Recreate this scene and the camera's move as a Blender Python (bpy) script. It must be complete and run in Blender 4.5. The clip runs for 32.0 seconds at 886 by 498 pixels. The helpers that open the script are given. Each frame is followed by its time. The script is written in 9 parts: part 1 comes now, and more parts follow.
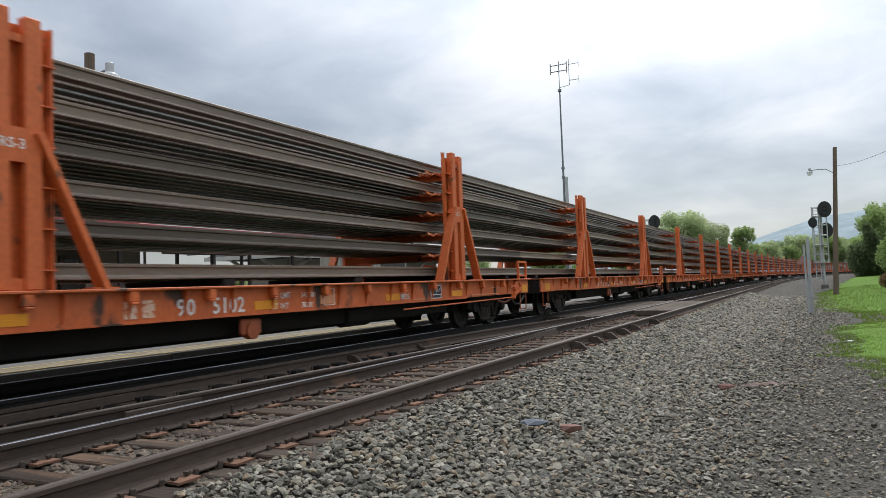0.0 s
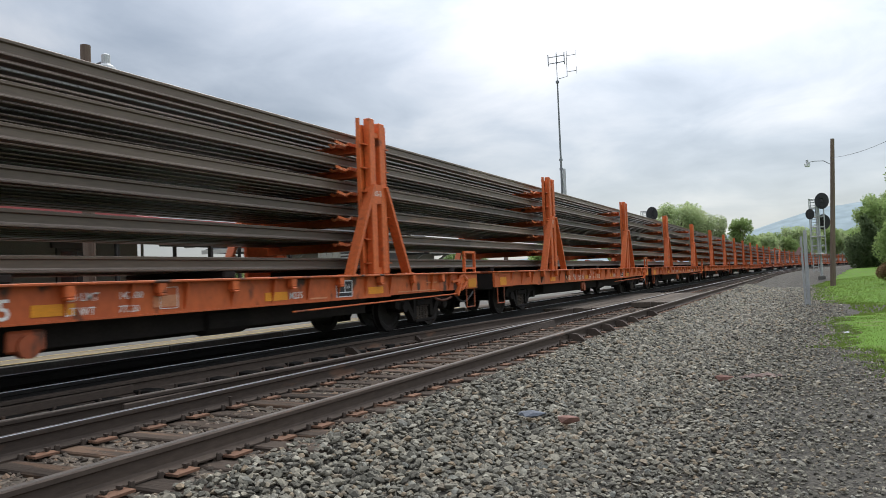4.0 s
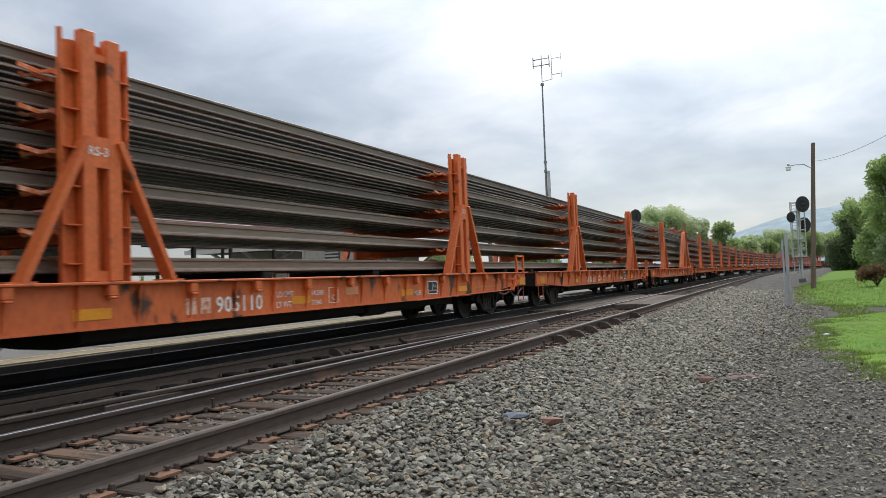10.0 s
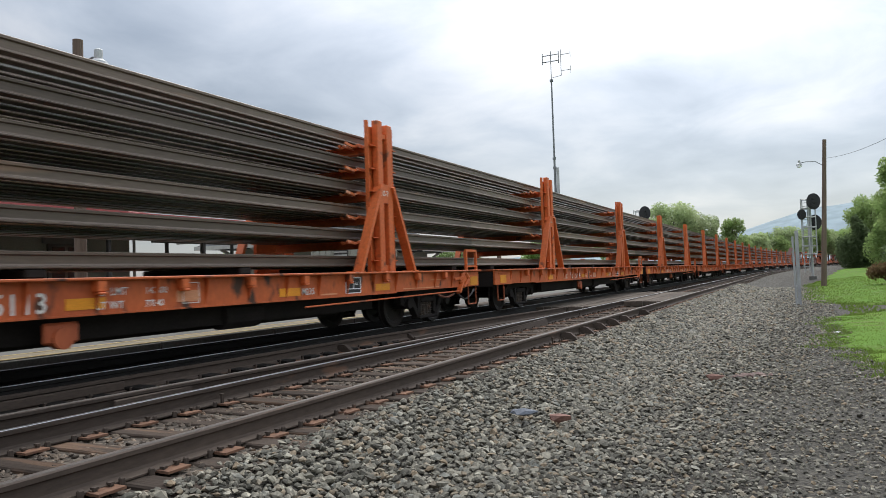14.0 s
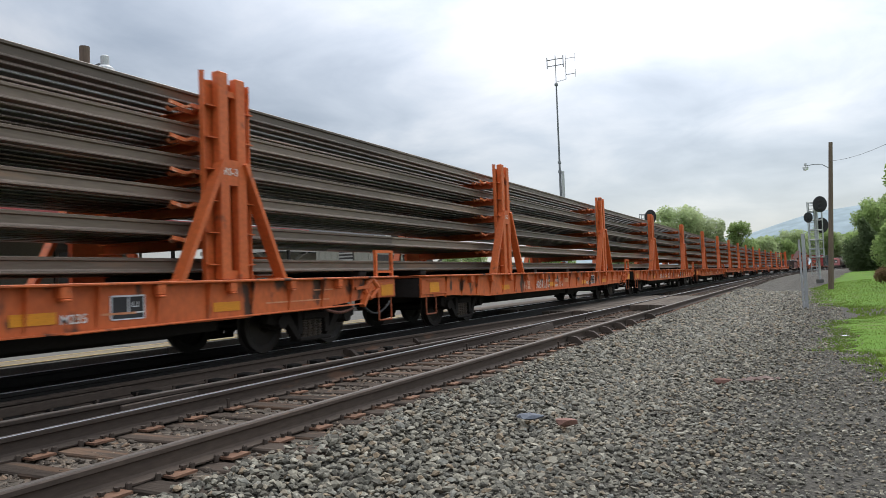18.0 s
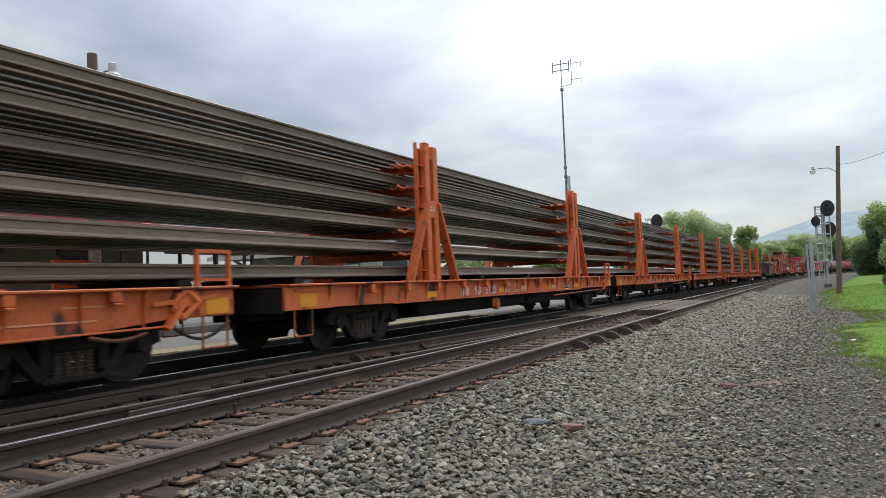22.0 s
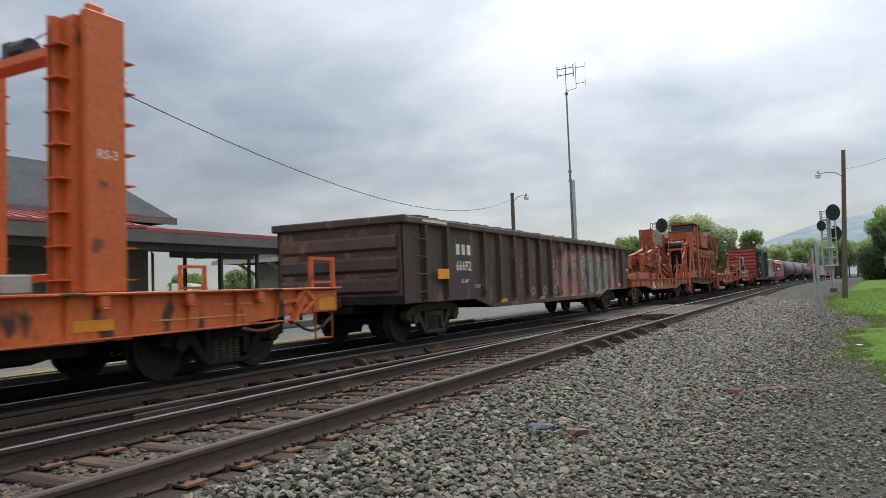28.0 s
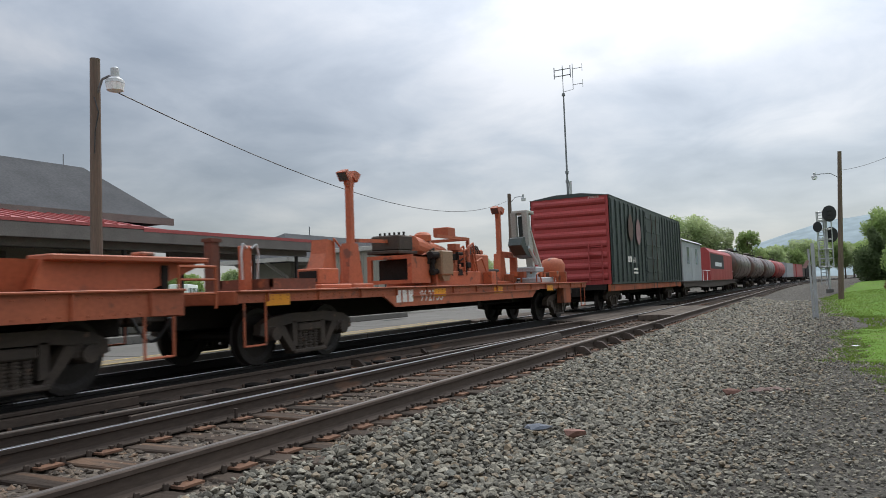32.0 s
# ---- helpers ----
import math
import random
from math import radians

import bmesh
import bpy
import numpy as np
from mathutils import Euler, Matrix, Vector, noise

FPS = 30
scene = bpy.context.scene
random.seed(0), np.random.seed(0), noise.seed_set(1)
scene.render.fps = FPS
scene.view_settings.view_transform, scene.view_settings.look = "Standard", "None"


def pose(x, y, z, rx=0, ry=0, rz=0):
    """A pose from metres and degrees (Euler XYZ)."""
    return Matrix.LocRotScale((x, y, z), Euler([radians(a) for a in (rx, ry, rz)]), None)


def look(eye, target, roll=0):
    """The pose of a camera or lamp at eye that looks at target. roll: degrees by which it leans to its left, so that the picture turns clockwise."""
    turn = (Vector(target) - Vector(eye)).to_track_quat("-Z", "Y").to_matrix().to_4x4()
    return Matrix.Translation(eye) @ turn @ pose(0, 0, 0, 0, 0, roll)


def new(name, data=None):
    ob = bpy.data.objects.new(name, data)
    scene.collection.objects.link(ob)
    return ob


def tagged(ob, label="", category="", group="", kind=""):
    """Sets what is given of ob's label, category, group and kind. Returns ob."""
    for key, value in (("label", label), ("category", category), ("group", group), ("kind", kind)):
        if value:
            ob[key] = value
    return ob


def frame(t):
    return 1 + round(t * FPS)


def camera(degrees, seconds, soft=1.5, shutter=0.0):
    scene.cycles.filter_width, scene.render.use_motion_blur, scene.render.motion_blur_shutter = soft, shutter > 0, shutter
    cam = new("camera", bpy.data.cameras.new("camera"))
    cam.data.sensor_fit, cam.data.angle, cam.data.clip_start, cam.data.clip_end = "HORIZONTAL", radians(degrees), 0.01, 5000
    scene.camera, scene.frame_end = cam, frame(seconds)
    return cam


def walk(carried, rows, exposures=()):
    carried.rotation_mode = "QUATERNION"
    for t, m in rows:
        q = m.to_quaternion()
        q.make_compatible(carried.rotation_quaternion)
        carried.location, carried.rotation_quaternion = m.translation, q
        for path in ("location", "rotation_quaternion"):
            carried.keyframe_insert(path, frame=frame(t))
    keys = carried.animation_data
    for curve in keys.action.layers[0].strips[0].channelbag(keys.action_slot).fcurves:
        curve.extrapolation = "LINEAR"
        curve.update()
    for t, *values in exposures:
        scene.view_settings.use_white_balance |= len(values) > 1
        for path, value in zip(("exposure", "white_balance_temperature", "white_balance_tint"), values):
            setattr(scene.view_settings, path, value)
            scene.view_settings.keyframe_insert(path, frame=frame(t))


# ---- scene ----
EYE = (0.0, 0.0, 1.09)
cam = camera(63.16, 32.0, soft=0.85, shutter=0.1)
# seconds and the camera's turn in degrees: a hand-held camera on one spot
TURNS = [
    (0, 92.847, 2.078, 27.201),
    (0.5, 92.845, 2.212, 27.235),
    (1, 92.802, 2.211, 27.237),
    (1.5, 92.725, 2.024, 27.291),
    (2, 92.634, 2.004, 27.300),
    (2.5, 92.514, 2.117, 27.242),
    (3, 92.322, 2.066, 27.174),
    (3.5, 92.251, 2.119, 27.082),
    (5.5, 92.102, 2.194, 26.960),
    (6, 92.081, 2.214, 26.960),
    (6.5, 92.063, 2.271, 26.918),
    (7, 92.016, 2.293, 26.750),
    (7.5, 92.003, 1.821, 26.269),
    (8, 92.411, 1.777, 25.485),
    (8.5, 92.390, 1.887, 25.499),
    (9, 92.400, 1.992, 25.625),
    (9.5, 92.356, 2.008, 25.753),
    (10, 92.295, 2.036, 25.803),
    (10.5, 92.272, 1.976, 25.822),
    (11, 92.264, 1.946, 25.829),
    (11.5, 92.277, 1.868, 25.843),
    (12, 92.352, 1.896, 25.811),
    (12.5, 92.406, 1.856, 25.919),
    (13, 92.304, 1.757, 26.101),
    (13.5, 92.161, 1.915, 26.367),
    (14, 92.030, 1.841, 26.468),
    (14.5, 91.956, 1.943, 26.544),
    (16.5, 92.160, 1.889, 26.783),
    (17, 92.286, 1.904, 26.861),
    (17.5, 92.343, 1.998, 26.913),
    (18, 92.385, 2.011, 26.903),
    (18.5, 92.501, 2.096, 26.935),
    (19, 92.545, 1.943, 27.027),
    (19.5, 92.582, 1.908, 27.075),
    (20, 92.602, 1.844, 27.096),
    (20.5, 92.615, 1.970, 27.078),
    (21, 92.657, 1.927, 27.160),
    (21.5, 92.710, 2.031, 27.261),
    (22, 92.809, 2.146, 27.394),
    (22.5, 92.869, 2.020, 27.482),
    (23, 92.961, 2.058, 27.492),
    (23.5, 93.019, 2.190, 27.495),
    (24, 93.052, 2.189, 27.517),
    (24.5, 93.091, 2.154, 27.558),
    (25, 93.116, 2.105, 27.689),
    (25.5, 93.102, 2.043, 27.703),
    (27.5, 93.170, 2.325, 27.705),
    (28, 93.142, 2.071, 27.742),
    (28.5, 93.068, 1.943, 27.797),
    (29, 93.076, 2.059, 27.789),
    (29.5, 93.106, 2.165, 27.760),
    (30, 93.142, 2.187, 27.696),
    (30.5, 93.190, 2.235, 27.597),
    (31, 93.223, 2.182, 27.602),
    (31.5, 93.212, 2.081, 27.584),
    (32, 93.202, 2.050, 27.505),
]
walk(cam, [(t, pose(*EYE, rx, ry, rz)) for t, rx, ry, rz in TURNS],
     exposures=[(0, 0.2), (1, 0.30), (2, 0.28), (3.5, 0.25), (6, 0.3), (25.5, 0.28), (27.5, 0.18), (28, 0.08), (29, 0.08), (30.4, 0.14), (31, 0.22), (31.3, 0.29), (31.6, 0.20), (32, 0.08)])

# ---- sky, sun ----
SUN_ELEV, SUN_AZ = 52.0, 8.0     # degrees; azimuth measured from +Y towards -X
sun_dir = Vector((-math.sin(radians(SUN_AZ)) * math.cos(radians(SUN_ELEV)),
                  math.cos(radians(SUN_AZ)) * math.cos(radians(SUN_ELEV)), math.sin(radians(SUN_ELEV))))


def build_world():
    w = bpy.data.worlds.new("overcast_sky")
    scene.world = w
    w.use_nodes = True
    nt = w.node_tree
    nt.nodes.clear()
    N, L = nt.nodes.new, nt.links.new
    out, bg = N("ShaderNodeOutputWorld"), N("ShaderNodeBackground")
    sky = N("ShaderNodeTexSky")
    sky.sky_type, sky.sun_disc = 'NISHITA', False
    sky.sun_elevation, sky.sun_rotation = radians(SUN_ELEV), radians(-SUN_AZ)
    tc, sep = N("ShaderNodeTexCoord"), N("ShaderNodeSeparateXYZ")
    L(tc.outputs["Generated"], sep.inputs[0])

    def math_node(op, a, b=None, clamp=False):
        n = N("ShaderNodeMath")
        n.operation, n.use_clamp = op, clamp
        for i, v in enumerate((a, b)):
            if v is None:
                continue
            if isinstance(v, (int, float)):
                n.inputs[i].default_value = v
            else:
                L(v, n.inputs[i])
        return n.outputs[0]
    zup = math_node('MAXIMUM', sep.outputs[2], 0.0)
    den = math_node('ADD', zup, 0.22)
    comb = N("ShaderNodeCombineXYZ")
    L(math_node('DIVIDE', sep.outputs[0], den), comb.inputs[0])
    L(math_node('DIVIDE', sep.outputs[1], den), comb.inputs[1])
    # two layers of cloud: broad masses and ragged lumps
    big, small = N("ShaderNodeTexNoise"), N("ShaderNodeTexNoise")
    mp = N("ShaderNodeMapping")
    mp.inputs["Location"].default_value = (3.1, 0.4, 0.0)
    L(comb.outputs[0], mp.inputs[0])
    for n, s, d, r in ((big, 0.75, 3, 0.5), (small, 2.3, 7, 0.55)):
        L(mp.outputs[0], n.inputs["Vector"])
        n.inputs["Scale"].default_value, n.inputs["Detail"].default_value, n.inputs["Roughness"].default_value = s, d, r
    small.inputs["Distortion"].default_value = 0.35
    dens = math_node('ADD', math_node('MULTIPLY', big.outputs["Fac"], 0.6), math_node('MULTIPLY', small.outputs["Fac"], 0.4))
    ramp = N("ShaderNodeValToRGB")
    L(dens, ramp.inputs[0])
    e = ramp.color_ramp.elements
    e[0].position, e[0].color = 0.38, (0.37, 0.415, 0.475, 1)
    e[1].position, e[1].color = 0.60, (0.95, 0.945, 0.95, 1)
    mid = ramp.color_ramp.elements.new(0.48)
    mid.color = (0.59, 0.635, 0.695, 1)
    # thin cloud glows towards the hidden sun
    dot = N("ShaderNodeVectorMath")
    dot.operation = 'DOT_PRODUCT'
    L(tc.outputs["Generated"], dot.inputs[0])
    dot.inputs[1].default_value = sun_dir
    glow = math_node('POWER', math_node('MAXIMUM', dot.outputs["Value"], 0.0), 9.0)
    lit = N("ShaderNodeMix")
    lit.data_type, lit.blend_type = 'RGBA', 'ADD'
    L(math_node('MULTIPLY', glow, 1.2, True), lit.inputs["Factor"])
    L(ramp.outputs[0], lit.inputs["A"])
    lit.inputs["B"].default_value = (1.0, 0.98, 0.94, 1)
    # haze towards the horizon
    hz = math_node('POWER', math_node('SUBTRACT', 1.0, zup, True), 9.0)
    hmix = N("ShaderNodeMix")
    hmix.data_type = 'RGBA'
    L(math_node('MULTIPLY', hz, 0.75), hmix.inputs["Factor"])
    L(lit.outputs["Result"], hmix.inputs["A"])
    hmix.inputs["B"].default_value = (0.77, 0.80, 0.835, 1)
    # a little of the clear sky's blue behind the cloud
    blue = N("ShaderNodeMix")
    blue.data_type, blue.blend_type = 'RGBA', 'ADD'
    blue.inputs["Factor"].default_value = 0.05
    L(hmix.outputs["Result"], blue.inputs["A"])
    L(sky.outputs[0], blue.inputs["B"])
    # an overcast dome is brighter overhead than at the horizon
    lift = N("ShaderNodeVectorMath")
    lift.operation = 'SCALE'
    L(blue.outputs["Result"], lift.inputs[0])
    L(math_node('ADD', 0.66, math_node('MULTIPLY', math_node('POWER', zup, 1.6), 1.9)), lift.inputs["Scale"])
    # heavier cloud towards the west
    west = N("ShaderNodeVectorMath")
    west.operation = 'DOT_PRODUCT'
    L(tc.outputs["Generated"], west.inputs[0])
    west.inputs[1].default_value = (-0.92, 0.38, 0.0)
    heavy = N("ShaderNodeVectorMath")
    heavy.operation = 'SCALE'
    L(lift.outputs[0], heavy.inputs[0])
    L(math_node('SUBTRACT', 1.0, math_node('MULTIPLY', math_node('POWER', math_node('MAXIMUM', west.outputs["Value"], 0.0), 3.0), 0.34)), heavy.inputs["Scale"])
    L(heavy.outputs[0], bg.inputs[0])
    bg.inputs[1].default_value = SKY_STRENGTH
    L(bg.outputs[0], out.inputs[0])


SKY_STRENGTH = 0.80
build_world()
sun_data = bpy.data.lights.new("sun", 'SUN')
sun_data.energy, sun_data.angle, sun_data.color = 1.35, radians(25), (1.0, 0.96, 0.9)
sun = new("sun", sun_data)
sun.matrix_world = look((0, 0, 40), Vector((0, 0, 40)) - sun_dir)
scene.view_settings.exposure = 0.0

# ---- materials ----
def surface(name, col, col2, rough=0.6, metal=0.0, big=1.5, fine=30.0, bump=0.15, mix=0.5, stretch=(1, 1, 1), rnd=0.12,
            spots=None, spot_at=0.62, spec=0.4):
    """Procedural surface: two colours mixed by a broad and a fine noise, spots of dirt or rust, fine relief."""
    m = bpy.data.materials.new(name)
    m.use_nodes = True
    nt = m.node_tree
    N, L = nt.nodes.new, nt.links.new
    b = nt.nodes["Principled BSDF"]
    tc, oi = N("ShaderNodeTexCoord"), N("ShaderNodeObjectInfo")
    mp, add = N("ShaderNodeMapping"), N("ShaderNodeVectorMath")
    sc = N("ShaderNodeMath")
    sc.operation = 'MULTIPLY'
    sc.inputs[1].default_value = 37.0
    L(oi.outputs["Random"], sc.inputs[0])
    L(tc.outputs["Object"], add.inputs[0])
    L(sc.outputs[0], add.inputs[1])
    L(add.outputs[0], mp.inputs[0])
    mp.inputs["Scale"].default_value = stretch

    def tex(s, d):
        n = N("ShaderNodeTexNoise")
        n.inputs["Scale"].default_value, n.inputs["Detail"].default_value = s, d
        L(mp.outputs[0], n.inputs["Vector"])
        return n.outputs["Fac"]

    def ramp(src, a, z):
        r = N("ShaderNodeMapRange")
        r.inputs["From Min"].default_value, r.inputs["From Max"].default_value = a, z
        L(src, r.inputs["Value"])
        return r.outputs[0]

    def blend(f, a, z, mode='MIX'):
        n = N("ShaderNodeMix")
        n.data_type, n.blend_type = 'RGBA', mode
        for key, v in (("Factor", f), ("A", a), ("B", z)):
            if isinstance(v, tuple):
                n.inputs[key].default_value = (*v, 1)
            elif isinstance(v, float):
                n.inputs[key].default_value = v
            else:
                L(v, n.inputs[key])
        return n.outputs["Result"]
    nb, nf = tex(big, 4), tex(fine, 5)
    c = blend(ramp(nb, 0.5 - 0.22 / (mix + 0.3), 0.5 + 0.3), col, col2)
    grain = ramp(nf, 0.25, 0.75)
    c = blend(0.35, c, blend(grain, (0.45, 0.45, 0.45), (1.5, 1.5, 1.5)), 'MULTIPLY')
    if spots:
        ns = tex(big * 3.3, 6)
        c = blend(ramp(ns, spot_at, spot_at + 0.07), c, spots)
    hsv = N("ShaderNodeHueSaturation")
    L(c, hsv.inputs["Color"])
    L(N_range(nt, oi.outputs["Random"], 1 - rnd, 1 + rnd), hsv.inputs["Value"])
    L(hsv.outputs[0], b.inputs["Base Color"])
    L(N_range(nt, nb, max(rough - 0.12, 0.05), min(rough + 0.12, 1)), b.inputs["Roughness"])
    b.inputs["Metallic"].default_value = metal
    b.inputs["Specular IOR Level"].default_value = spec
    if bump:
        bp = N("ShaderNodeBump")
        bp.inputs["Strength"].default_value, bp.inputs["Distance"].default_value = bump, 0.01
        L(nf, bp.inputs["Height"])
        L(bp.outputs[0], b.inputs["Normal"])
    return m


def N_range(nt, src, a, z):
    r = nt.nodes.new("ShaderNodeMapRange")
    r.inputs["To Min"].default_value, r.inputs["To Max"].default_value = a, z
    nt.links.new(src, r.inputs["Value"])
    return r.outputs[0]


def stones_mat(name, dark, light, scale, rough=0.9, tint=(0.3, 0.25, 0.2), grass=None):
    """Loose stone: cells with a grey of their own, raised in the middle, with dust in the joints."""
    m = bpy.data.materials.new(name)
    m.use_nodes = True
    nt = m.node_tree
    N, L = nt.nodes.new, nt.links.new
    b = nt.nodes["Principled BSDF"]
    tc = N("ShaderNodeTexCoord")
    vo = N("ShaderNodeTexVoronoi")
    vo.inputs["Scale"].default_value = scale
    L(tc.outputs["Object"], vo.inputs["Vector"])
    cr = N("ShaderNodeMix")
    cr.data_type = 'RGBA'
    sep = N("ShaderNodeSeparateColor")
    L(vo.outputs["Color"], sep.inputs[0])
    L(sep.outputs[0], cr.inputs["Factor"])
    cr.inputs["A"].default_value, cr.inputs["B"].default_value = (*dark, 1), (*light, 1)
    no = N("ShaderNodeTexNoise")
    no.inputs["Scale"].default_value, no.inputs["Detail"].default_value = 0.7, 6
    L(tc.outputs["Object"], no.inputs["Vector"])
    mx = N("ShaderNodeMix")
    mx.data_type = 'RGBA'
    rg = N("ShaderNodeMapRange")
    rg.inputs["From Min"].default_value, rg.inputs["From Max"].default_value = 0.45, 0.75
    rg.inputs["To Max"].default_value = 0.7
    L(no.outputs["Fac"], rg.inputs["Value"])
    L(rg.outputs[0], mx.inputs["Factor"])
    L(cr.outputs["Result"], mx.inputs["A"])
    mx.inputs["B"].default_value = (*tint, 1)
    last = mx.outputs["Result"]
    if grass:
        n2 = N("ShaderNodeTexNoise")
        n2.inputs["Scale"].default_value, n2.inputs["Detail"].default_value = 0.35, 8
        L(tc.outputs["Object"], n2.inputs["Vector"])
        r2 = N("ShaderNodeMapRange")
        r2.inputs["From Min"].default_value, r2.inputs["From Max"].default_value = 0.52, 0.6
        L(n2.outputs["Fac"], r2.inputs["Value"])
        m2 = N("ShaderNodeMix")
        m2.data_type = 'RGBA'
        L(r2.outputs[0], m2.inputs["Factor"])
        L(last, m2.inputs["A"])
        m2.inputs["B"].default_value = (*grass, 1)
        last = m2.outputs["Result"]
    L(last, b.inputs["Base Color"])
    b.inputs["Roughness"].default_value = rough
    b.inputs["Specular IOR Level"].default_value = 0.25
    bp = N("ShaderNodeBump")
    bp.invert = True
    bp.inputs["Strength"].default_value, bp.inputs["Distance"].default_value = 0.9, 0.5 / scale
    L(vo.outputs["Distance"], bp.inputs["Height"])
    L(bp.outputs[0], b.inputs["Normal"])
    return m


ORANGE = (0.60, 0.135, 0.032)
M_orange = surface("orange_paint", ORANGE, (0.50, 0.105, 0.027), 0.55, big=0.9, fine=18, bump=0.12, spots=(0.17, 0.055, 0.025), spot_at=0.63, rnd=0.08)
M_orange_dirty = surface("grimy_orange_paint", (0.44, 0.095, 0.028), (0.13, 0.045, 0.022), 0.65, big=1.1, fine=22, bump=0.2, stretch=(1, 1, 0.35), spots=(0.07, 0.035, 0.022), spot_at=0.58, rnd=0.08)
M_orange_rig = surface("rusty_orange_paint", (0.42, 0.108, 0.045), (0.27, 0.075, 0.036), 0.6, big=1.1, fine=20, bump=0.2, spots=(0.15, 0.055, 0.032), spot_at=0.62)
M_sill = surface("sooty_orange_paint", ORANGE, (0.42, 0.088, 0.024), 0.55, big=0.9, fine=18, bump=0.14, stretch=(1, 0.9, 0.5), spots=(0.060, 0.028, 0.017), spot_at=0.575, rnd=0.10)
M_yellow = surface("yellow_reflector", (0.75, 0.30, 0.012), (0.62, 0.23, 0.012), 0.45, big=3, fine=60, bump=0.05)
M_railsteel = surface("brown_mill_steel", (0.180, 0.137, 0.104), (0.104, 0.080, 0.064), 0.46, metal=0.25, big=0.8, fine=35, bump=0.12, stretch=(1, 0.12, 1), spots=(0.25, 0.155, 0.10), spot_at=0.64, rnd=0.40)
M_railgrey = surface("greenish_mill_steel", (0.150, 0.150, 0.136), (0.096, 0.097, 0.090), 0.44, metal=0.3, big=0.8, fine=35, bump=0.12, stretch=(1, 0.12, 1), spots=(0.20, 0.15, 0.11), spot_at=0.67, rnd=0.38)
M_rust = surface("dark_rusted_orange", (0.155, 0.050, 0.027), (0.070, 0.032, 0.021), 0.75, big=1.4, fine=22, bump=0.3, spots=(0.24, 0.08, 0.035), spot_at=0.62)
M_shine = surface("polished_running_surface", (0.56, 0.57, 0.59), (0.38, 0.38, 0.38), 0.32, metal=1.0, big=1, fine=60, bump=0.01, stretch=(1, 0.05, 1), rnd=0.02)
M_dull = surface("dull_rail_top", (0.16, 0.145, 0.13), (0.10, 0.085, 0.075), 0.5, metal=0.6, big=1, fine=50, bump=0.05, stretch=(1, 0.05, 1))
M_trackrail = surface("rust_brown_rail", (0.078, 0.058, 0.045), (0.044, 0.035, 0.029), 0.82, big=1.0, fine=40, bump=0.25, stretch=(1, 0.25, 1), spots=(0.125, 0.075, 0.05), spot_at=0.64, spec=0.2)
# Far track's rails and ties: grease and oil, plus the train's shade painted in.
M_greased_shaded = surface("shade_darkened_greasy_rail", (0.020, 0.018, 0.016), (0.012, 0.011, 0.010), 0.6, big=1.0, fine=40, bump=0.2, stretch=(1, 0.25, 1), spec=0.2)
M_oiltie_shaded = surface("shade_darkened_oily_tie", (0.016, 0.014, 0.012), (0.009, 0.008, 0.007), 0.85, big=1.2, fine=26, bump=0.5, stretch=(0.25, 2.2, 2.2), spec=0.15)
M_arm = surface("pale_scuffed_orange_paint", (0.70, 0.22, 0.09), (0.58, 0.14, 0.045), 0.55, big=4, fine=25, bump=0.1, spots=(0.74, 0.40, 0.26), spot_at=0.56)
M_black = surface("black_underframe_grime", (0.016, 0.014, 0.013), (0.028, 0.024, 0.021), 0.92, big=2, fine=30, bump=0.25, spec=0.15)
M_truck = surface("dusty_cast_steel", (0.034, 0.028, 0.023), (0.078, 0.058, 0.043), 0.85, big=2.2, fine=30, bump=0.3, spots=(0.11, 0.07, 0.048), spot_at=0.64)
M_wheel = surface("dark_wheel_steel", (0.018, 0.016, 0.015), (0.038, 0.031, 0.026), 0.6, metal=0.3, big=3, fine=40, bump=0.2)
M_tie = surface("weathered_timber_tie", (0.075, 0.055, 0.042), (0.038, 0.030, 0.024), 0.94, big=1.2, fine=26, bump=0.7, stretch=(0.25, 2.2, 2.2), spots=(0.115, 0.074, 0.050), spot_at=0.58, rnd=0.32, spec=0.15)
M_plate = surface("rusty_tie_plate", (0.185, 0.098, 0.060), (0.095, 0.055, 0.038), 0.9, big=5, fine=50, bump=0.3, rnd=0.25, spec=0.2)
M_ballast = stones_mat("grey_ballast", (0.020, 0.018, 0.015), (0.105, 0.096, 0.078), 19, tint=(0.040, 0.034, 0.027))
M_gravel = stones_mat("fine_dark_gravel", (0.020, 0.018, 0.015), (0.080, 0.072, 0.058), 34, tint=(0.042, 0.035, 0.028), grass=None)
M_grass = surface("mown_grass", (0.070, 0.150, 0.018), (0.125, 0.205, 0.030), 0.95, big=0.5, fine=70, bump=0.8, mix=0.9, spots=(0.105, 0.130, 0.040), spot_at=0.56, spec=0.1)
M_concrete = surface("grey_platform_concrete", (0.150, 0.144, 0.130), (0.110, 0.106, 0.096), 0.9, big=0.6, fine=25, bump=0.2, spots=(0.085, 0.08, 0.073), spot_at=0.64, spec=0.15)
M_yline = surface("worn_yellow_line", (0.38, 0.27, 0.09), (0.28, 0.21, 0.10), 0.8, big=2, fine=20, bump=0.1)
M_band = surface("worn_tan_band", (0.23, 0.19, 0.12), (0.18, 0.155, 0.11), 0.85, big=1.2, fine=20, bump=0.1, spec=0.2)
M_plank = surface("crossing_timber", (0.12, 0.096, 0.075), (0.062, 0.050, 0.040), 0.9, big=1, fine=24, bump=0.5, stretch=(2.5, 0.3, 2), spec=0.2)
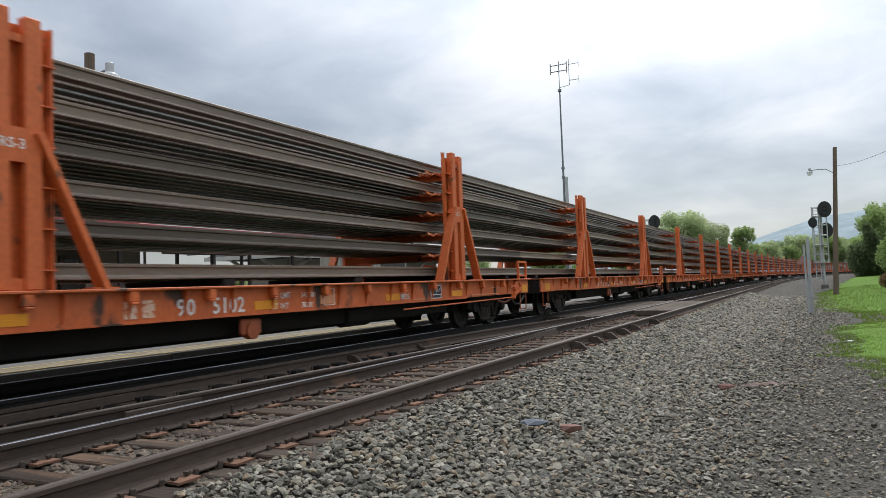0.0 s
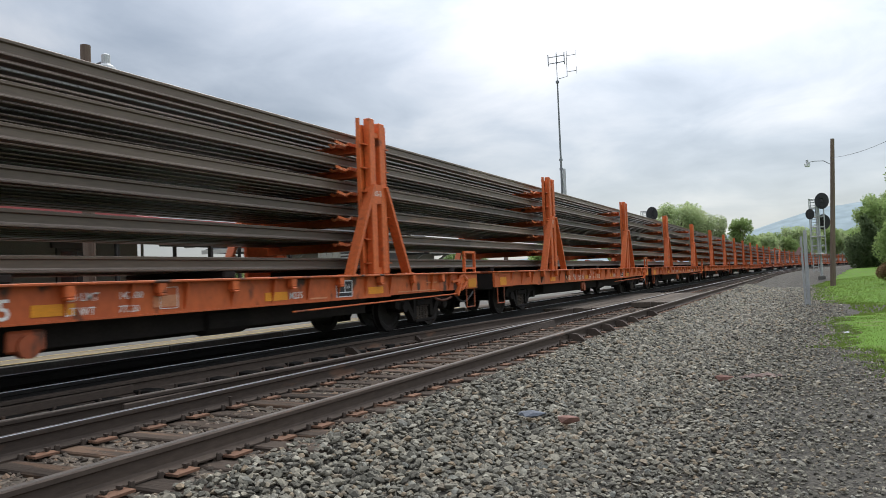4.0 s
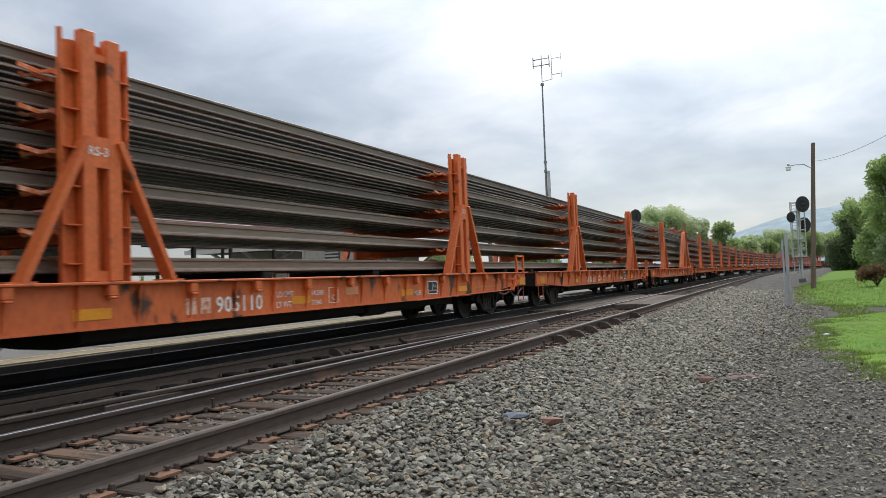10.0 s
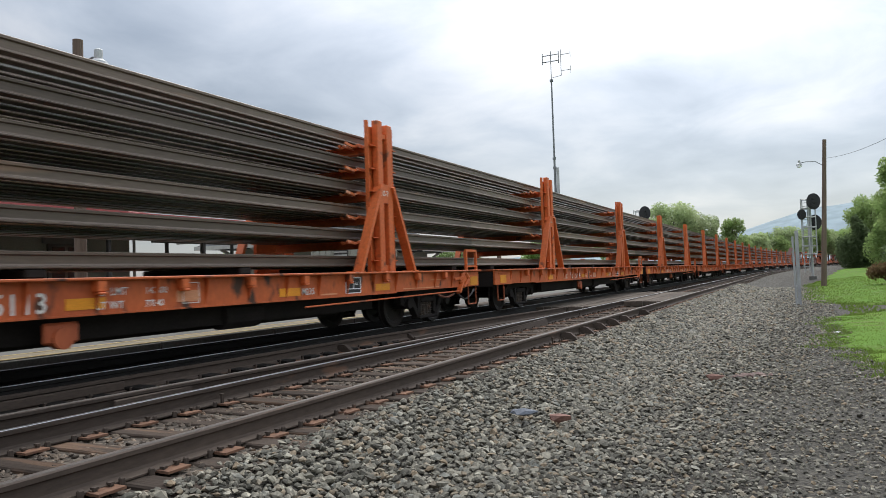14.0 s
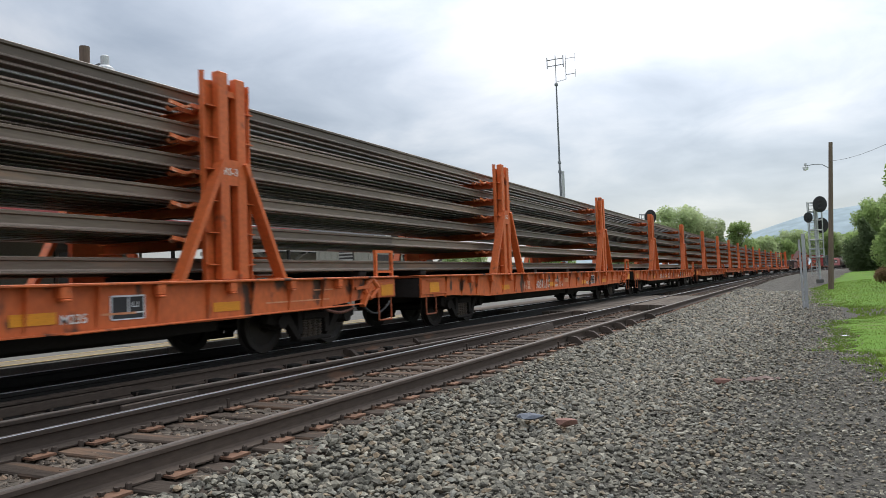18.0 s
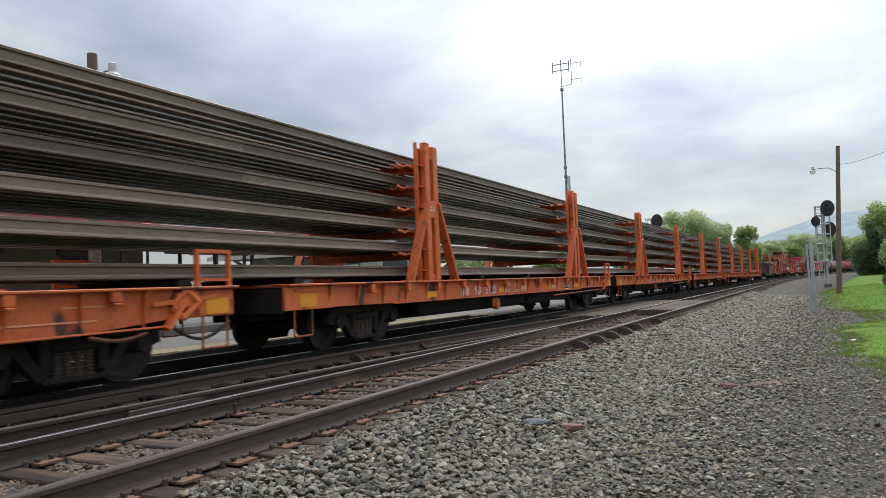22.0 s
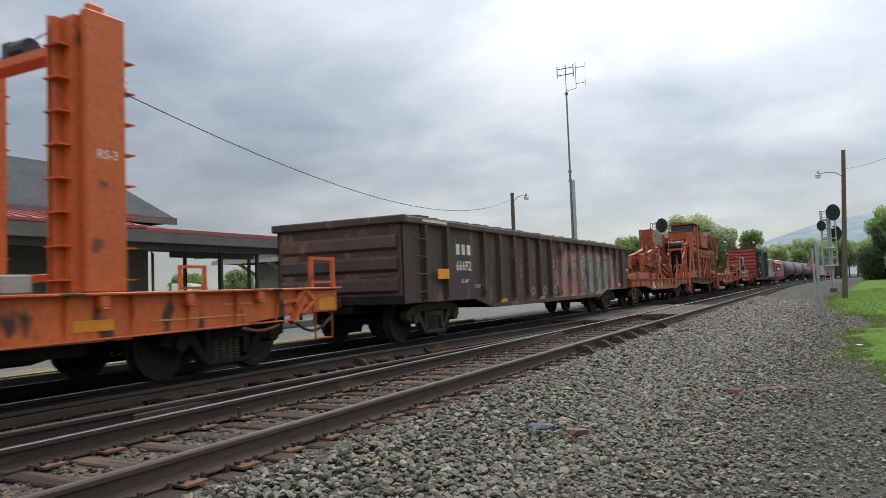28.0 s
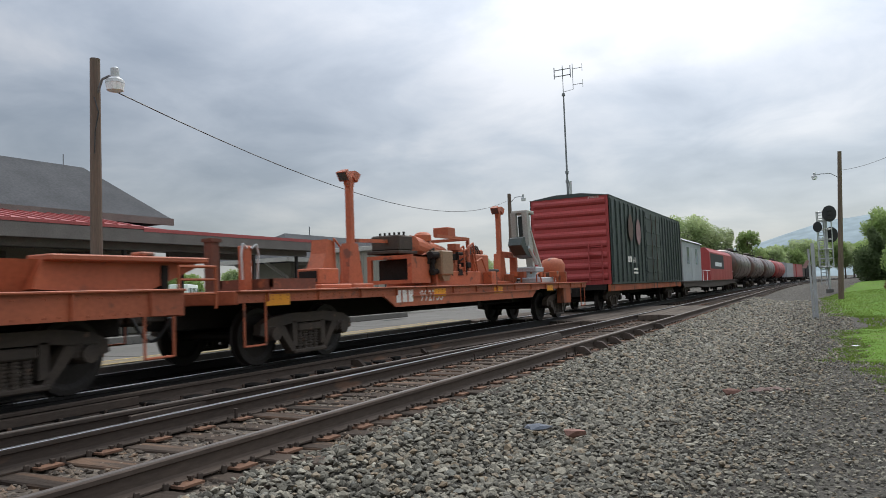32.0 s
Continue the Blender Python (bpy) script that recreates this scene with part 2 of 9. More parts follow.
M_pole = surface("brown_timber_pole", (0.16, 0.115, 0.085), (0.09, 0.065, 0.05), 0.9, big=2, fine=30, bump=0.5, stretch=(3, 3, 0.2))
M_galv = surface("galvanised_steel", (0.46, 0.47, 0.47), (0.33, 0.34, 0.34), 0.5, metal=0.35, big=3, fine=40, bump=0.05)
M_mast = surface("dull_grey_steel", (0.22, 0.23, 0.24), (0.15, 0.16, 0.17), 0.5, metal=0.4, big=2, fine=40, bump=0.05)
M_sigblack = surface("flat_black_paint", (0.022, 0.022, 0.023), (0.035, 0.035, 0.036), 0.7, big=3, fine=40, bump=0.05)
M_wallgrey = surface("olive_grey_boarding", (0.285, 0.275, 0.225), (0.235, 0.228, 0.188), 0.85, big=0.8, fine=25, bump=0.15)
M_roofgrey = surface("grey_roof_shingles", (0.078, 0.080, 0.083), (0.056, 0.058, 0.061), 0.95, big=1.2, fine=14, bump=0.5, spec=0.1)
M_redroof = surface("faded_red_metal_roof", (0.36, 0.085, 0.080), (0.28, 0.062, 0.058), 0.5, big=1, fine=20, bump=0.1)
M_dkwood = surface("brown_grey_canopy_boards", (0.165, 0.152, 0.135), (0.115, 0.105, 0.095), 0.85, big=1.5, fine=30, bump=0.2)
M_dkpost = surface("dark_post_paint", (0.05, 0.045, 0.04), (0.035, 0.032, 0.03), 0.7, big=3, fine=30, bump=0.1)
M_glassdark = surface("dark_window_glass", (0.02, 0.024, 0.028), (0.03, 0.034, 0.04), 0.08, big=2, fine=5, bump=0, spec=0.6)
M_trim = surface("light_grey_trim", (0.38, 0.37, 0.33), (0.30, 0.29, 0.26), 0.8, big=2, fine=30, bump=0.1)
M_white = surface("white_paint", (0.78, 0.79, 0.80), (0.66, 0.67, 0.68), 0.5, big=2, fine=30, bump=0.05)
M_letter = surface("worn_white_stencil", (0.74, 0.72, 0.68), (0.60, 0.54, 0.48), 0.7, big=6, fine=40, bump=0.05, spots=(0.42, 0.16, 0.08), spot_at=0.66)
M_gond = surface("brown_black_gondola_paint", (0.046, 0.038, 0.036), (0.115, 0.070, 0.056), 0.65, big=0.8, fine=20, bump=0.3, stretch=(1, 1, 0.35), spots=(0.21, 0.105, 0.070), spot_at=0.58)
M_green = surface("dark_green_boxcar_paint", (0.028, 0.040, 0.036), (0.045, 0.055, 0.050), 0.5, big=1.2, fine=20, bump=0.15, stretch=(1, 1, 0.3))
M_red = surface("red_boxcar_paint", (0.33, 0.045, 0.042), (0.27, 0.038, 0.036), 0.5, big=1, fine=20, bump=0.1, stretch=(1, 1, 0.4))
M_tan = surface("tan_enclosure_paint", (0.40, 0.34, 0.235), (0.35, 0.295, 0.20), 0.55, big=1.5, fine=25, bump=0.1, spots=(0.28, 0.2, 0.12), spot_at=0.68)
M_chest = surface("brown_tan_chest_paint", (0.26, 0.165, 0.095), (0.22, 0.14, 0.08), 0.55, big=1.5, fine=25, bump=0.1)
M_fade = surface("faded_stencil", (0.62, 0.30, 0.16), (0.55, 0.2, 0.09), 0.7, big=6, fine=40, bump=0.05)
M_mark = surface("worn_white_block", (0.66, 0.52, 0.42), (0.60, 0.34, 0.20), 0.7, big=7, fine=40, bump=0.05, spots=(0.50, 0.13, 0.05), spot_at=0.52)
M_ghost = surface("ghosted_stencil", (0.30, 0.20, 0.15), (0.17, 0.09, 0.06), 0.75, big=8, fine=40, bump=0.05, spots=(0.12, 0.05, 0.03), spot_at=0.52)
M_lgrey = surface("light_grey_shed_paint", (0.36, 0.38, 0.39), (0.29, 0.31, 0.32), 0.6, big=1.5, fine=25, bump=0.1)
M_tank = surface("dark_tank_grime", (0.075, 0.045, 0.038), (0.15, 0.085, 0.070), 0.30, big=0.7, fine=16, bump=0.12, spots=(0.035, 0.028, 0.026), spot_at=0.56)
M_hose = surface("black_rubber_hose", (0.015, 0.015, 0.016), (0.03, 0.03, 0.03), 0.5, big=3, fine=30, bump=0.05)


def leafy(name, col, col2, big):
    """Leaves: matt, and letting part of the light through."""
    m = surface(name, col, col2, 0.7, big=big, fine=3, bump=0, spec=0.2, rnd=0.12)
    nt = m.node_tree
    N, L = nt.nodes.new, nt.links.new
    b, out = nt.nodes["Principled BSDF"], nt.nodes["Material Output"]
    tr, mx = N("ShaderNodeBsdfTranslucent"), N("ShaderNodeMixShader")
    L(b.inputs["Base Color"].links[0].from_socket, tr.inputs[0])
    mx.inputs[0].default_value = 0.58
    L(b.outputs[0], mx.inputs[1])
    L(tr.outputs[0], mx.inputs[2])
    L(mx.outputs[0], out.inputs[0])
    return m


M_leaf = leafy("green_leaves", (0.20, 0.29, 0.095), (0.33, 0.41, 0.17), 0.35)
# Lighter leaf green for far trees: distance haze painted into the colour.
M_leafhaze = leafy("haze_paled_leaves", (0.33, 0.41, 0.20), (0.46, 0.52, 0.29), 0.35)
M_leafdk = leafy("dark_green_needles", (0.10, 0.145, 0.065), (0.15, 0.195, 0.09), 0.5)
M_leafred = leafy("reddish_shrub_leaves", (0.17, 0.07, 0.045), (0.12, 0.12, 0.045), 1.5)
M_blade = leafy("grass_blades", (0.095, 0.155, 0.026), (0.150, 0.21, 0.045), 0.6)
# Oily bed under the train, with the train's shadow put into its black.
M_oily_shaded = stones_mat("shade_blackened_oily_ballast", (0.004, 0.004, 0.004), (0.018, 0.017, 0.015), 19, tint=(0.008, 0.007, 0.006))
M_trackbed = stones_mat("brown_dusty_ballast", (0.034, 0.028, 0.022), (0.135, 0.112, 0.088), 19, tint=(0.068, 0.052, 0.040))
M_bark = surface("grey_brown_bark", (0.09, 0.07, 0.055), (0.05, 0.04, 0.032), 0.9, big=2, fine=25, bump=0.6, stretch=(3, 3, 0.4))
# Distance haze over the woods is painted into this pale blue-green.
M_hill = surface("haze_painted_ridge", (0.250, 0.300, 0.318), (0.228, 0.276, 0.292), 1.0, big=0.002, fine=0.02, bump=0, spec=0.0)

# ---- building tools ----
class Form:
    """Collects the faces of one mesh."""

    def __init__(self):
        self.v, self.f = [], []

    def add(self, vs, fs):
        o = len(self.v)
        self.v += [tuple(p) for p in vs]
        self.f += [tuple(i + o for i in q) for q in fs]
        return self

    def box(self, x0, x1, y0, y1, z0, z1, c=0.0):
        """An upright box; c chamfers its edges."""
        if c <= 0:
            vs = [(x, y, z) for x in (x0, x1) for y in (y0, y1) for z in (z0, z1)]
            return self.add(vs, [(0, 1, 3, 2), (4, 6, 7, 5), (0, 4, 5, 1), (2, 3, 7, 6), (0, 2, 6, 4), (1, 5, 7, 3)])
        c = min(c, (x1 - x0) / 3, (y1 - y0) / 3, (z1 - z0) / 3)
        ring = lambda e: [(x0 + e, y0 + c), (x0 + c, y0 + e), (x1 - c, y0 + e), (x1 - e, y0 + c), (x1 - e, y1 - c), (x1 - c, y1 - e), (x0 + c, y1 - e), (x0 + e, y1 - c)]
        inner = lambda: [(x0 + c, y0 + c), (x0 + c, y0 + c), (x1 - c, y0 + c), (x1 - c, y0 + c), (x1 - c, y1 - c), (x1 - c, y1 - c), (x0 + c, y1 - c), (x0 + c, y1 - c)]
        rows = [[(x, y, z0) for x, y in inner()], [(x, y, z0 + c) for x, y in ring(0)], [(x, y, z1 - c) for x, y in ring(0)], [(x, y, z1) for x, y in inner()]]
        vs = [p for r in rows for p in r]
        fs = [(k * 8 + i, k * 8 + (i + 1) % 8, k * 8 + 8 + (i + 1) % 8, k * 8 + 8 + i) for k in range(3) for i in range(8)]
        fs += [(6, 4, 2, 0), (24, 26, 28, 30)]
        return self.add(vs, fs)

    def prism(self, profile, a, b, axis='y'):
        """A profile of 2D points (counter-clockwise) drawn along an axis from a to b."""
        n = len(profile)
        put = {'y': lambda p, t: (p[0], t, p[1]), 'x': lambda p, t: (t, p[0], p[1]), 'z': lambda p, t: (p[0], p[1], t)}[axis]
        vs = [put(p, a) for p in profile] + [put(p, b) for p in profile]
        fs = [(i, (i + 1) % n, n + (i + 1) % n, n + i) for i in range(n)] + [tuple(range(n - 1, -1, -1)), tuple(range(n, 2 * n))]
        return self.add(vs, fs)

    def rod(self, p, q, r0, r1=None, n=8):
        """A round bar from p to q, tapering from r0 to r1."""
        r1 = r0 if r1 is None else r1
        p, q = Vector(p), Vector(q)
        d = (q - p).normalized()
        u = d.orthogonal().normalized()
        w = d.cross(u)
        ring = [u * math.cos(2 * math.pi * i / n) + w * math.sin(2 * math.pi * i / n) for i in range(n)]
        vs = [p + k * r0 for k in ring] + [q + k * r1 for k in ring]
        fs = [(i, (i + 1) % n, n + (i + 1) % n, n + i) for i in range(n)] + [tuple(range(n - 1, -1, -1)), tuple(range(n, 2 * n))]
        return self.add(vs, fs)

    def pipe(self, pts, r, n=8):
        for a, b in zip(pts, pts[1:]):
            self.rod(a, b, r, r, n)
        return self

    def beam(self, p, q, w, h, up=(0, 0, 1)):
        """A square bar from p to q, w wide and h high."""
        p, q = Vector(p), Vector(q)
        d = (q - p).normalized()
        s = d.cross(Vector(up))
        s = s.normalized() if s.length > 1e-4 else Vector((1, 0, 0))
        t = s.cross(d)
        vs = [e + s * (i * w / 2) + t * (j * h / 2) for e in (p, q) for i, j in ((-1, -1), (1, -1), (1, 1), (-1, 1))]
        return self.add(vs, [(3, 2, 1, 0), (4, 5, 6, 7), (0, 1, 5, 4), (1, 2, 6, 5), (2, 3, 7, 6), (3, 0, 4, 7)])

    def lathe(self, profile, c=(0, 0, 0), axis='z', n=16):
        """Turns (radius, height) pairs round an axis through c."""
        vs = []
        for r, h in profile:
            for i in range(n):
                a = 2 * math.pi * i / n
                x, y = r * math.cos(a), r * math.sin(a)
                p = {'z': (x, y, h), 'y': (x, h, y), 'x': (h, x, y)}[axis]
                vs.append((p[0] + c[0], p[1] + c[1], p[2] + c[2]))
        fs = [(k * n + i, k * n + (i + 1) % n, (k + 1) * n + (i + 1) % n, (k + 1) * n + i) for k in range(len(profile) - 1) for i in range(n)]
        fs += [tuple(range(n - 1, -1, -1)), tuple(range((len(profile) - 1) * n, len(profile) * n))]
        return self.add(vs, fs)

    def mesh(self, name, mat, smooth=False):
        me = bpy.data.meshes.new(name)
        me.from_pydata(self.v, [], self.f)
        bm = bmesh.new()
        bm.from_mesh(me)
        bmesh.ops.recalc_face_normals(bm, faces=bm.faces)
        bm.to_mesh(me)
        bm.free()
        if smooth:
            me.shade_smooth()
        me.materials.append(mat)
        return me


def part(name, form, material, parent=None, label="", m=None, smooth=False):
    """Links a form (or a ready mesh) as one mesh object under a thing or a part."""
    me = form if isinstance(form, bpy.types.Mesh) else form.mesh(name, material, smooth)
    ob = new(name, me)
    ob.parent = parent
    if m is not None:
        ob.matrix_local = m
    return tagged(ob, label)


def thing(name, label, category, group="", m=None, kind=""):
    ob = new(name)
    ob.empty_display_size = 0.3
    if m is not None:
        ob.matrix_world = m
    return tagged(ob, label, category, group, kind)


def solid(name, form, material, label, category="", group="", kind="", m=None, smooth=False):
    ob = part(name, form, material, None, "", m, smooth)
    return tagged(ob, label, category, group, kind)


def letters(text, size, y, z, x, gap=1.0):
    """Flat lettering on a side that faces +X, from y along +Y; z is its foot."""
    cu = bpy.data.curves.new("lettering", 'FONT')
    cu.body, cu.size, cu.space_character, cu.resolution_u = text, size, gap, 2
    cu.offset = size * 0.012
    ob = bpy.data.objects.new("lettering", cu)
    me = bpy.data.meshes.new_from_object(ob)
    bpy.data.objects.remove(ob)
    me.transform(Matrix(((0, 0, 1, x), (1, 0, 0, y), (0, 1, 0, z), (0, 0, 0, 1))))
    me.materials.clear()
    me.materials.append(M_letter)
    return me


def rail_profile(h=0.185, x=0.0, z=0.0):
    """Section of a flat-bottomed rail, foot at z."""
    half = [(0.075, 0), (0.075, 0.012), (0.02, 0.032), (0.0095, 0.05), (0.0095, h - 0.05), (0.035, h - 0.037), (0.036, h - 0.008), (0.028, h)]
    return [(x + a, z + b) for a, b in half] + [(x - a, z + b) for a, b in reversed(half)]

# ---- the line of the tracks ----
TRACK_NEAR, TRACK_FAR = -4.80, -8.21      # centre lines
FAR_Z = 0.07                              # the far track lies a little higher
BEND_FROM, BEND_R = 75.0, 1400.0


def along(s, x, z=0.0):
    """The point at s metres along the line, x metres across."""
    if s <= BEND_FROM:
        return Vector((x, s, z))
    a = (s - BEND_FROM) / BEND_R
    return Vector((BEND_R - (BEND_R - x) * math.cos(a), BEND_FROM + (BEND_R - x) * math.sin(a), z))


def sweep(form, profile, stations, shift=lambda s: 0.0):
    """Draws a section (x, z) along the line through the given stations."""
    n = len(profile)
    vs = [along(s, x + shift(s), z) for s in stations for x, z in profile]
    fs = [(k * n + i, k * n + (i + 1) % n, (k + 1) * n + (i + 1) % n, (k + 1) * n + i) for k in range(len(stations) - 1) for i in range(n)]
    fs += [tuple(range(n - 1, -1, -1)), tuple(range((len(stations) - 1) * n, len(stations) * n))]
    return form.add(vs, fs)


STATIONS = [-14, 0, 20, 40, 60, 75] + list(range(90, 430, 15))


def ground_z(x, y):
    """Height of the ground: track bed, ballast shoulder, a low strip, and the lawn that rises to the east."""
    base = -0.46
    if x < -2.2:
        k = min(max((-2.2 - x) / 1.35, 0), 1)
        base = -0.46 + 0.24 * k * k * (3 - 2 * k)
    if x < -10.5:
        base = -0.12
    if x > 0.6:
        base += min((x - 0.6) * 0.035, 0.5) + min(max(y - 25, 0) * 0.006, 0.7) * min((x - 0.6) / 3.0, 1)
    return base


def build_ground():
    xs = [-3000, -600, -150, -60, -30, -18, -12.0, -10.4, -10.3, -9, -7.2, -6.3, -5, -4.2, -3.62, -3.3, -3.0, -2.7, -2.4, -2.2, -1.6, -1, -0.4, 0.2, 0.6, 1.2, 2, 3, 4.5, 6, 9, 14, 25, 60, 200, 800, 3000]
    ys = [-3000, -700, -180, -60, -20, -8] + [i * 0.5 for i in range(-8, 60)] + [32, 35, 40, 46, 54, 64, 75, 90, 110, 130, 160, 200, 250, 320, 420, 700, 1500, 4000]
    vs, fs = [], []
    for y in ys:
        for x in xs:
            off = along(y, 0.0).x if y < 420 else along(420, 0.0).x
            z = ground_z(x, y) + (noise.noise(Vector((x * 0.9, y * 0.9, 0))) * 0.025 if -3.5 < x < 6 and y < 60 else 0)
            vs.append((x + off, y, z))
    n = len(xs)
    for j in range(len(ys) - 1):
        for i in range(n - 1):
            fs.append((j * n + i, j * n + i + 1, (j + 1) * n + i + 1, (j + 1) * n + i))
    me = bpy.data.meshes.new("ground")
    me.from_pydata(vs, [], fs)
    me.materials.append(M_ballast)
    me.materials.append(M_gravel)
    me.materials.append(M_grass)
    me.materials.append(M_oily_shaded)
    me.materials.append(M_trackbed)
    k = 0
    mid = [(a + b) / 2 for a, b in zip(xs, xs[1:])]
    for j in range(len(ys) - 1):
        for i in range(n - 1):
            x = mid[i]
            # 3 is the far track's bed, train's shade included in its colour
            me.polygons[k].material_index = 3 if -10.45 < x < -7.2 else 4 if -7.2 < x < -3.62 else 0 if -60 < x < -1.9 else (2 if x > 12 or x < -60 else 1)
            k += 1
    return tagged(new("ground", me), "grey crushed stone ballast and dark gravel beside the tracks", kind="structure")


build_ground()

# ---- tracks ----
def shine_profile(x, z):
    return [(x - 0.026, z), (x + 0.026, z), (x + 0.024, z + 0.004), (x - 0.024, z + 0.004)]


def build_tracks():
    tracks = []
    for name, centre, top, label in (("track_near", TRACK_NEAR, 0.0, "near railway track of worn rails on timber ties"),
                                     ("track_far", TRACK_FAR, FAR_Z, "railway track under the passing work train")):
        t = thing(name, label, "railway track", kind="structure")
        for side in (-1, 1):
            x = centre + side * 0.7525
            r = part("rail", sweep(Form(), rail_profile(0.18, x, top - 0.18), STATIONS), M_trackrail if centre == TRACK_NEAR else M_greased_shaded, t, "brown rusty rail" if centre == TRACK_NEAR else "greasy rail blackened for the train's shade")
            part("running_surface", sweep(Form(), shine_profile(x + (0.008 if side < 0 else -0.008), top), STATIONS), M_shine if side < 0 or centre == TRACK_FAR else M_dull, r, "polished rail top" if side < 0 or centre == TRACK_FAR else "dull brown rail top")
        tracks.append(t)
    near, far = tracks
    # rails of the turnout between the two tracks
    lead = [(-14, -7.15), (0, -6.48), (3.7, -6.27), (9, -5.98), (13, -5.76), (15.4, -5.64)]
    wing = [(-14, -7.22), (4.4, -7.20), (10.5, -7.10), (14, -6.88), (18.5, -6.52), (20.8, -6.34)]
    for pts, nm, top, lab in ((lead, "switch_rail", -0.004, "turnout rail converging on the main rail"), (wing, "closure_rail", 0.02, "dull unused rail with braces")):
        f = Form()
        prof = rail_profile(0.18, 0, top - 0.18)
        n = len(prof)
        f.add([(px + x, s, z) for s, px in pts for x, z in prof],
              [(k * n + i, k * n + (i + 1) % n, (k + 1) * n + (i + 1) % n, (k + 1) * n + i) for k in range(len(pts) - 1) for i in range(n)] + [tuple(range(n - 1, -1, -1)), tuple(range((len(pts) - 1) * n, len(pts) * n))])
        r = part(nm, f, M_trackrail, near, lab)
        if nm == "switch_rail":
            g = Form()
            sp = shine_profile(0, top)
            g.add([(px + x, s, z) for s, px in pts for x, z in sp], [(k * 4 + i, k * 4 + (i + 1) % 4, k * 4 + 4 + (i + 1) % 4, k * 4 + 4 + i) for k in range(len(pts) - 1) for i in range(4)])
            part("running_surface", g, M_dull, r, "dull worn rail top")
    # guard rail beside the near rail, frog casting, joint bars, rail braces
    gx = TRACK_NEAR + 0.7525
    part("guard_rail", Form().prism(rail_profile(0.17, gx - 0.125, -0.18), 11.6, 18.6), M_trackrail, near, "worn guard rail beside the frog")
    frog = Form()
    frog.add([(-5.60, 11.6, -0.18), (-5.54, 11.6, -0.18), (-5.545, 11.6, -0.10), (-5.595, 11.6, -0.10), (-5.70, 16.4, -0.18), (-5.42, 16.4, -0.18), (-5.46, 16.4, -0.03), (-5.66, 16.4, -0.03)],
             [(0, 1, 2, 3), (4, 7, 6, 5), (0, 4, 5, 1), (1, 5, 6, 2), (2, 6, 7, 3), (3, 7, 4, 0)])
    part("frog", frog, M_trackrail, near, "cast steel crossing frog")
    for y in (5.45, 12.3):
        part("joint_bar", Form().box(-6.155 - (y - 5.45) * 0.055, -6.115 - (y - 5.45) * 0.055, y - 0.5, y + 0.5, -0.145, -0.05, 0.01), M_trackrail, near)
    part("joint_bar", Form().box(-7.165, -7.125, 3.6, 5.9, -0.13, -0.03, 0.01), M_trackrail, near)
    brace = Form()
    brace.prism([(0.03, -0.16), (0.34, -0.18), (0.30, -0.13), (0.20, -0.05), (0.10, -0.035), (0.03, -0.06)], -0.045, 0.045)
    bme = brace.mesh("rail_brace", M_trackrail)
    for x, ys in ((gx, (12.9, 14.1, 15.2, 16.4, 17.6, 20.0)), (-7.14, (10.2, 12.4, 14.6, 16.9))):
        for y in ys:
            part("rail_brace", bme, None, near, m=pose(x, y, 0))
    # ties: nearest ones singly, the rest as one mesh
    tie = Form().box(-1.3, 1.3, -0.115, 0.115, -0.17, 0.0, 0.012).mesh("tie", M_tie)
    # far ties: oil and the train's shade in one dark colour
    shaded_oil_tie = Form().box(-1.3, 1.3, -0.115, 0.115, -0.17, 0.0, 0.012).mesh("tie", M_oiltie_shaded)
    rest = Form()
    rng = random.Random(4)
    for t, centre, top in ((near, TRACK_NEAR, -0.19), (far, TRACK_FAR, FAR_Z - 0.19)):
        k = 0
        s = -10.0
        while s < 330:
            p = along(s + rng.uniform(-0.05, 0.05), centre)
            long = 2.6 if t is far or s < -2 or s > 22 else 2.75
            if s < 58 and not (t is far and s > 40):
                m = pose(p.x + rng.uniform(-0.05, 0.05), p.y, top + rng.uniform(-0.012, 0.008), 0, rng.uniform(-0.4, 0.4), rng.uniform(-1.5, 1.5))
                part("tie", tie if t is near else shaded_oil_tie, None, t, m=m @ Matrix.Diagonal((long / 2.6, rng.uniform(0.92, 1.1), 1, 1)))
            elif s < 200:
                q = p + Vector((0, 0, top))
                rest.box(q.x - 1.3, q.x + 1.3, q.y - 0.11, q.y + 0.11, q.z - 0.15, q.z)
            s += 0.535
            k += 1
    tagged(part("far_ties", rest, M_tie, near), kind="stuff")
    # tie plates, spikes and anchors
    plates, spikes = Form(), Form()
    s = -6.0
    while s < 42:
        for x in (TRACK_NEAR - 0.7525, TRACK_NEAR + 0.7525):
            plates.box(x - 0.19, x + 0.19, s - 0.1, s + 0.1, -0.19, -0.172)
            if s < 24:
                for dx in (-0.105, 0.1):
                    for dy in (-0.06, 0.055):
                        h = rng.uniform(0.008, 0.03) if rng.random() < 0.97 else 0.09
                        spikes.box(x + dx - 0.012, x + dx + 0.012, s + dy - 0.012, s + dy + 0.012, -0.175, -0.175 + h)
                        spikes.box(x + dx - 0.02, x + dx + 0.02, s + dy - 0.017, s + dy + 0.017, -0.175 + h, -0.16 + h)
                for dy in (-0.15, 0.15):
                    spikes.box(x - 0.085, x + 0.085, s + dy - 0.014, s + dy + 0.014, -0.215, -0.178)
                    spikes.box(x - 0.1, x - 0.07, s + dy - 0.022, s + dy + 0.022, -0.205, -0.135, 0.008)
                    spikes.box(x + 0.072, x + 0.1, s + dy - 0.022, s + dy + 0.022, -0.205, -0.14, 0.008)
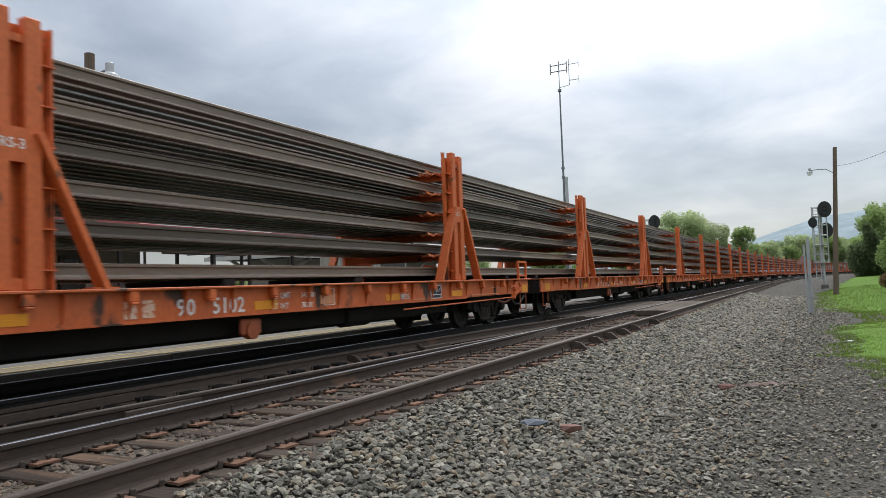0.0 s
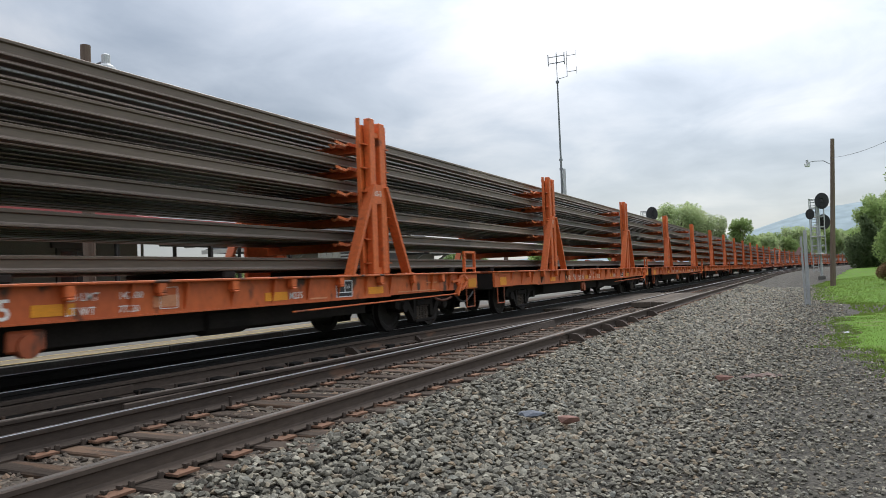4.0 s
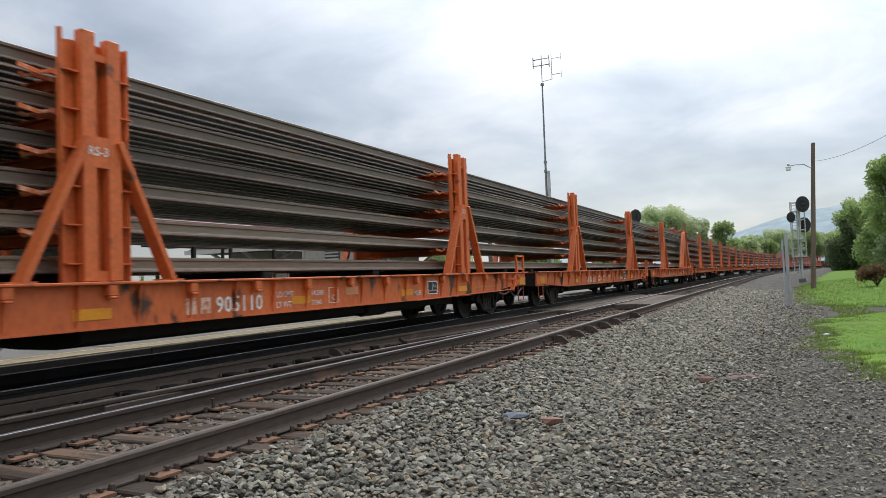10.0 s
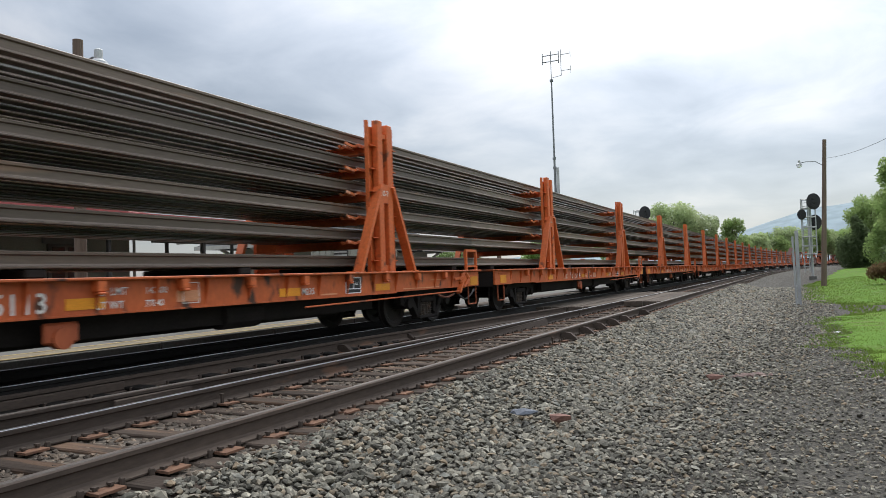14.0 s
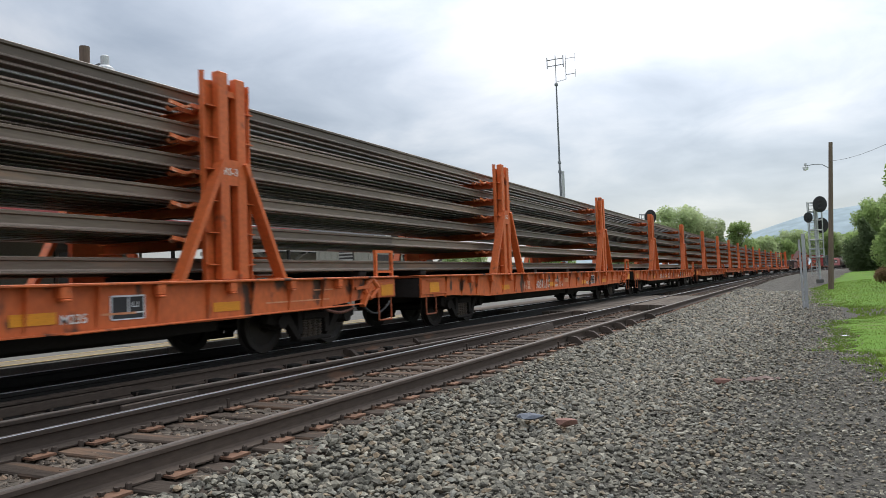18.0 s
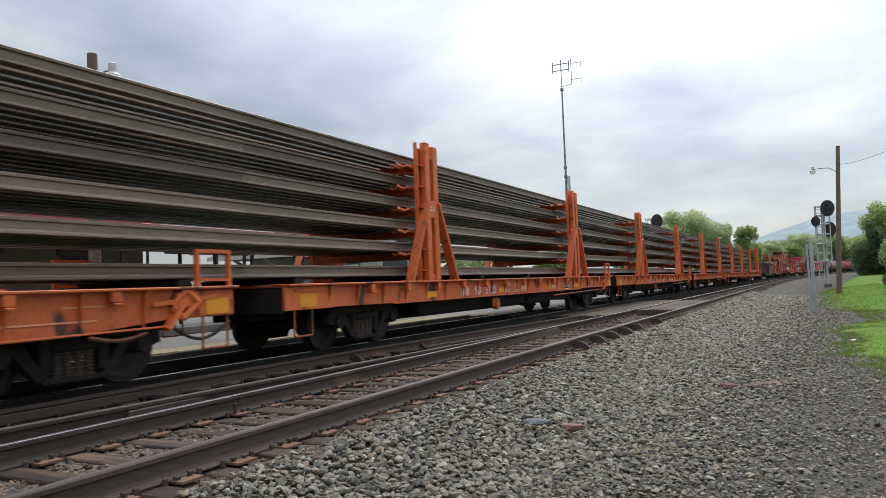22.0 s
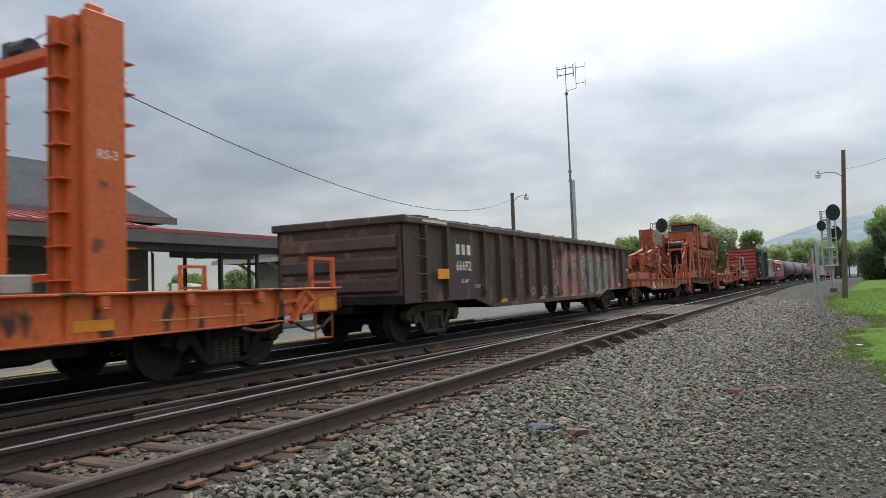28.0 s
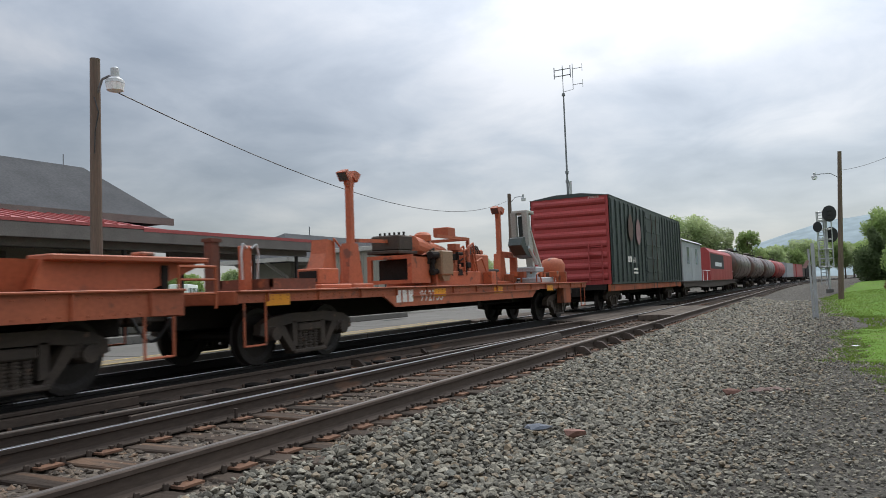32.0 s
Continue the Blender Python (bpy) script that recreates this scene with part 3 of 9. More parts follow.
        for x in (-7.14,):
            if s < 20:
                plates.box(x - 0.2, x + 0.2, s - 0.1, s + 0.1, -0.18, -0.16)
                spikes.box(x + 0.08, x + 0.11, s + 0.13, s + 0.17, -0.18, -0.10, 0.008)
        s += 0.535
    tagged(part("tie_plates", plates, M_plate, near), kind="stuff")
    tagged(part("spikes_and_anchors", spikes, M_trackrail, near), kind="stuff")
    return near


near_track = build_tracks()


def build_crossing():
    c = thing("crossing", "weathered timber grade crossing laid between the rails", "grade crossing", kind="structure")
    rng = random.Random(8)
    for x0, x1, y0, y1 in ((-10.6, -9.13, 21.5, 34), (-8.95, -7.62, 21.5, 34), (-7.44, -5.68, 21.3, 34), (-5.46, -4.14, 24.5, 33)):
        n = max(3, round((x1 - x0) / 0.24))
        w = (x1 - x0) / n
        for i in range(n):
            z = -0.008 + rng.uniform(-0.012, 0.01) + (0.05 if x1 < -7 else 0)
            part("plank", Form().box(x0 + i * w + 0.006, x0 + (i + 1) * w - 0.006, y0 + rng.uniform(-0.1, 0.1), y1, z - 0.17, z, 0.012), M_plank, c)


build_crossing()

# ---- train: shared parts ----
SURGE = [(0, 0.11), (1, 0.23), (2, -0.10), (3, 0.31), (6, 0.08), (7, 0.07), (8, 0.22), (9, 0.19), (10, 0.45), (11, 0.15), (12, 0.30), (13, 0.74), (14, 0.47),
         (16.5, 0.43), (17, 0.25), (18, 0.34), (19, 0.56), (20, 0.20), (21, 0.12), (22, 0.09), (23, 0.14), (24, 0.03), (25, 0.16), (25.5, -0.03), (27.5, 0.28), (28, 0.23), (29, 0.47), (30, 0.31), (32, 0.30)]

def travelled(t):
    """Metres that the train has gone at t seconds: a steady speed with small surges."""
    return 15.34 * t + 0.0105 * t * t + float(np.interp(t, [s[0] for s in SURGE], [s[1] for s in SURGE]))


TRAIN = []        # (thing, distance of its middle along the train, distance between its bogie centres)
WHEELSETS = []


def wheelset_mesh():
    f = Form()
    f.rod((-1.05, 0, 0), (1.05, 0, 0), 0.075, n=10)
    for s in (-1, 1):
        prof = [(0.09, s * 0.80), (0.12, s * 0.815), (0.30, s * 0.79), (0.355, s * 0.825), (0.42, s * 0.82), (0.425, s * 0.72), (0.45, s * 0.71), (0.45, s * 0.685), (0.34, s * 0.69), (0.30, s * 0.745), (0.10, s * 0.72)]
        f.lathe(prof, axis='x', n=24)
        for a in range(3):
            f.rod((s * 1.05, 0.05 * math.cos(a * 2.1), 0.05 * math.sin(a * 2.1)), (s * 1.09, 0.05 * math.cos(a * 2.1), 0.05 * math.sin(a * 2.1)), 0.018, n=6)
    return f.mesh("wheelset", M_wheel)


def sideframe_mesh(mat):
    """Cast bogie side frame with its window, arched top and journal pockets."""
    f = Form()
    x0, x1 = 0.98, 1.12
    out = [(-1.12, 0.46), (-1.10, 0.60), (-0.90, 0.69), (-0.45, 0.745), (0.45, 0.745), (0.90, 0.69), (1.10, 0.60), (1.12, 0.46)]
    inn = [(-0.98, 0.42), (-0.86, 0.52), (-0.62, 0.565), (-0.38, 0.60), (0.38, 0.60), (0.62, 0.565), (0.86, 0.52), (0.98, 0.42)]
    for a, b, c, d in zip(out, out[1:], inn, inn[1:]):
        f.prism([c, d, b, a], x0, x1, 'x')
    # diagonal tension members and the spring seat
    for s in (-1, 1):
        f.prism([(s * 0.60, 0.58), (s * 0.76, 0.55), (s * 0.42, 0.17), (s * 0.30, 0.15)] if s < 0 else [(0.30, 0.15), (0.42, 0.17), (0.76, 0.55), (0.60, 0.58)], x0, x1, 'x')
        f.prism([(s * 0.40, 0.24), (s * 0.29, 0.24), (s * 0.29, 0.62), (s * 0.40, 0.62)], x0, x1, 'x')
        f.rod((1.0, s * 0.84, 0.46), (1.19, s * 0.84, 0.46), 0.115, 0.10, 12)
        f.box(0.99, 1.13, s * 0.84 - 0.15, s * 0.84 + 0.15, 0.40, 0.60, 0.03)
    f.box(0.94, 1.16, -0.40, 0.40, 0.13, 0.19, 0.015)
    f.box(x0 - 0.02, x1 + 0.02, -0.28, 0.28, 0.46, 0.58, 0.02)
    return f.mesh("side_frame", mat)


def springs_mesh():
    f = Form()
    prof = []
    for k in range(7):
        z = 0.19 + k * 0.04
        prof += [(0.062, z), (0.062, z + 0.02), (0.046, z + 0.024), (0.046, z + 0.038)]
    f.lathe(prof, n=8)
    return f.mesh("spring", M_truck)


ME_WHEELS, ME_FRAME, ME_SPRINGS = wheelset_mesh(), sideframe_mesh(M_truck), springs_mesh()
ME_FRAME_BLACK = sideframe_mesh(M_black)
ME_BOLSTER = Form().box(-1.0, 1.0, -0.2, 0.2, 0.42, 0.62, 0.03).rod((0, 0, 0.6), (0, 0, 0.72), 0.2, n=12).mesh("bolster", M_black)
COUPLER = Form()
COUPLER.box(-0.1, 0.1, -0.55, 0.35, 0.78, 0.96, 0.02).box(-0.16, 0.12, 0.3, 0.62, 0.74, 1.02, 0.04).box(-0.2, -0.08, 0.55, 0.72, 0.76, 1.0, 0.03).box(0.05, 0.19, 0.5, 0.66, 0.78, 0.98, 0.03)
ME_COUPLER = COUPLER.mesh("coupler", M_truck)
TURN = pose(0, 0, 0, 0, 0, 180)
MIRROR = Matrix.Diagonal((-1, 1, 1, 1))


def bogie(car, y):
    b = part("bogie", ME_BOLSTER, None, car, "grimy black cast bogie", pose(0, y, FAR_Z))
    for m in (pose(0, 0, 0), TURN):
        part("side_frame", ME_FRAME_BLACK if car.name.startswith("flat_car") else ME_FRAME, None, b, m=m)
        for dy in (-0.19, -0.065, 0.065, 0.19):
            part("spring", ME_SPRINGS, None, b, m=m @ pose(1.05, dy, 0))
    for dy in (-0.84, 0.84):
        WHEELSETS.append((part("wheelset", ME_WHEELS, None, b, m=pose(0, dy, 0.42)), dy))
    return b


def running_gear(car, centres, ends):
    """Bogies at +-centres, couplers at +-ends."""
    for s in (-1, 1):
        bogie(car, s * centres)
        part("coupler", ME_COUPLER, None, car, m=pose(0, s * (ends - 0.05), 0) @ (pose(0, 0, 0) if s > 0 else TURN))


def stirrup(car, x, y, z0, z1, w, mat):
    f = Form().pipe([(x, y - w / 2, z1), (x, y - w / 2, z0), (x, y + w / 2, z0), (x, y + w / 2, z1)], 0.016, 6)
    return part("step", f, mat, car)


def join_train(ob, middle, centres):
    TRAIN.append((ob, middle - (0.11 if middle > 449 else 0.0), centres))
    return ob

# ---- the flat cars that carry the rails ----
DECK, HALF, PITCH = 1.18, 9.03, 19.5
REAR = 9.45                   # the plain end reaches further from the middle than the brake end
FEET = (3.523, 3.088, 2.652, 2.216, 1.769, 1.292)    # feet of the six tiers of rail
DEEP = (110, 111, 112, 116, 117, 118, 119, 124)      # cars with the deeper side sill


def build_column(wide=False):
    """One stanchion: ribbed back plate with two bars before it, here on the +X side, its middle at y = 0."""
    f = Form()
    if wide:
        top, h = 4.12, 0.42
        f.box(1.05, 1.07, -h, h, DECK, top + 0.03)
        f.box(1.16, 1.18, -h - 0.02, h + 0.02, DECK, top)
        f.box(1.18, 1.32, -h + 0.09, -h + 0.12, DECK, top - 0.06)
        f.box(1.18, 1.32, h - 0.12, h - 0.09, DECK, top - 0.06)
        f.box(1.07, 1.33, -h + 0.12, h - 0.12, DECK, top + 0.03)
        f.box(1.33, 1.44, -0.24, 0.25, DECK, top + 0.10, 0.015)
        f.box(1.2, 1.3, -0.1, 0.1, top, top + 0.24, 0.02)
        z = DECK + 0.13
        while z < top - 0.1:
            for s in (-1, 1):
                a, b = sorted((s * (h - 0.1), s * (h + 0.02)))
                f.box(1.07, 1.31, a - 0.04, b + 0.04, z, z + 0.016)
            z += 0.355
        return f.mesh("stanchion", M_orange)
    top, h = 3.90, 0.43
    # back plate with a turned lip on both edges, its top rising to the outer corners
    f.prism([(-h, DECK), (h, DECK), (h, top - 0.03), (0.26, top - 0.06), (-0.26, top - 0.08), (-h + 0.05, top - 0.10), (-h, top + 0.02)], 1.27, 1.29, 'x')
    f.box(1.29, 1.345, -h, -h + 0.022, DECK, top + 0.01)
    f.box(1.29, 1.345, h - 0.022, h, DECK, top - 0.03)
    for s in (-1, 1):
        a, b = sorted((s * 0.075, s * 0.248))
        f.box(1.31, 1.44, a, b, DECK, top + (0.03 if s < 0 else -0.01), 0.012)
        z = DECK + 0.19
        while z < top - 0.15:
            a, b = sorted((s * 0.24, s * (h - 0.005)))
            f.box(1.29, 1.40, a, b, z, z + 0.016)
            z += 0.415
        f.beam((1.30, s * 0.40, DECK + 0.02), (1.33, s * 0.40, top - 0.2), 0.03, 0.02, (1, 0, 0))
    for z0, z1 in ((2.43, 2.77), (3.62, 3.70)):
        f.box(1.33, 1.41 if z0 > 3 else 1.436, -0.09, 0.09, z0, z1)
    f.box(1.32, 1.40, -0.09, 0.09, DECK, DECK + 0.12)
    return f.mesh("stanchion", M_orange)


def build_brace(s):
    f = Form().beam((1.405, s * 0.20, 2.74), (1.405, s * 0.96, DECK - 0.02), 0.07, 0.175, (1, 0, 0))
    f.box(1.28, 1.46, s * 0.96 - 0.16, s * 0.96 + 0.16, DECK, DECK + 0.018)
    return f.mesh("brace", M_orange)


def build_shelf():
    f = Form()
    f.box(-1.13, 1.13, -0.10, 0.10, -0.15, -0.13).box(-1.13, 1.13, -0.10, 0.10, -0.02, 0.0).box(-1.13, 1.13, -0.012, 0.012, -0.13, -0.02)
    return f.mesh("shelf", M_orange)


def build_arm(x, far):
    """Hinged retainer that stands out towards the rear from a shelf: two flat bars with a twist between them."""
    f = Form().beam((x, -0.06, -0.04), (x, -0.36, -0.035), 0.03, 0.055).beam((x, -0.36, -0.035), (x - 0.03, -0.47, -0.07), 0.035, 0.035)
    f.beam((x - 0.03, -0.46, -0.07), (x - 0.04, -far, -0.03), 0.022, 0.05)
    f.rod((x - 0.025, -0.36, -0.035), (x + 0.025, -0.36, -0.035), 0.025, n=8)
    return f.mesh("retainer_arm", M_arm)


def build_sill(deep):
    """Side sill on the +X side: lipped deck edge, web, lower flange, gusset ribs, raised ends."""
    f = Form()
    f.box(1.22, 1.50, -REAR, HALF, DECK - 0.035, DECK - 0.002, 0.008)
    low = 0.675 if deep else 0.79
    end = 0.74 if deep else 0.80
    prof = [(-REAR, end), (-8.0, end), (-6.4, low), (5.2, low), (6.6, low + 0.01), (8.0, 0.80), (HALF - 0.62, 0.80), (HALF - 0.62, DECK - 0.035), (-REAR, DECK - 0.035)]
    f.prism(prof, 1.36, 1.385, 'x')
    f.box(1.30, 1.41, -6.4, 5.2, low - 0.018, low + 0.002)
    y = -8.4
    while y < 8.2:
        f.prism([(1.385, low + 0.03), (1.395, low + 0.03), (1.47, DECK - 0.04), (1.385, DECK - 0.04)], y - 0.01, y + 0.01)
        y += 0.80
    return f.mesh("side_sill", M_sill)


def build_flatcar_meshes():
    me = {}
    me["deck"] = Form().box(-1.36, 1.36, -REAR, HALF, DECK - 0.05, DECK, 0.01).mesh("deck", M_orange_dirty)
    c = Form()
    c.prism([(-9.1, 0.62), (-5.6, 0.58), (-4.7, 0.40), (4.7, 0.40), (5.6, 0.58), (9.0, 0.62), (9.0, 1.12), (-9.1, 1.12)], -0.36, 0.36, 'x')
    c.box(0.9, 1.05, -4.9, 4.9, 0.50, 1.10).box(-1.05, -0.9, -4.9, 4.9, 0.50, 1.10)
    # brake cylinder and reservoir
    # load blocks painted black to carry the shade between load and deck
    me["rack"] = Form().box(-1.0, 1.0, -0.12, 0.12, DECK + 0.002, 1.288, 0.02).mesh("bolster_block", M_black)
    me["cylinder"] = Form().lathe([(0.02, 1.0), (0.2, 1.05), (0.2, 1.8), (0.02, 1.86)], (0.95, 0, 0.62), axis='y', n=12).mesh("brake_cylinder", M_black)
    me["bearer"] = Form().prism([(-1.34, 0.9), (-0.36, 0.5), (-0.36, 1.12), (-1.34, 1.12)], -0.05, 0.05).mesh("cross_bearer", M_black)
    me["centre"] = c.mesh("underframe", M_black)
    me["pocket"] = Form().box(1.385, 1.49, -0.06, 0.06, 1.02, DECK - 0.03, 0.012).box(1.40, 1.50, -0.045, 0.045, 0.99, 1.02, 0.008).mesh("stake_pocket", M_orange)
    e = Form()
    e.box(-1.4, 1.4, HALF - 0.08, HALF, 0.80, DECK - 0.04, 0.015)
    e.box(1.30, 1.42, HALF - 0.62, HALF - 0.02, 0.80, DECK - 0.04, 0.015).box(-1.42, -1.30, HALF - 0.62, HALF - 0.02, 0.80, DECK - 0.04, 0.015)
    me["end"] = e.mesh("end_beam", M_orange)
    me["rear"] = Form().box(-1.35, 1.35, -REAR + 0.02, -REAR + 0.09, 0.74, DECK - 0.05, 0.015).mesh("end_beam", M_black)
    b = Form()
    b.box(1.387, 1.41, -REAR, -8.28, 0.79, 1.14, 0.006).box(1.41, 1.44, -9.25, -8.55, 1.07, 1.09)
    me["endpanel"] = b.mesh("end_panel", M_orange)
    me["reflector"] = Form().box(1.386, 1.392, -0.24, 0.24, -0.06, 0.06).mesh("reflector", M_yellow)
    me["panel"] = Form().box(1.421, 1.426, -0.20, 0.20, -0.10, 0.10).mesh("reflector", M_yellow)
    r = Form()
    for y in (8.42, 8.96):
        r.beam((1.38, y, 1.0), (1.38, y, 1.62), 0.055, 0.055)
    r.beam((1.38, 8.39, 1.62), (1.38, 8.99, 1.62), 0.05, 0.05).beam((1.38, 8.39, 1.26), (1.38, 8.99, 1.26), 0.04, 0.04)
    me["railing"] = r.mesh("end_railing", M_orange)
    g = Form()
    g.pipe([(1.40, 8.0, 0.95), (1.44, 8.18, 1.14), (1.46, 8.36, 0.98), (1.42, 8.15, 0.80), (1.40, 8.0, 0.95)], 0.045, 6)
    g.beam((1.43, 7.7, 0.98), (1.43, 8.75, 1.06), 0.03, 0.05).beam((1.40, 8.3, 1.15), (1.42, 7.9, 0.68), 0.06, 0.10, (1, 0, 0))
    g.box(1.36, 1.45, 8.05, 8.4, 0.92, 1.12, 0.02)
    me["gear"] = g.mesh("brake_gear", M_orange)
    ch = Form()
    for i in range(14):
        ch.lathe([(0.018, -0.026), (0.028, 0.0), (0.018, 0.026)], (1.44, 6.9 + i * 0.052, 0.66 - 0.05 * math.sin(i * 0.24)), axis='y', n=6)
    me["chain"] = ch.mesh("chain", M_rust)
    h = Form()
    pts = [(1.25, 8.1 + i * 0.1, 0.72 - 0.20 * math.sin(math.pi * i / 10)) for i in range(11)]
    h.pipe(pts, 0.022, 6)
    me["hose"] = h.mesh("air_hose", M_hose)
    p = Form().box(1.386, 1.39, -0.22, 0.22, 0.86, 1.12)
    me["plate"] = p.mesh("data_plate", M_sigblack)
    q = Form()
    for a, b2, z0, z1 in ((-0.23, 0.23, 1.105, 1.125), (-0.23, 0.23, 0.92, 0.935), (-0.23, 0.23, 0.85, 0.865), (-0.23, -0.212, 0.85, 1.12), (0.212, 0.23, 0.85, 1.12), (0.0, 0.015, 0.935, 1.1), (0.06, 0.14, 0.99, 1.0), (0.06, 0.07, 1.0, 1.05), (0.13, 0.14, 1.0, 1.05)):
        q.box(1.391, 1.394, a, b2, z0, z1)
    me["plate_lines"] = q.mesh("frame_lines", M_white)
    me["letter_frame"] = Form().pipe([(1.394, -0.58, 0.75), (1.394, -0.32, 0.75), (1.394, -0.32, 1.0), (1.394, -0.58, 1.0), (1.394, -0.58, 0.75)], 0.006, 4).mesh("letter_frame", M_letter)
    me["column"], me["wide"] = build_column(), build_column(True)
    me["brace_a"], me["brace_b"] = build_brace(-1), build_brace(1)
    me["shelf"] = build_shelf()
    me["arm_a"], me["arm_b"] = build_arm(1.07, 0.70), build_arm(0.80, 0.50)
    me["sill"], me["deep_sill"] = build_sill(False), build_sill(True)
    k = Form().box(1.26, 1.33, -0.2, 0.2, 0.50, 0.72, 0.03)
    k.rod((1.24, 0, 0.56), (1.36, 0, 0.56), 0.12, n=14)
    me["drum"] = k.mesh("brake_drum", M_orange_dirty)
    rod = Form().rod((1.43, 2.4, 0.66), (1.43, 8.0, 0.72), 0.014, n=6)
    me["rod"] = rod.mesh("pull_rod", M_orange)
    return me


FC = build_flatcar_meshes()
ME_BAR = Form().box(1.392, 1.395, -0.085, 0.085, 0.0, 0.205).mesh("reporting_mark", M_mark)


def flat_car(number, kind="plain"):
    car = thing("flat_car", {"plain": "long orange steel flat car with rail-carrying stanchions", "aframe": "orange flat car with a tall braced tie-down frame and ladder",
                             "portal": "orange flat car with a tall winch portal, half empty"}[kind], "railway flat car", "rail-carrying flat cars")
    rng = random.Random(number)
    deep = number % 1000 in DEEP
    part("deck", FC["deck"], None, car)
    part("underframe", FC["centre"], None, car, "black underframe and centre sill")
    part("brake_cylinder", FC["cylinder"], None, car)
    for y in ((-8.6, -4.875, -1.6, 1.6, 4.875, 8.6) if kind != "portal" else (-8.6, -4.875)):
        part("bolster_block", FC["rack"], None, car, "block under the load, black for the shaded gap", pose(0, y, 0))
    for y in (-7.6, -5.2, -2.6, 0, 2.6, 5.2, 7.6):
        part("cross_bearer", FC["bearer"], None, car, m=pose(0, y, 0))
        part("cross_bearer", FC["bearer"], None, car, m=pose(0, y, 0, 0, 0, 180))
    part("end_beam", FC["end"], None, car)
    part("end_beam", FC["rear"], None, car, "black grimy plain end beam")
    part("end_railing", FC["railing"], None, car)
    part("end_railing", FC["railing"], None, car, m=MIRROR)
    for m in (pose(0, 0, 0), MIRROR):
        part("side_sill", FC["deep_sill" if deep else "sill"], None, car, m=m)
        part("end_panel", FC["endpanel"], None, car, m=m)
        part("brake_gear", FC["gear"], None, car, m=m)
        part("air_hose", FC["hose"], None, car, m=m)
        tagged(part("chain", FC["chain"], None, car, "rusty brake chain", m), kind="stuff")
        part("pull_rod", FC["rod"], None, car, m=m)
        for y in [-7.2 + i * 1.2 for i in range(13)]:
            part("stake_pocket", FC["pocket"], None, car, m=m @ pose(0, y + rng.uniform(-0.02, 0.02), 0))
        for y in (-5.0, -1.32, 2.09, 4.74):
            part("reflector", FC["reflector"], None, car, "yellow reflective patch", m @ pose(0.002, y, (0.83 if deep else 0.90)))
        part("reflector", FC["panel"], None, car, "yellow reflective patch", m @ pose(0.002, 8.72, 0.93))
        part("reflector", FC["panel"], None, car, "yellow reflective patch", m @ pose(-0.008, -8.92, 0.93))
        pl = part("data_plate", FC["plate"], None, car, "black data plate with white lines", m @ pose(0, 3.78 if not deep else 3.2, -0.09 if deep else -0.03))
        part("plate_lines", FC["plate_lines"], None, pl)
    for s in (-1, 1):
        for y in (-9.0, 8.72):
            stirrup(car, s * 1.37, y, 0.40, 0.80, 0.42, M_orange_dirty)
    zl = 0.74 if deep else 0.83
    if not deep:
        part("brake_drum", FC["drum"], None, car, m=pose(0, -1.55, 0))
    # lettering on the side that is seen
    part("reporting_mark", ME_BAR, None, car, "worn white initials", pose(0, -3.58, zl))
    part("reporting_mark", ME_BAR, None, car, "worn white initials", pose(0, -3.33, zl))
    if deep:
        part("lettering", letters(str(number), 0.30, -3.15 if number % 1000 != 117 else -2.75, zl, 1.394, 1.04), None, car, "worn white car number")
    else:
        part("lettering", letters("90", 0.29, -2.92, zl, 1.394, 1.06), None, car, "worn white car number")
        part("lettering", letters(str(number)[2:], 0.29, -2.34, zl, 1.394, 1.02), None, car, "worn white car number")
    part("lettering", letters("LT WT", 0.12, -1.92 if deep else -1.2, zl, 1.394), None, car, "small white stencil")
    part("lettering", letters("LD LMT", 0.12, -1.92 if deep else -1.2, zl + 0.15, 1.394), None, car, "small white stencil")
    part("lettering", letters("142300", 0.11, -1.06 if deep else -0.55, zl + 0.15, 1.394), None, car, "small white stencil")
    part("lettering", letters(str(77000 + rng.randrange(0, 180) * 10), 0.11, -1.06 if deep else -0.55, zl, 1.394), None, car, "small white stencil")
    part("lettering", letters("C", 0.13, -0.50 if deep else 0.1, zl + 0.05, 1.394), None, car)
    part("letter_frame", FC["letter_frame"], None, car, m=pose(0, 0 if deep else 0.6, zl - 0.74))
    part("reporting_mark", Form().box(1.392, 1.395, -0.08, 0.30, 0.86, 1.0), M_fade, car, "faded white mark")
    part("lettering", letters("M235", 0.14, 2.37, zl + 0.02, 1.394), None, car, "small white stencil")
    part("lettering_bar", Form().box(1.392, 1.395, 2.85, 3.3, 0.82, 0.845), M_fade, car)
    part("lettering_bar", Form().box(1.392, 1.395, 5.5, 7.0, 0.83, 0.85), M_fade, car)
    part("lettering_bar", Form().box(1.392, 1.395, 6.6, 7.1, 0.98, 1.0), M_fade, car)
    running_gear(car, 6.95, HALF + 0.1)
    for y in (-4.875, 4.875):
        if kind == "aframe" and y > 0:
            continue
        tall = kind == "portal" and y > 0
        for m in (pose(0, y, 0), pose(0, y, 0, 0, 0, 180)):
            col = part("stanchion", FC["wide" if tall else "column"], None, car, "orange flanged stanchion", m)
            if not tall:
                part("brace", FC["brace_a"], None, col)
                part("brace", FC["brace_b"], None, col)
                part("lettering", letters("RS-3", 0.14, -0.19, 2.56, 1.444), None, col)
            else:
                part("lettering", letters("RS-3", 0.14, -0.12, 2.62, 1.442), None, col)
        if tall:
            b = Form()
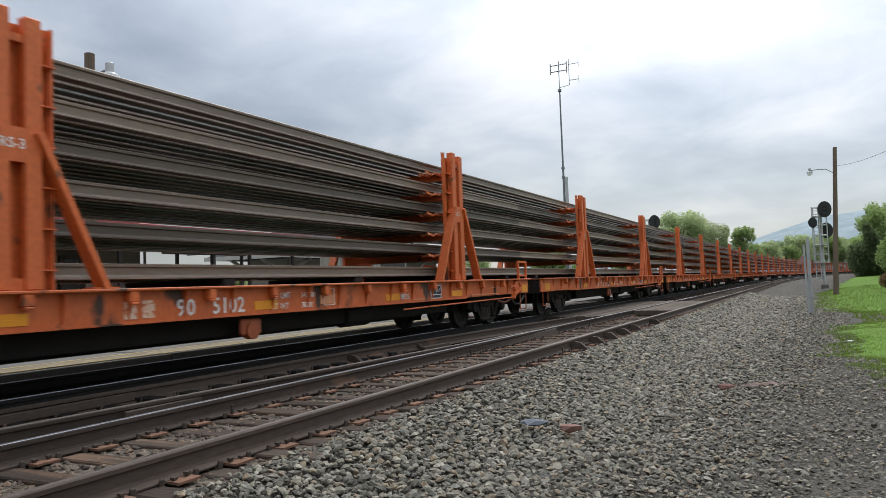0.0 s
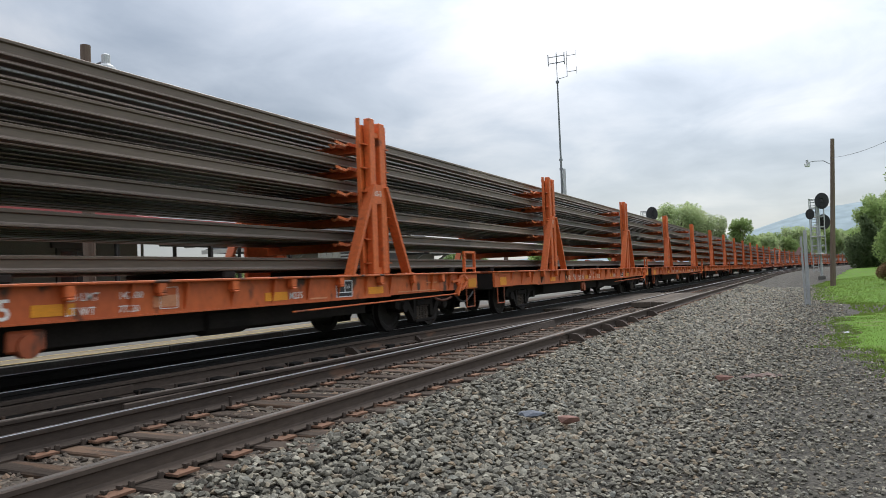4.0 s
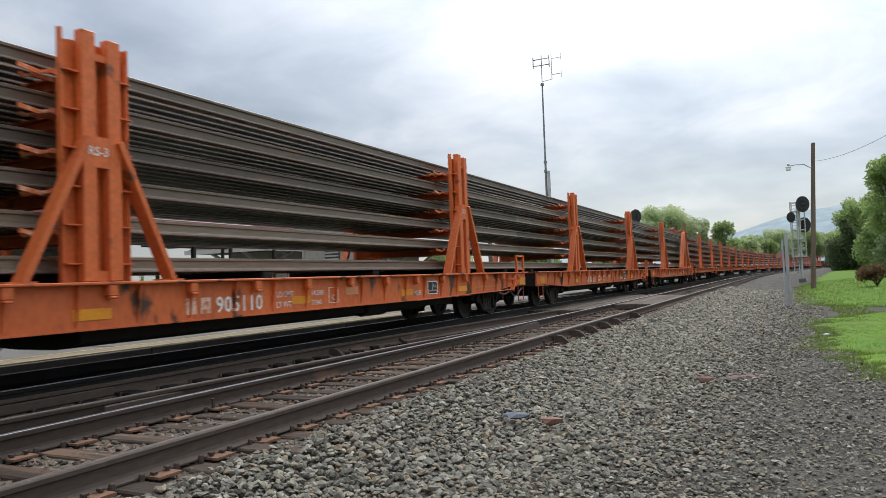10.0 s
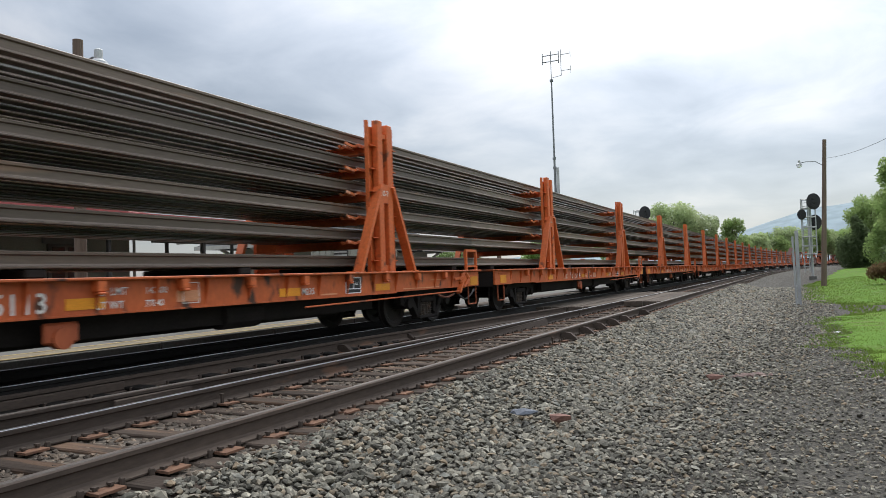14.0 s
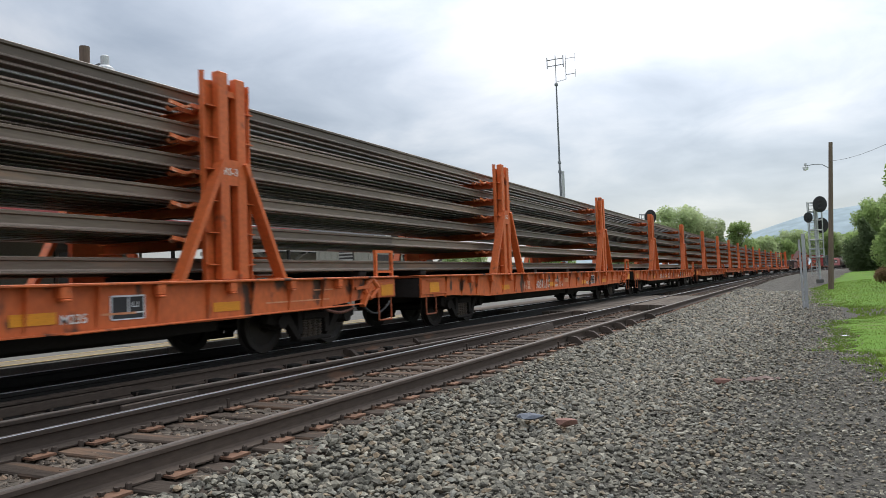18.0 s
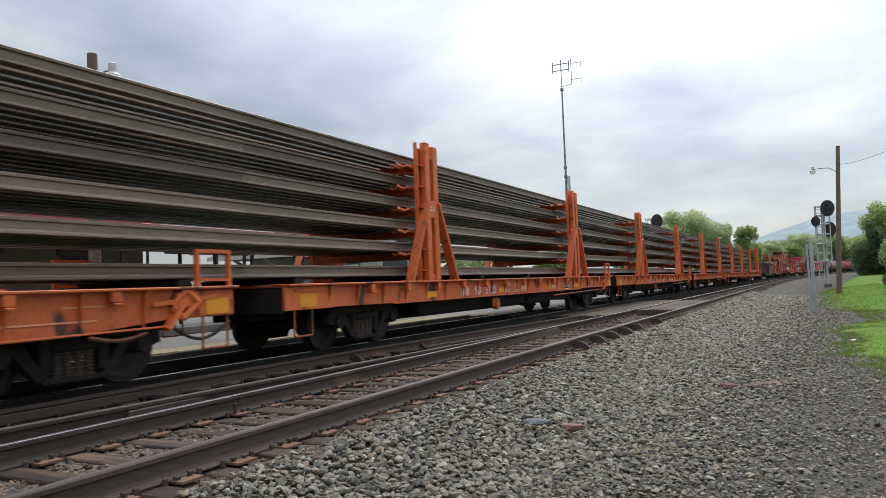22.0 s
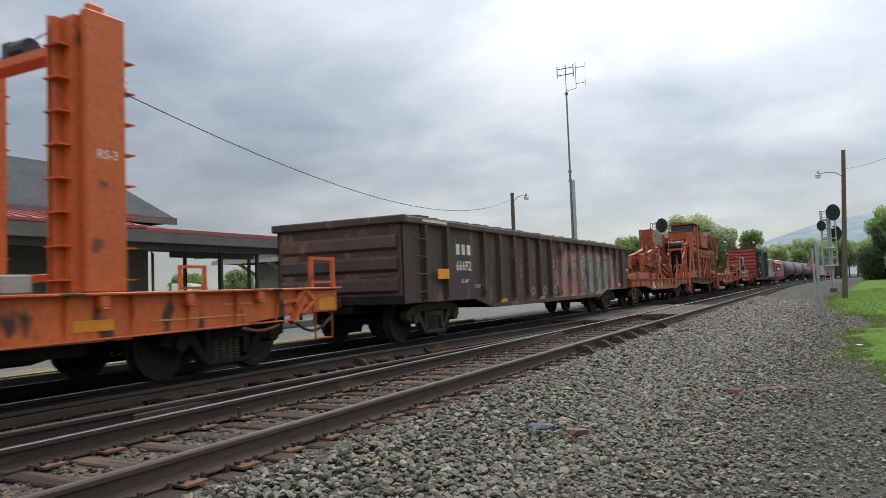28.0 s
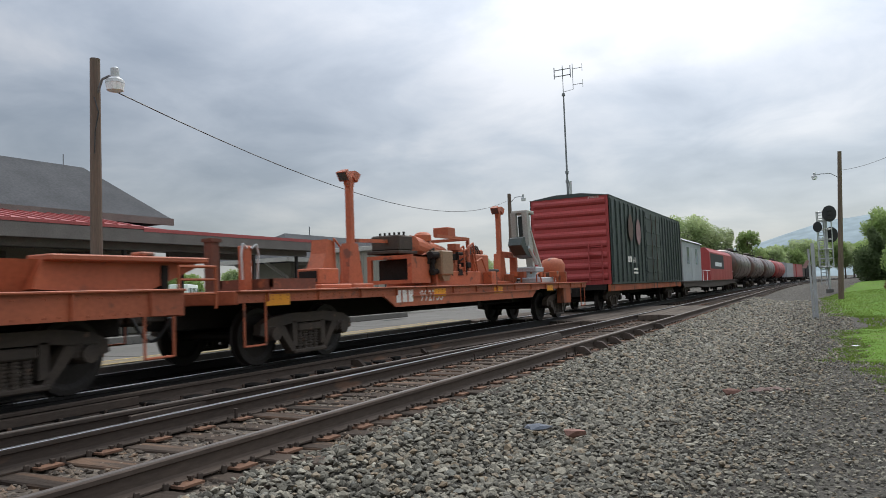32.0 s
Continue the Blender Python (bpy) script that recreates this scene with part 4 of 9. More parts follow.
            b.prism([(-1.2, 3.78), (-0.9, 3.88), (0.9, 3.88), (1.2, 3.78), (1.2, 3.98), (-1.2, 3.98)], y - 0.13, y + 0.13)
            beam = part("cross_beam", b, M_orange, car, "orange cross beam over the deck")
            w = Form().rod((-0.12, y, 4.08), (0.14, y, 4.08), 0.13, n=12).box(-0.3, -0.12, y - 0.1, y + 0.1, 3.98, 4.2, 0.02)
            part("winch", w, M_hose, beam, "black winch")
            part("cable", Form().rod((-1.1, y, 3.98), (1.25, y - 0.05, 4.3), 0.008, n=5), M_hose, beam)
            part("loose_plank", Form().beam((0.9, y - 1.9, 1.23), (0.5, y + 0.5, 1.42), 0.28, 0.08), M_orange, car, "orange bar lying aslant on the deck")
            part("white_block", Form().box(0.95, 1.2, y - 1.0, y - 0.68, DECK, 1.38, 0.02), M_trim, car, "pale block on the deck")
        else:
            for z in FEET[:5]:
                sh = part("shelf", FC["shelf"], None, car, m=pose(0, y, z))
                part("retainer_arm", FC["arm_a"], None, sh)
                part("retainer_arm", FC["arm_b"], None, sh)
    if kind == "aframe":
        build_aframe(car, 4.95)
    return car


def build_aframe(car, y):
    """Tie-down frame: raking box legs, a central column with a ladder, grab rails on top."""
    for s in (1, -1):
        x = s * 1.34
        f = part("tie_down_column", Form().box(x - 0.09, x + 0.09, y - 0.20, y + 0.20, DECK, 3.74, 0.012), M_orange, car, "orange central column")
        for d in (-1, 1):
            g = Form()
            pr = [(y + d * 0.02, 3.78), (y + d * 0.38, 3.70), (y + d * 2.26, DECK + 0.08), (y + d * 2.34, DECK), (y + d * 1.74, DECK), (y + d * 1.80, DECK + 0.12), (y + d * 0.2, 3.12)]
            g.prism(pr, x - 0.11, x + 0.11, 'x')
            part("raking_leg", g, M_orange, f)
        lad = Form()
        for dy in (-0.2, 0.2):
            lad.pipe([(x + s * 0.16, y + dy, 0.55), (x + s * 0.16, y + dy, 3.72)], 0.018, 6)
        for i in range(11):
            lad.rod((x + s * 0.16, y - 0.2, 0.62 + i * 0.3), (x + s * 0.16, y + 0.2, 0.62 + i * 0.3), 0.014, n=6)
        part("ladder", lad, M_orange_dirty, f, "orange ladder")
        grab = Form()
        for d in (-1, 1):
            grab.pipe([(x + s * 0.1, y + d * 0.25, 3.7), (x + s * 0.08, y + d * 0.38, 4.45), (x + s * 0.06, y + d * 0.78, 3.95), (x + s * 0.06, y + d * 0.86, 3.2), (x + s * 0.06, y + d * 1.6, 2.42), (x + s * 0.06, y + d * 1.62, 2.24)], 0.016, 6)
            grab.rod((x + s * 0.1, y + d * 1.6, 2.42), (x + s * 0.1, y + d * 0.2, 2.36), 0.014, n=6)
        part("grab_rail", grab, M_orange_dirty, f, "thin bent grab rail")
        part("base_rail", Form().box(x - 0.12, x + 0.12, y - 2.4, y + 2.4, DECK, DECK + 0.09, 0.012), M_orange, f)
    part("head_beam", Form().box(-1.3, 1.3, y - 0.16, y + 0.16, 3.76, 3.9, 0.012), M_orange, car)


# loads of rail, one length for each car
LOADS = {end: [Form().prism(rail_profile(0.185), -PITCH / 2, end).mesh("rail", mt) for mt in (M_railsteel, M_railgrey, M_railsteel)] for end in (PITCH / 2, -4.7, -2.5, -3.1)}


def rail_bundle(short=False):
    b = thing("rail_bundle", "stack of long brown steel rails on racks of the flat car", "rail load", "loads of rail")
    for k in range(6):
        # the rear ends of the lengths are ragged on the last car
        end = PITCH / 2 if not short else (-4.7, -4.7, -2.5, -3.1, -3.1, -3.1)[k]
        for i in range(8):
            me = LOADS[-3.1 if end == -2.5 and i < 5 else end][(i * 5 + k * 3) % 3]
            part("rail", me, None, b, m=pose(-0.93 + i * 0.2657, 0, FEET[k] + 0.001))
    return b


def rigid_chain():
    first = 101
    for n in range(first, 125):
        kind = "aframe" if n == 112 else "portal" if n == 124 else "plain"
        mid = 9.28 + (n - 102) * PITCH
        join_train(flat_car(905000 + n, kind), mid, 6.95)
        join_train(rail_bundle(n == 124), mid, 6.95)


rigid_chain()

# ---- the gondola and the work equipment behind the rail cars ----
def plain_sill(car, y0, y1, z0, z1, mat, belly=0.0, label="", name="side_sill", ribs=0):
    """Pair of side sills from y0 to y1; belly deepens the middle."""
    for s in (-1, 1):
        f = Form()
        q = (y1 - y0) * 0.22
        prof = [(y0, z0), (y0 + q * 0.8, z0), (y0 + q * 1.3, z0 - belly), (y1 - q * 1.3, z0 - belly), (y1 - q * 0.8, z0), (y1, z0), (y1, z1), (y0, z1)]
        a, b = sorted((s * 1.40, s * 1.44))
        f.prism(prof, a, b, 'x')
        a, b = sorted((s * 1.28, s * 1.50))
        f.box(a, b, y0, y1, z1 - 0.03, z1, 0.008)
        a, b = sorted((s * 1.38, s * 1.48))
        f.box(a, b, y0 + q * 1.3, y1 - q * 1.3, z0 - belly - 0.02, z0 - belly)
        n = ribs
        for i in range(n):
            y = y0 + (i + 0.5) * (y1 - y0) / n
            a, b = sorted((s * 1.44, s * 1.48))
            f.box(a, b, y - 0.012, y + 0.012, z0 + 0.01, z1 - 0.03)
        part(name, f, mat, car, label)


def rivets(car, y0, y1, z, x, mat, step=0.16):
    f = Form()
    y = y0
    while y < y1:
        f.lathe([(0.016, 0.0), (0.012, 0.01)], (x, y, z), axis='x', n=6)
        y += step
    return tagged(part("rivets", f, mat, car), kind="stuff")


def mark_bars(parent, y, z, x, n, w, h, gap):
    for i in range(n):
        part("reporting_mark", Form().box(x, x + 0.003, y + i * (w + gap), y + i * (w + gap) + w, z, z + h), M_letter, parent, "worn white initials")


def patch(car, y, z, w=0.6, h=0.16, x=1.442):
    part("reflector", Form().box(x, x + 0.004, y - w / 2, y + w / 2, z - h / 2, z + h / 2), M_yellow, car, "yellow reflective patch")


def clutter(car, x0, x1, y0, y1, z0, z1, n, seed, mat):
    """Small fittings of a machine: valves, brackets, fittings and pipe bends."""
    rng = random.Random(seed)
    for i in range(n):
        x, y, z = rng.uniform(x0, x1), rng.uniform(y0, y1), rng.uniform(z0, z1)
        k = rng.randrange(4)
        s = rng.uniform(0.05, 0.14)
        if k == 0:
            part("valve", Form().box(x - s, x + s, y - s, y + s, z - s * 0.7, z + s * 0.7, 0.012).rod((x, y, z), (x, y, z0), s * 0.25, n=6), mat, car)
        elif k == 1:
            part("cylinder", Form().rod((x, y - 2 * s, z), (x, y + 2 * s, z), s * 0.6, n=10).rod((x, y - s, z), (x, y - s, z0), s * 0.3, n=6), mat if rng.random() < 0.6 else M_black, car)
        elif k == 2:
            part("pipe", Form().pipe([(x, y, z0), (x, y, z), (x, y + s * 3, z + s), (x, y + s * 5, z0)], 0.022, 6), mat, car)
        else:
            part("bracket", Form().prism([(y - s, z0), (y + s, z0), (y + s * 0.6, z), (y - s * 0.3, z)], x - 0.03, x + 0.03, 'x'), mat, car)


GRAF = [surface("spray_paint_" + n, c, d, 0.6, big=2.0, fine=25, bump=0.05, spots=(0.10, 0.07, 0.06), spot_at=0.66, rnd=0.05) for n, c, d in (
    ("pale_green", (0.36, 0.37, 0.30), (0.27, 0.29, 0.24)), ("pale_blue", (0.25, 0.31, 0.31), (0.19, 0.25, 0.26)), ("pink_mist", (0.34, 0.20, 0.20), (0.19, 0.11, 0.11)),
    ("dark_teal", (0.05, 0.065, 0.06), (0.035, 0.045, 0.043)), ("dusty_rose", (0.33, 0.19, 0.17), (0.22, 0.13, 0.12)), ("tan", (0.32, 0.25, 0.17), (0.26, 0.19, 0.13)), ("rusty_brown", (0.12, 0.062, 0.042), (0.07, 0.042, 0.032)), ("chalk_white", (0.36, 0.34, 0.32), (0.24, 0.22, 0.2)), ("dark_plum", (0.10, 0.05, 0.055), (0.06, 0.035, 0.04)))]



def misted(base):
    """Gondola paint under a soft cloud of old pink, peach and tan spray on its rear half."""
    m = base.copy()
    m.name = "sprayed_gondola_paint"
    nt = m.node_tree
    N, L = nt.nodes.new, nt.links.new
    bsdf = nt.nodes["Principled BSDF"]
    old = bsdf.inputs["Base Color"].links[0].from_socket
    tc, sep = N("ShaderNodeTexCoord"), N("ShaderNodeSeparateXYZ")
    L(tc.outputs["Object"], sep.inputs[0])

    def calc(op, a, b):
        n = N("ShaderNodeMath")
        n.operation = op
        for i, v in enumerate((a, b)):
            if isinstance(v, float):
                n.inputs[i].default_value = v
            else:
                L(v, n.inputs[i])
        return n.outputs[0]

    def cloud(scale, detail):
        n = N("ShaderNodeTexNoise")
        n.inputs["Scale"].default_value, n.inputs["Detail"].default_value = scale, detail
        L(tc.outputs["Object"], n.inputs["Vector"])
        return n.outputs["Fac"]
    dy = calc('DIVIDE', calc('SUBTRACT', sep.outputs[1], 3.4), 3.7)
    dz = calc('DIVIDE', calc('SUBTRACT', sep.outputs[2], 1.22), 0.92)
    d = calc('ADD', calc('POWER', calc('ABSOLUTE', dy, 0.0), 4.0), calc('POWER', calc('ABSOLUTE', dz, 0.0), 4.0))
    d = calc('ADD', d, calc('MULTIPLY', calc('SUBTRACT', cloud(1.6, 5), 0.5), 1.9))
    rng = N("ShaderNodeMapRange")
    rng.interpolation_type = 'SMOOTHSTEP'
    for key, v in (("From Min", 0.45), ("From Max", 1.05), ("To Min", 0.80), ("To Max", 0.0)):
        rng.inputs[key].default_value = v
    L(d, rng.inputs["Value"])
    ramp = N("ShaderNodeValToRGB")
    L(cloud(1.3, 4), ramp.inputs[0])
    e = ramp.color_ramp.elements
    e[0].position, e[0].color = 0.30, (0.19, 0.10, 0.095, 1)
    e[1].position, e[1].color = 0.72, (0.34, 0.30, 0.22, 1)
    for at, c in ((0.43, (0.40, 0.20, 0.20, 1)), (0.53, (0.44, 0.27, 0.22, 1)), (0.62, (0.38, 0.24, 0.14, 1))):
        ramp.color_ramp.elements.new(at).color = c
    mix = N("ShaderNodeMix")
    mix.data_type = 'RGBA'
    L(rng.outputs[0], mix.inputs["Factor"])
    L(old, mix.inputs["A"])
    L(ramp.outputs[0], mix.inputs["B"])
    L(mix.outputs["Result"], bsdf.inputs["Base Color"])
    return m


M_gondside = misted(M_gond)


def gondola():
    mid, h = 457.85, 8.45
    car = thing("gondola_car", "dark brown steel gondola car with graffiti and ribbed sides", "railway gondola")
    z0, zm, z1 = 0.84, 0.64, 2.34
    posts = [-7.72 + i * 0.897 for i in range(18) if i != 2]      # the number stands on a double bay
    for s in (-1, 1):
        f = Form()
        a, b = sorted((s * 1.44, s * 1.47))
        f.prism([(-h, z0), (-h + 3.0, z0), (-h + 3.9, zm), (h - 3.9, zm), (h - 3.0, z0), (h, z0), (h, z1), (-h, z1)], a, b, 'x')
        sidep = part("side_wall", f, M_gondside, car, "dark brown side with faded spray paint")
        a, b = sorted((s * 1.36, s * 1.58))
        chord = Form().box(a, b, -h, h, z1 - 0.02, z1 + 0.11, 0.02)
        dent = random.Random(23)
        y = -h
        while y < h - 0.9:
            # lip bent and built up unevenly by years of loading
            n = y + dent.uniform(0.3, 0.9)
            u, v = dent.uniform(0.005, 0.045), dent.uniform(0.005, 0.045)
            chord.prism([(y, z1 + 0.10), (n, z1 + 0.10), (n, z1 + 0.11 + u), ((y + n) / 2, z1 + 0.11 + v), (y, z1 + 0.12)], a + 0.02, b - 0.02, 'x')
            y = n
        part("top_chord", chord, M_gond, sidep)
        a, b = sorted((s * 1.42, s * 1.50))
        part("bottom_chord", Form().box(a, b, -h + 3.9, h - 3.9, zm - 0.02, zm + 0.08, 0.01), M_gond, sidep)
        a, b = sorted((s * 1.47, s * 1.575))
        for y in posts:
            zb = zm + 0.1 if abs(y) < h - 3.9 else z0 + 0.02
            g = Form().prism([(y - 0.085, zb), (y + 0.085, zb), (y + 0.085, z1), (y - 0.085, z1)], s * 1.47, s * 1.50, 'x')
            g.box(*sorted((s * 1.50, s * 1.575)), y - 0.05, y + 0.05, zb + 0.05, z1 - 0.02, 0.01)
            part("side_post", g, M_gondside, sidep)
        for e in (-1, 1):
            g = Form()
            for k in range(4):
                zz = 1.05 + k * 0.33
                g.pipe([(s * 1.58, e * (h - 0.75), zz), (s * 1.60, e * (h - 0.75), zz), (s * 1.60, e * (h - 0.25), zz), (s * 1.58, e * (h - 0.25), zz)], 0.012, 6)
            part("grab_irons", g, M_gond, sidep)
    for e in (-1, 1):
        f = Form().box(-1.47, 1.47, *sorted((e * (h - 0.06), e * h)), z0, z1)
        wall = part("end_wall", f, M_gond, car)
        for zc in (1.18, 1.58, 1.98):
            prof = [(e * h, zc - 0.15), (e * (h + 0.07), zc - 0.09), (e * (h + 0.07), zc + 0.09), (e * h, zc + 0.15)]
            part("end_rib", Form().prism(prof, -1.35, 1.35, 'x'), M_gond, wall)
        part("end_cap", Form().box(-1.56, 1.56, *sorted((e * (h - 0.10), e * (h + 0.09))), z1 - 0.02, z1 + 0.13, 0.02), M_gond, wall)
        part("rung", Form().pipe([(0.5, e * (h + 0.1), 1.35), (1.2, e * (h + 0.1), 1.38)], 0.014, 6), M_gond, wall)
        part("end_sill", Form().box(-1.45, 1.45, *sorted((e * (h - 0.35), e * (h + 0.05))), 0.82, 1.0, 0.02), M_black, car)
    part("floor", Form().box(-1.44, 1.44, -h + 0.06, h - 0.06, 1.0, 1.06), M_gond, car)
    part("underframe", Form().box(-0.3, 0.3, -h, h, 0.66, 0.99, 0.02), M_black, car)
    for y in (-4.1, 0.0, 4.1):
        for x in (-1.3, 0.31):
            part("cross_bearer", Form().box(x, x + 0.99, y - 0.08, y + 0.08, 0.62, 0.99), M_black, car)
    running_gear(car, 6.7, h + 0.1)
    # lettering and reflectors
    mark_bars(car, -6.30, 1.79, 1.472, 3, 0.16, 0.22, 0.10)
    part("lettering", letters("66692", 0.29, -6.32, 1.46, 1.473), None, car, "worn white car number")
    part("lettering", letters("LD LMT", 0.11, -h + 2.35, 1.2, 1.473), None, car)
    part("lettering", letters("LT WT", 0.11, -h + 3.0, 1.08, 1.473), None, car)
    patch(car, -7.10, 1.38, 0.48, 0.2, 1.58)
    for y in (-3.85, -1.21, 1.50, 4.1, 7.25):
        patch(car, y, 0.74 if abs(y) < 5 else 1.0, 0.46, 0.13, 1.474)
    # graffiti: brown lower panels with faded rings, small tags, and a large pale piece over a rosy mist on the rear panels
    rng = random.Random(11)
    bays = [(p + 0.087, q - 0.087, 1.471) for p, q in zip(posts, posts[1:])] + [(p - 0.049, p + 0.049, 1.5755) for p in posts]

    def cut(pts, y, keep):
        """The part of a convex outline on one side of y."""
        out = []
        for p, q in zip(pts, pts[1:] + pts[:1]):
            if (p[0] - y) * keep >= 0:
                out.append(p)
            if (p[0] - y) * (q[0] - y) < 0:
                f = (y - p[0]) / (q[0] - p[0])
                out.append((y, p[1] + f * (q[1] - p[1])))
        return out

    def spray(pts, k, lift, mat=None):
        """Paint over panels and posts alike; lift orders the coats."""
        pts = [(p + 0.22, q) for p, q in pts]
        for y0, y1, x in bays:
            piece = cut(cut(pts, y0, 1), y1, -1) if max(p[0] for p in pts) > y0 and min(p[0] for p in pts) < y1 else []
            if len(piece) > 2:
                part("graffiti", Form().prism(piece, x + lift * 0.0006, x + lift * 0.0006 + 0.0005, 'x'), mat or GRAF[k], car, "faded spray-painted graffiti")

    def stroke(y0, z0s, y1, z1s, w, k, lift):
        d = Vector((y1 - y0, z1s - z0s)).normalized() * w / 2
        spray([(y0 - d.y, z0s + d.x), (y0 + d.y, z0s - d.x), (y1 + d.y, z1s - d.x), (y1 - d.y, z1s + d.x)], k, lift)

    for i in range(4, 8):
        a, b = posts[i] + 0.087, posts[i + 1] - 0.087
        part("panel_repaint", Form().box(1.4702, 1.4708, a, b, zm + 0.12 if abs(a) < 5 else z0 + 0.05, 1.06 + rng.uniform(-0.02, 0.02)), GRAF[6], car, "rusty brown lower panel")
    for y in (-2.05, -1.17, -0.28):
        ring = [(y + 0.15 * math.cos(q * 0.524), 0.94 + 0.12 * math.sin(q * 0.524)) for q in range(12)]
        spray(ring, 5, 2)
        spray([(y + (p - y) * 0.5, 0.94 + (z - 0.94) * 0.5) for p, z in ring], 6, 4)
    for text, y, z, size in (("SPRAY", -0.46, 1.68, 0.17), ("ON", -0.32, 1.53, 0.17), ("SPRAYER", -0.50, 1.37, 0.145)):
        tag = part("lettering", letters(text, size, y, z, 1.474), None, car, "white hand-sprayed tag")
        tag.data.materials[0] = GRAF[7]
    for y in (-3.4, -2.9, 6.75, 7.05):
        for j in range(4):
            stroke(y + rng.uniform(-0.1, 0.1), 1.3 + 0.14 * j, y + rng.uniform(0.05, 0.2), 1.36 + 0.14 * j, 0.018, 7, 2 + j)
    # two stars, then big rounded letters with dark edges and pale rims
    for cy, cz, r in ((0.70, 1.46, 0.20), (1.12, 1.56, 0.30)):
        star = [(cy + r * (1 if q % 2 == 0 else 0.42) * math.cos(q * 0.6283 + 1.57), cz + r * 1.15 * (1 if q % 2 == 0 else 0.42) * math.sin(q * 0.6283 + 1.57)) for q in range(10)]
        for q in range(10):
            a, b = star[q], star[(q + 1) % 10]
            spray([(cy, cz), a, b], 1, 6)
            stroke(a[0], a[1], b[0], b[1], 0.022, 7, 8)
    # worn fill behind the letters
    for j, k in enumerate((5, 5, 4, 4, 0, 0, 0, 1, 0, 0)):
        y0, y1 = 1.45 + j * 0.42, 1.87 + j * 0.42
        lo = [1.02 - 0.26 * math.sin(min(1, (q - 1.45) / 2.2) * 1.57) + 0.20 * max(0, q - 4.6) for q in (y0, y1)]
        hi = [1.66 + 0.26 * math.sin((q - 1.45) / 4.2 * 3.14) for q in (y0, y1)]
        spray([(y0, lo[0]), (y1, lo[1]), (y1, hi[1]), (y0, hi[0])], k, 9)
    glyphs = [([(1.24, 1.73), (1.86, 1.83), (1.77, 1.68), (1.94, 1.24), (1.76, 1.17), (1.68, 1.5), (1.39, 1.56)], 5),
              ([(1.77, 1.86), (2.57, 1.91), (2.56, 1.24), (2.26, 1.15), (1.98, 1.21), (1.76, 1.12), (1.85, 1.61)], 0),
              ([(2.13, 1.92), (2.47, 2.02), (2.78, 1.92), (2.94, 1.64), (2.82, 1.23), (3.03, 0.9), (2.75, 0.75), (2.5, 1.0), (2.56, 1.47)], 0),
              ([(2.88, 1.68), (3.72, 1.97), (3.57, 1.35), (3.81, 0.78), (2.75, 0.71), (3.03, 1.07)], 1),
              ([(3.59, 1.96), (4.26, 2.07), (4.69, 1.93), (4.24, 1.68), (4.45, 1.4), (3.95, 1.04), (3.68, 0.87), (3.83, 1.49)], 0),
              ([(4.76, 1.88), (5.85, 1.88), (5.74, 1.56), (5.14, 1.45), (5.45, 1.08), (4.65, 0.83), (4.51, 1.12), (4.97, 1.35)], 1),
              ([(1.75, 0.89), (1.98, 1.13), (2.11, 0.87)], 1)]
    for j, (q, k) in enumerate(glyphs):
        # corners cut once, so that the letters look swollen
        soft = [tuple(a + (b - a) * f for a, b in zip(u, v)) for u, v in zip(q, q[1:] + q[:1]) for f in (0.25, 0.75)]
        spray(soft, k, 10 + j * 1.5)
        for u, v in zip(soft, soft[1:] + soft[:1]):
            stroke(u[0], u[1], v[0], v[1], 0.030, 3, 24 + j * 0.1)
            stroke(u[0] - 0.025, u[1] + 0.03, v[0] - 0.025, v[1] + 0.03, 0.012, 7, 23 + j * 0.1)
    for pts in (((2.62, 1.52), (2.74, 1.62), (2.80, 1.45), (2.70, 1.32)), ((3.50, 1.10), (3.95, 1.40), (3.70, 1.05)), ((4.72, 0.98), (5.20, 1.42), (4.95, 1.05))):
        spray(list(pts), 3, 27)
    part("lettering_bar", Form().box(1.581, 1.584, -7.9, -6.9, z1 + 0.03, z1 + 0.08), M_letter, car, "faded stencil on the top chord")
    join_train(car, mid, 6.7)


gondola()


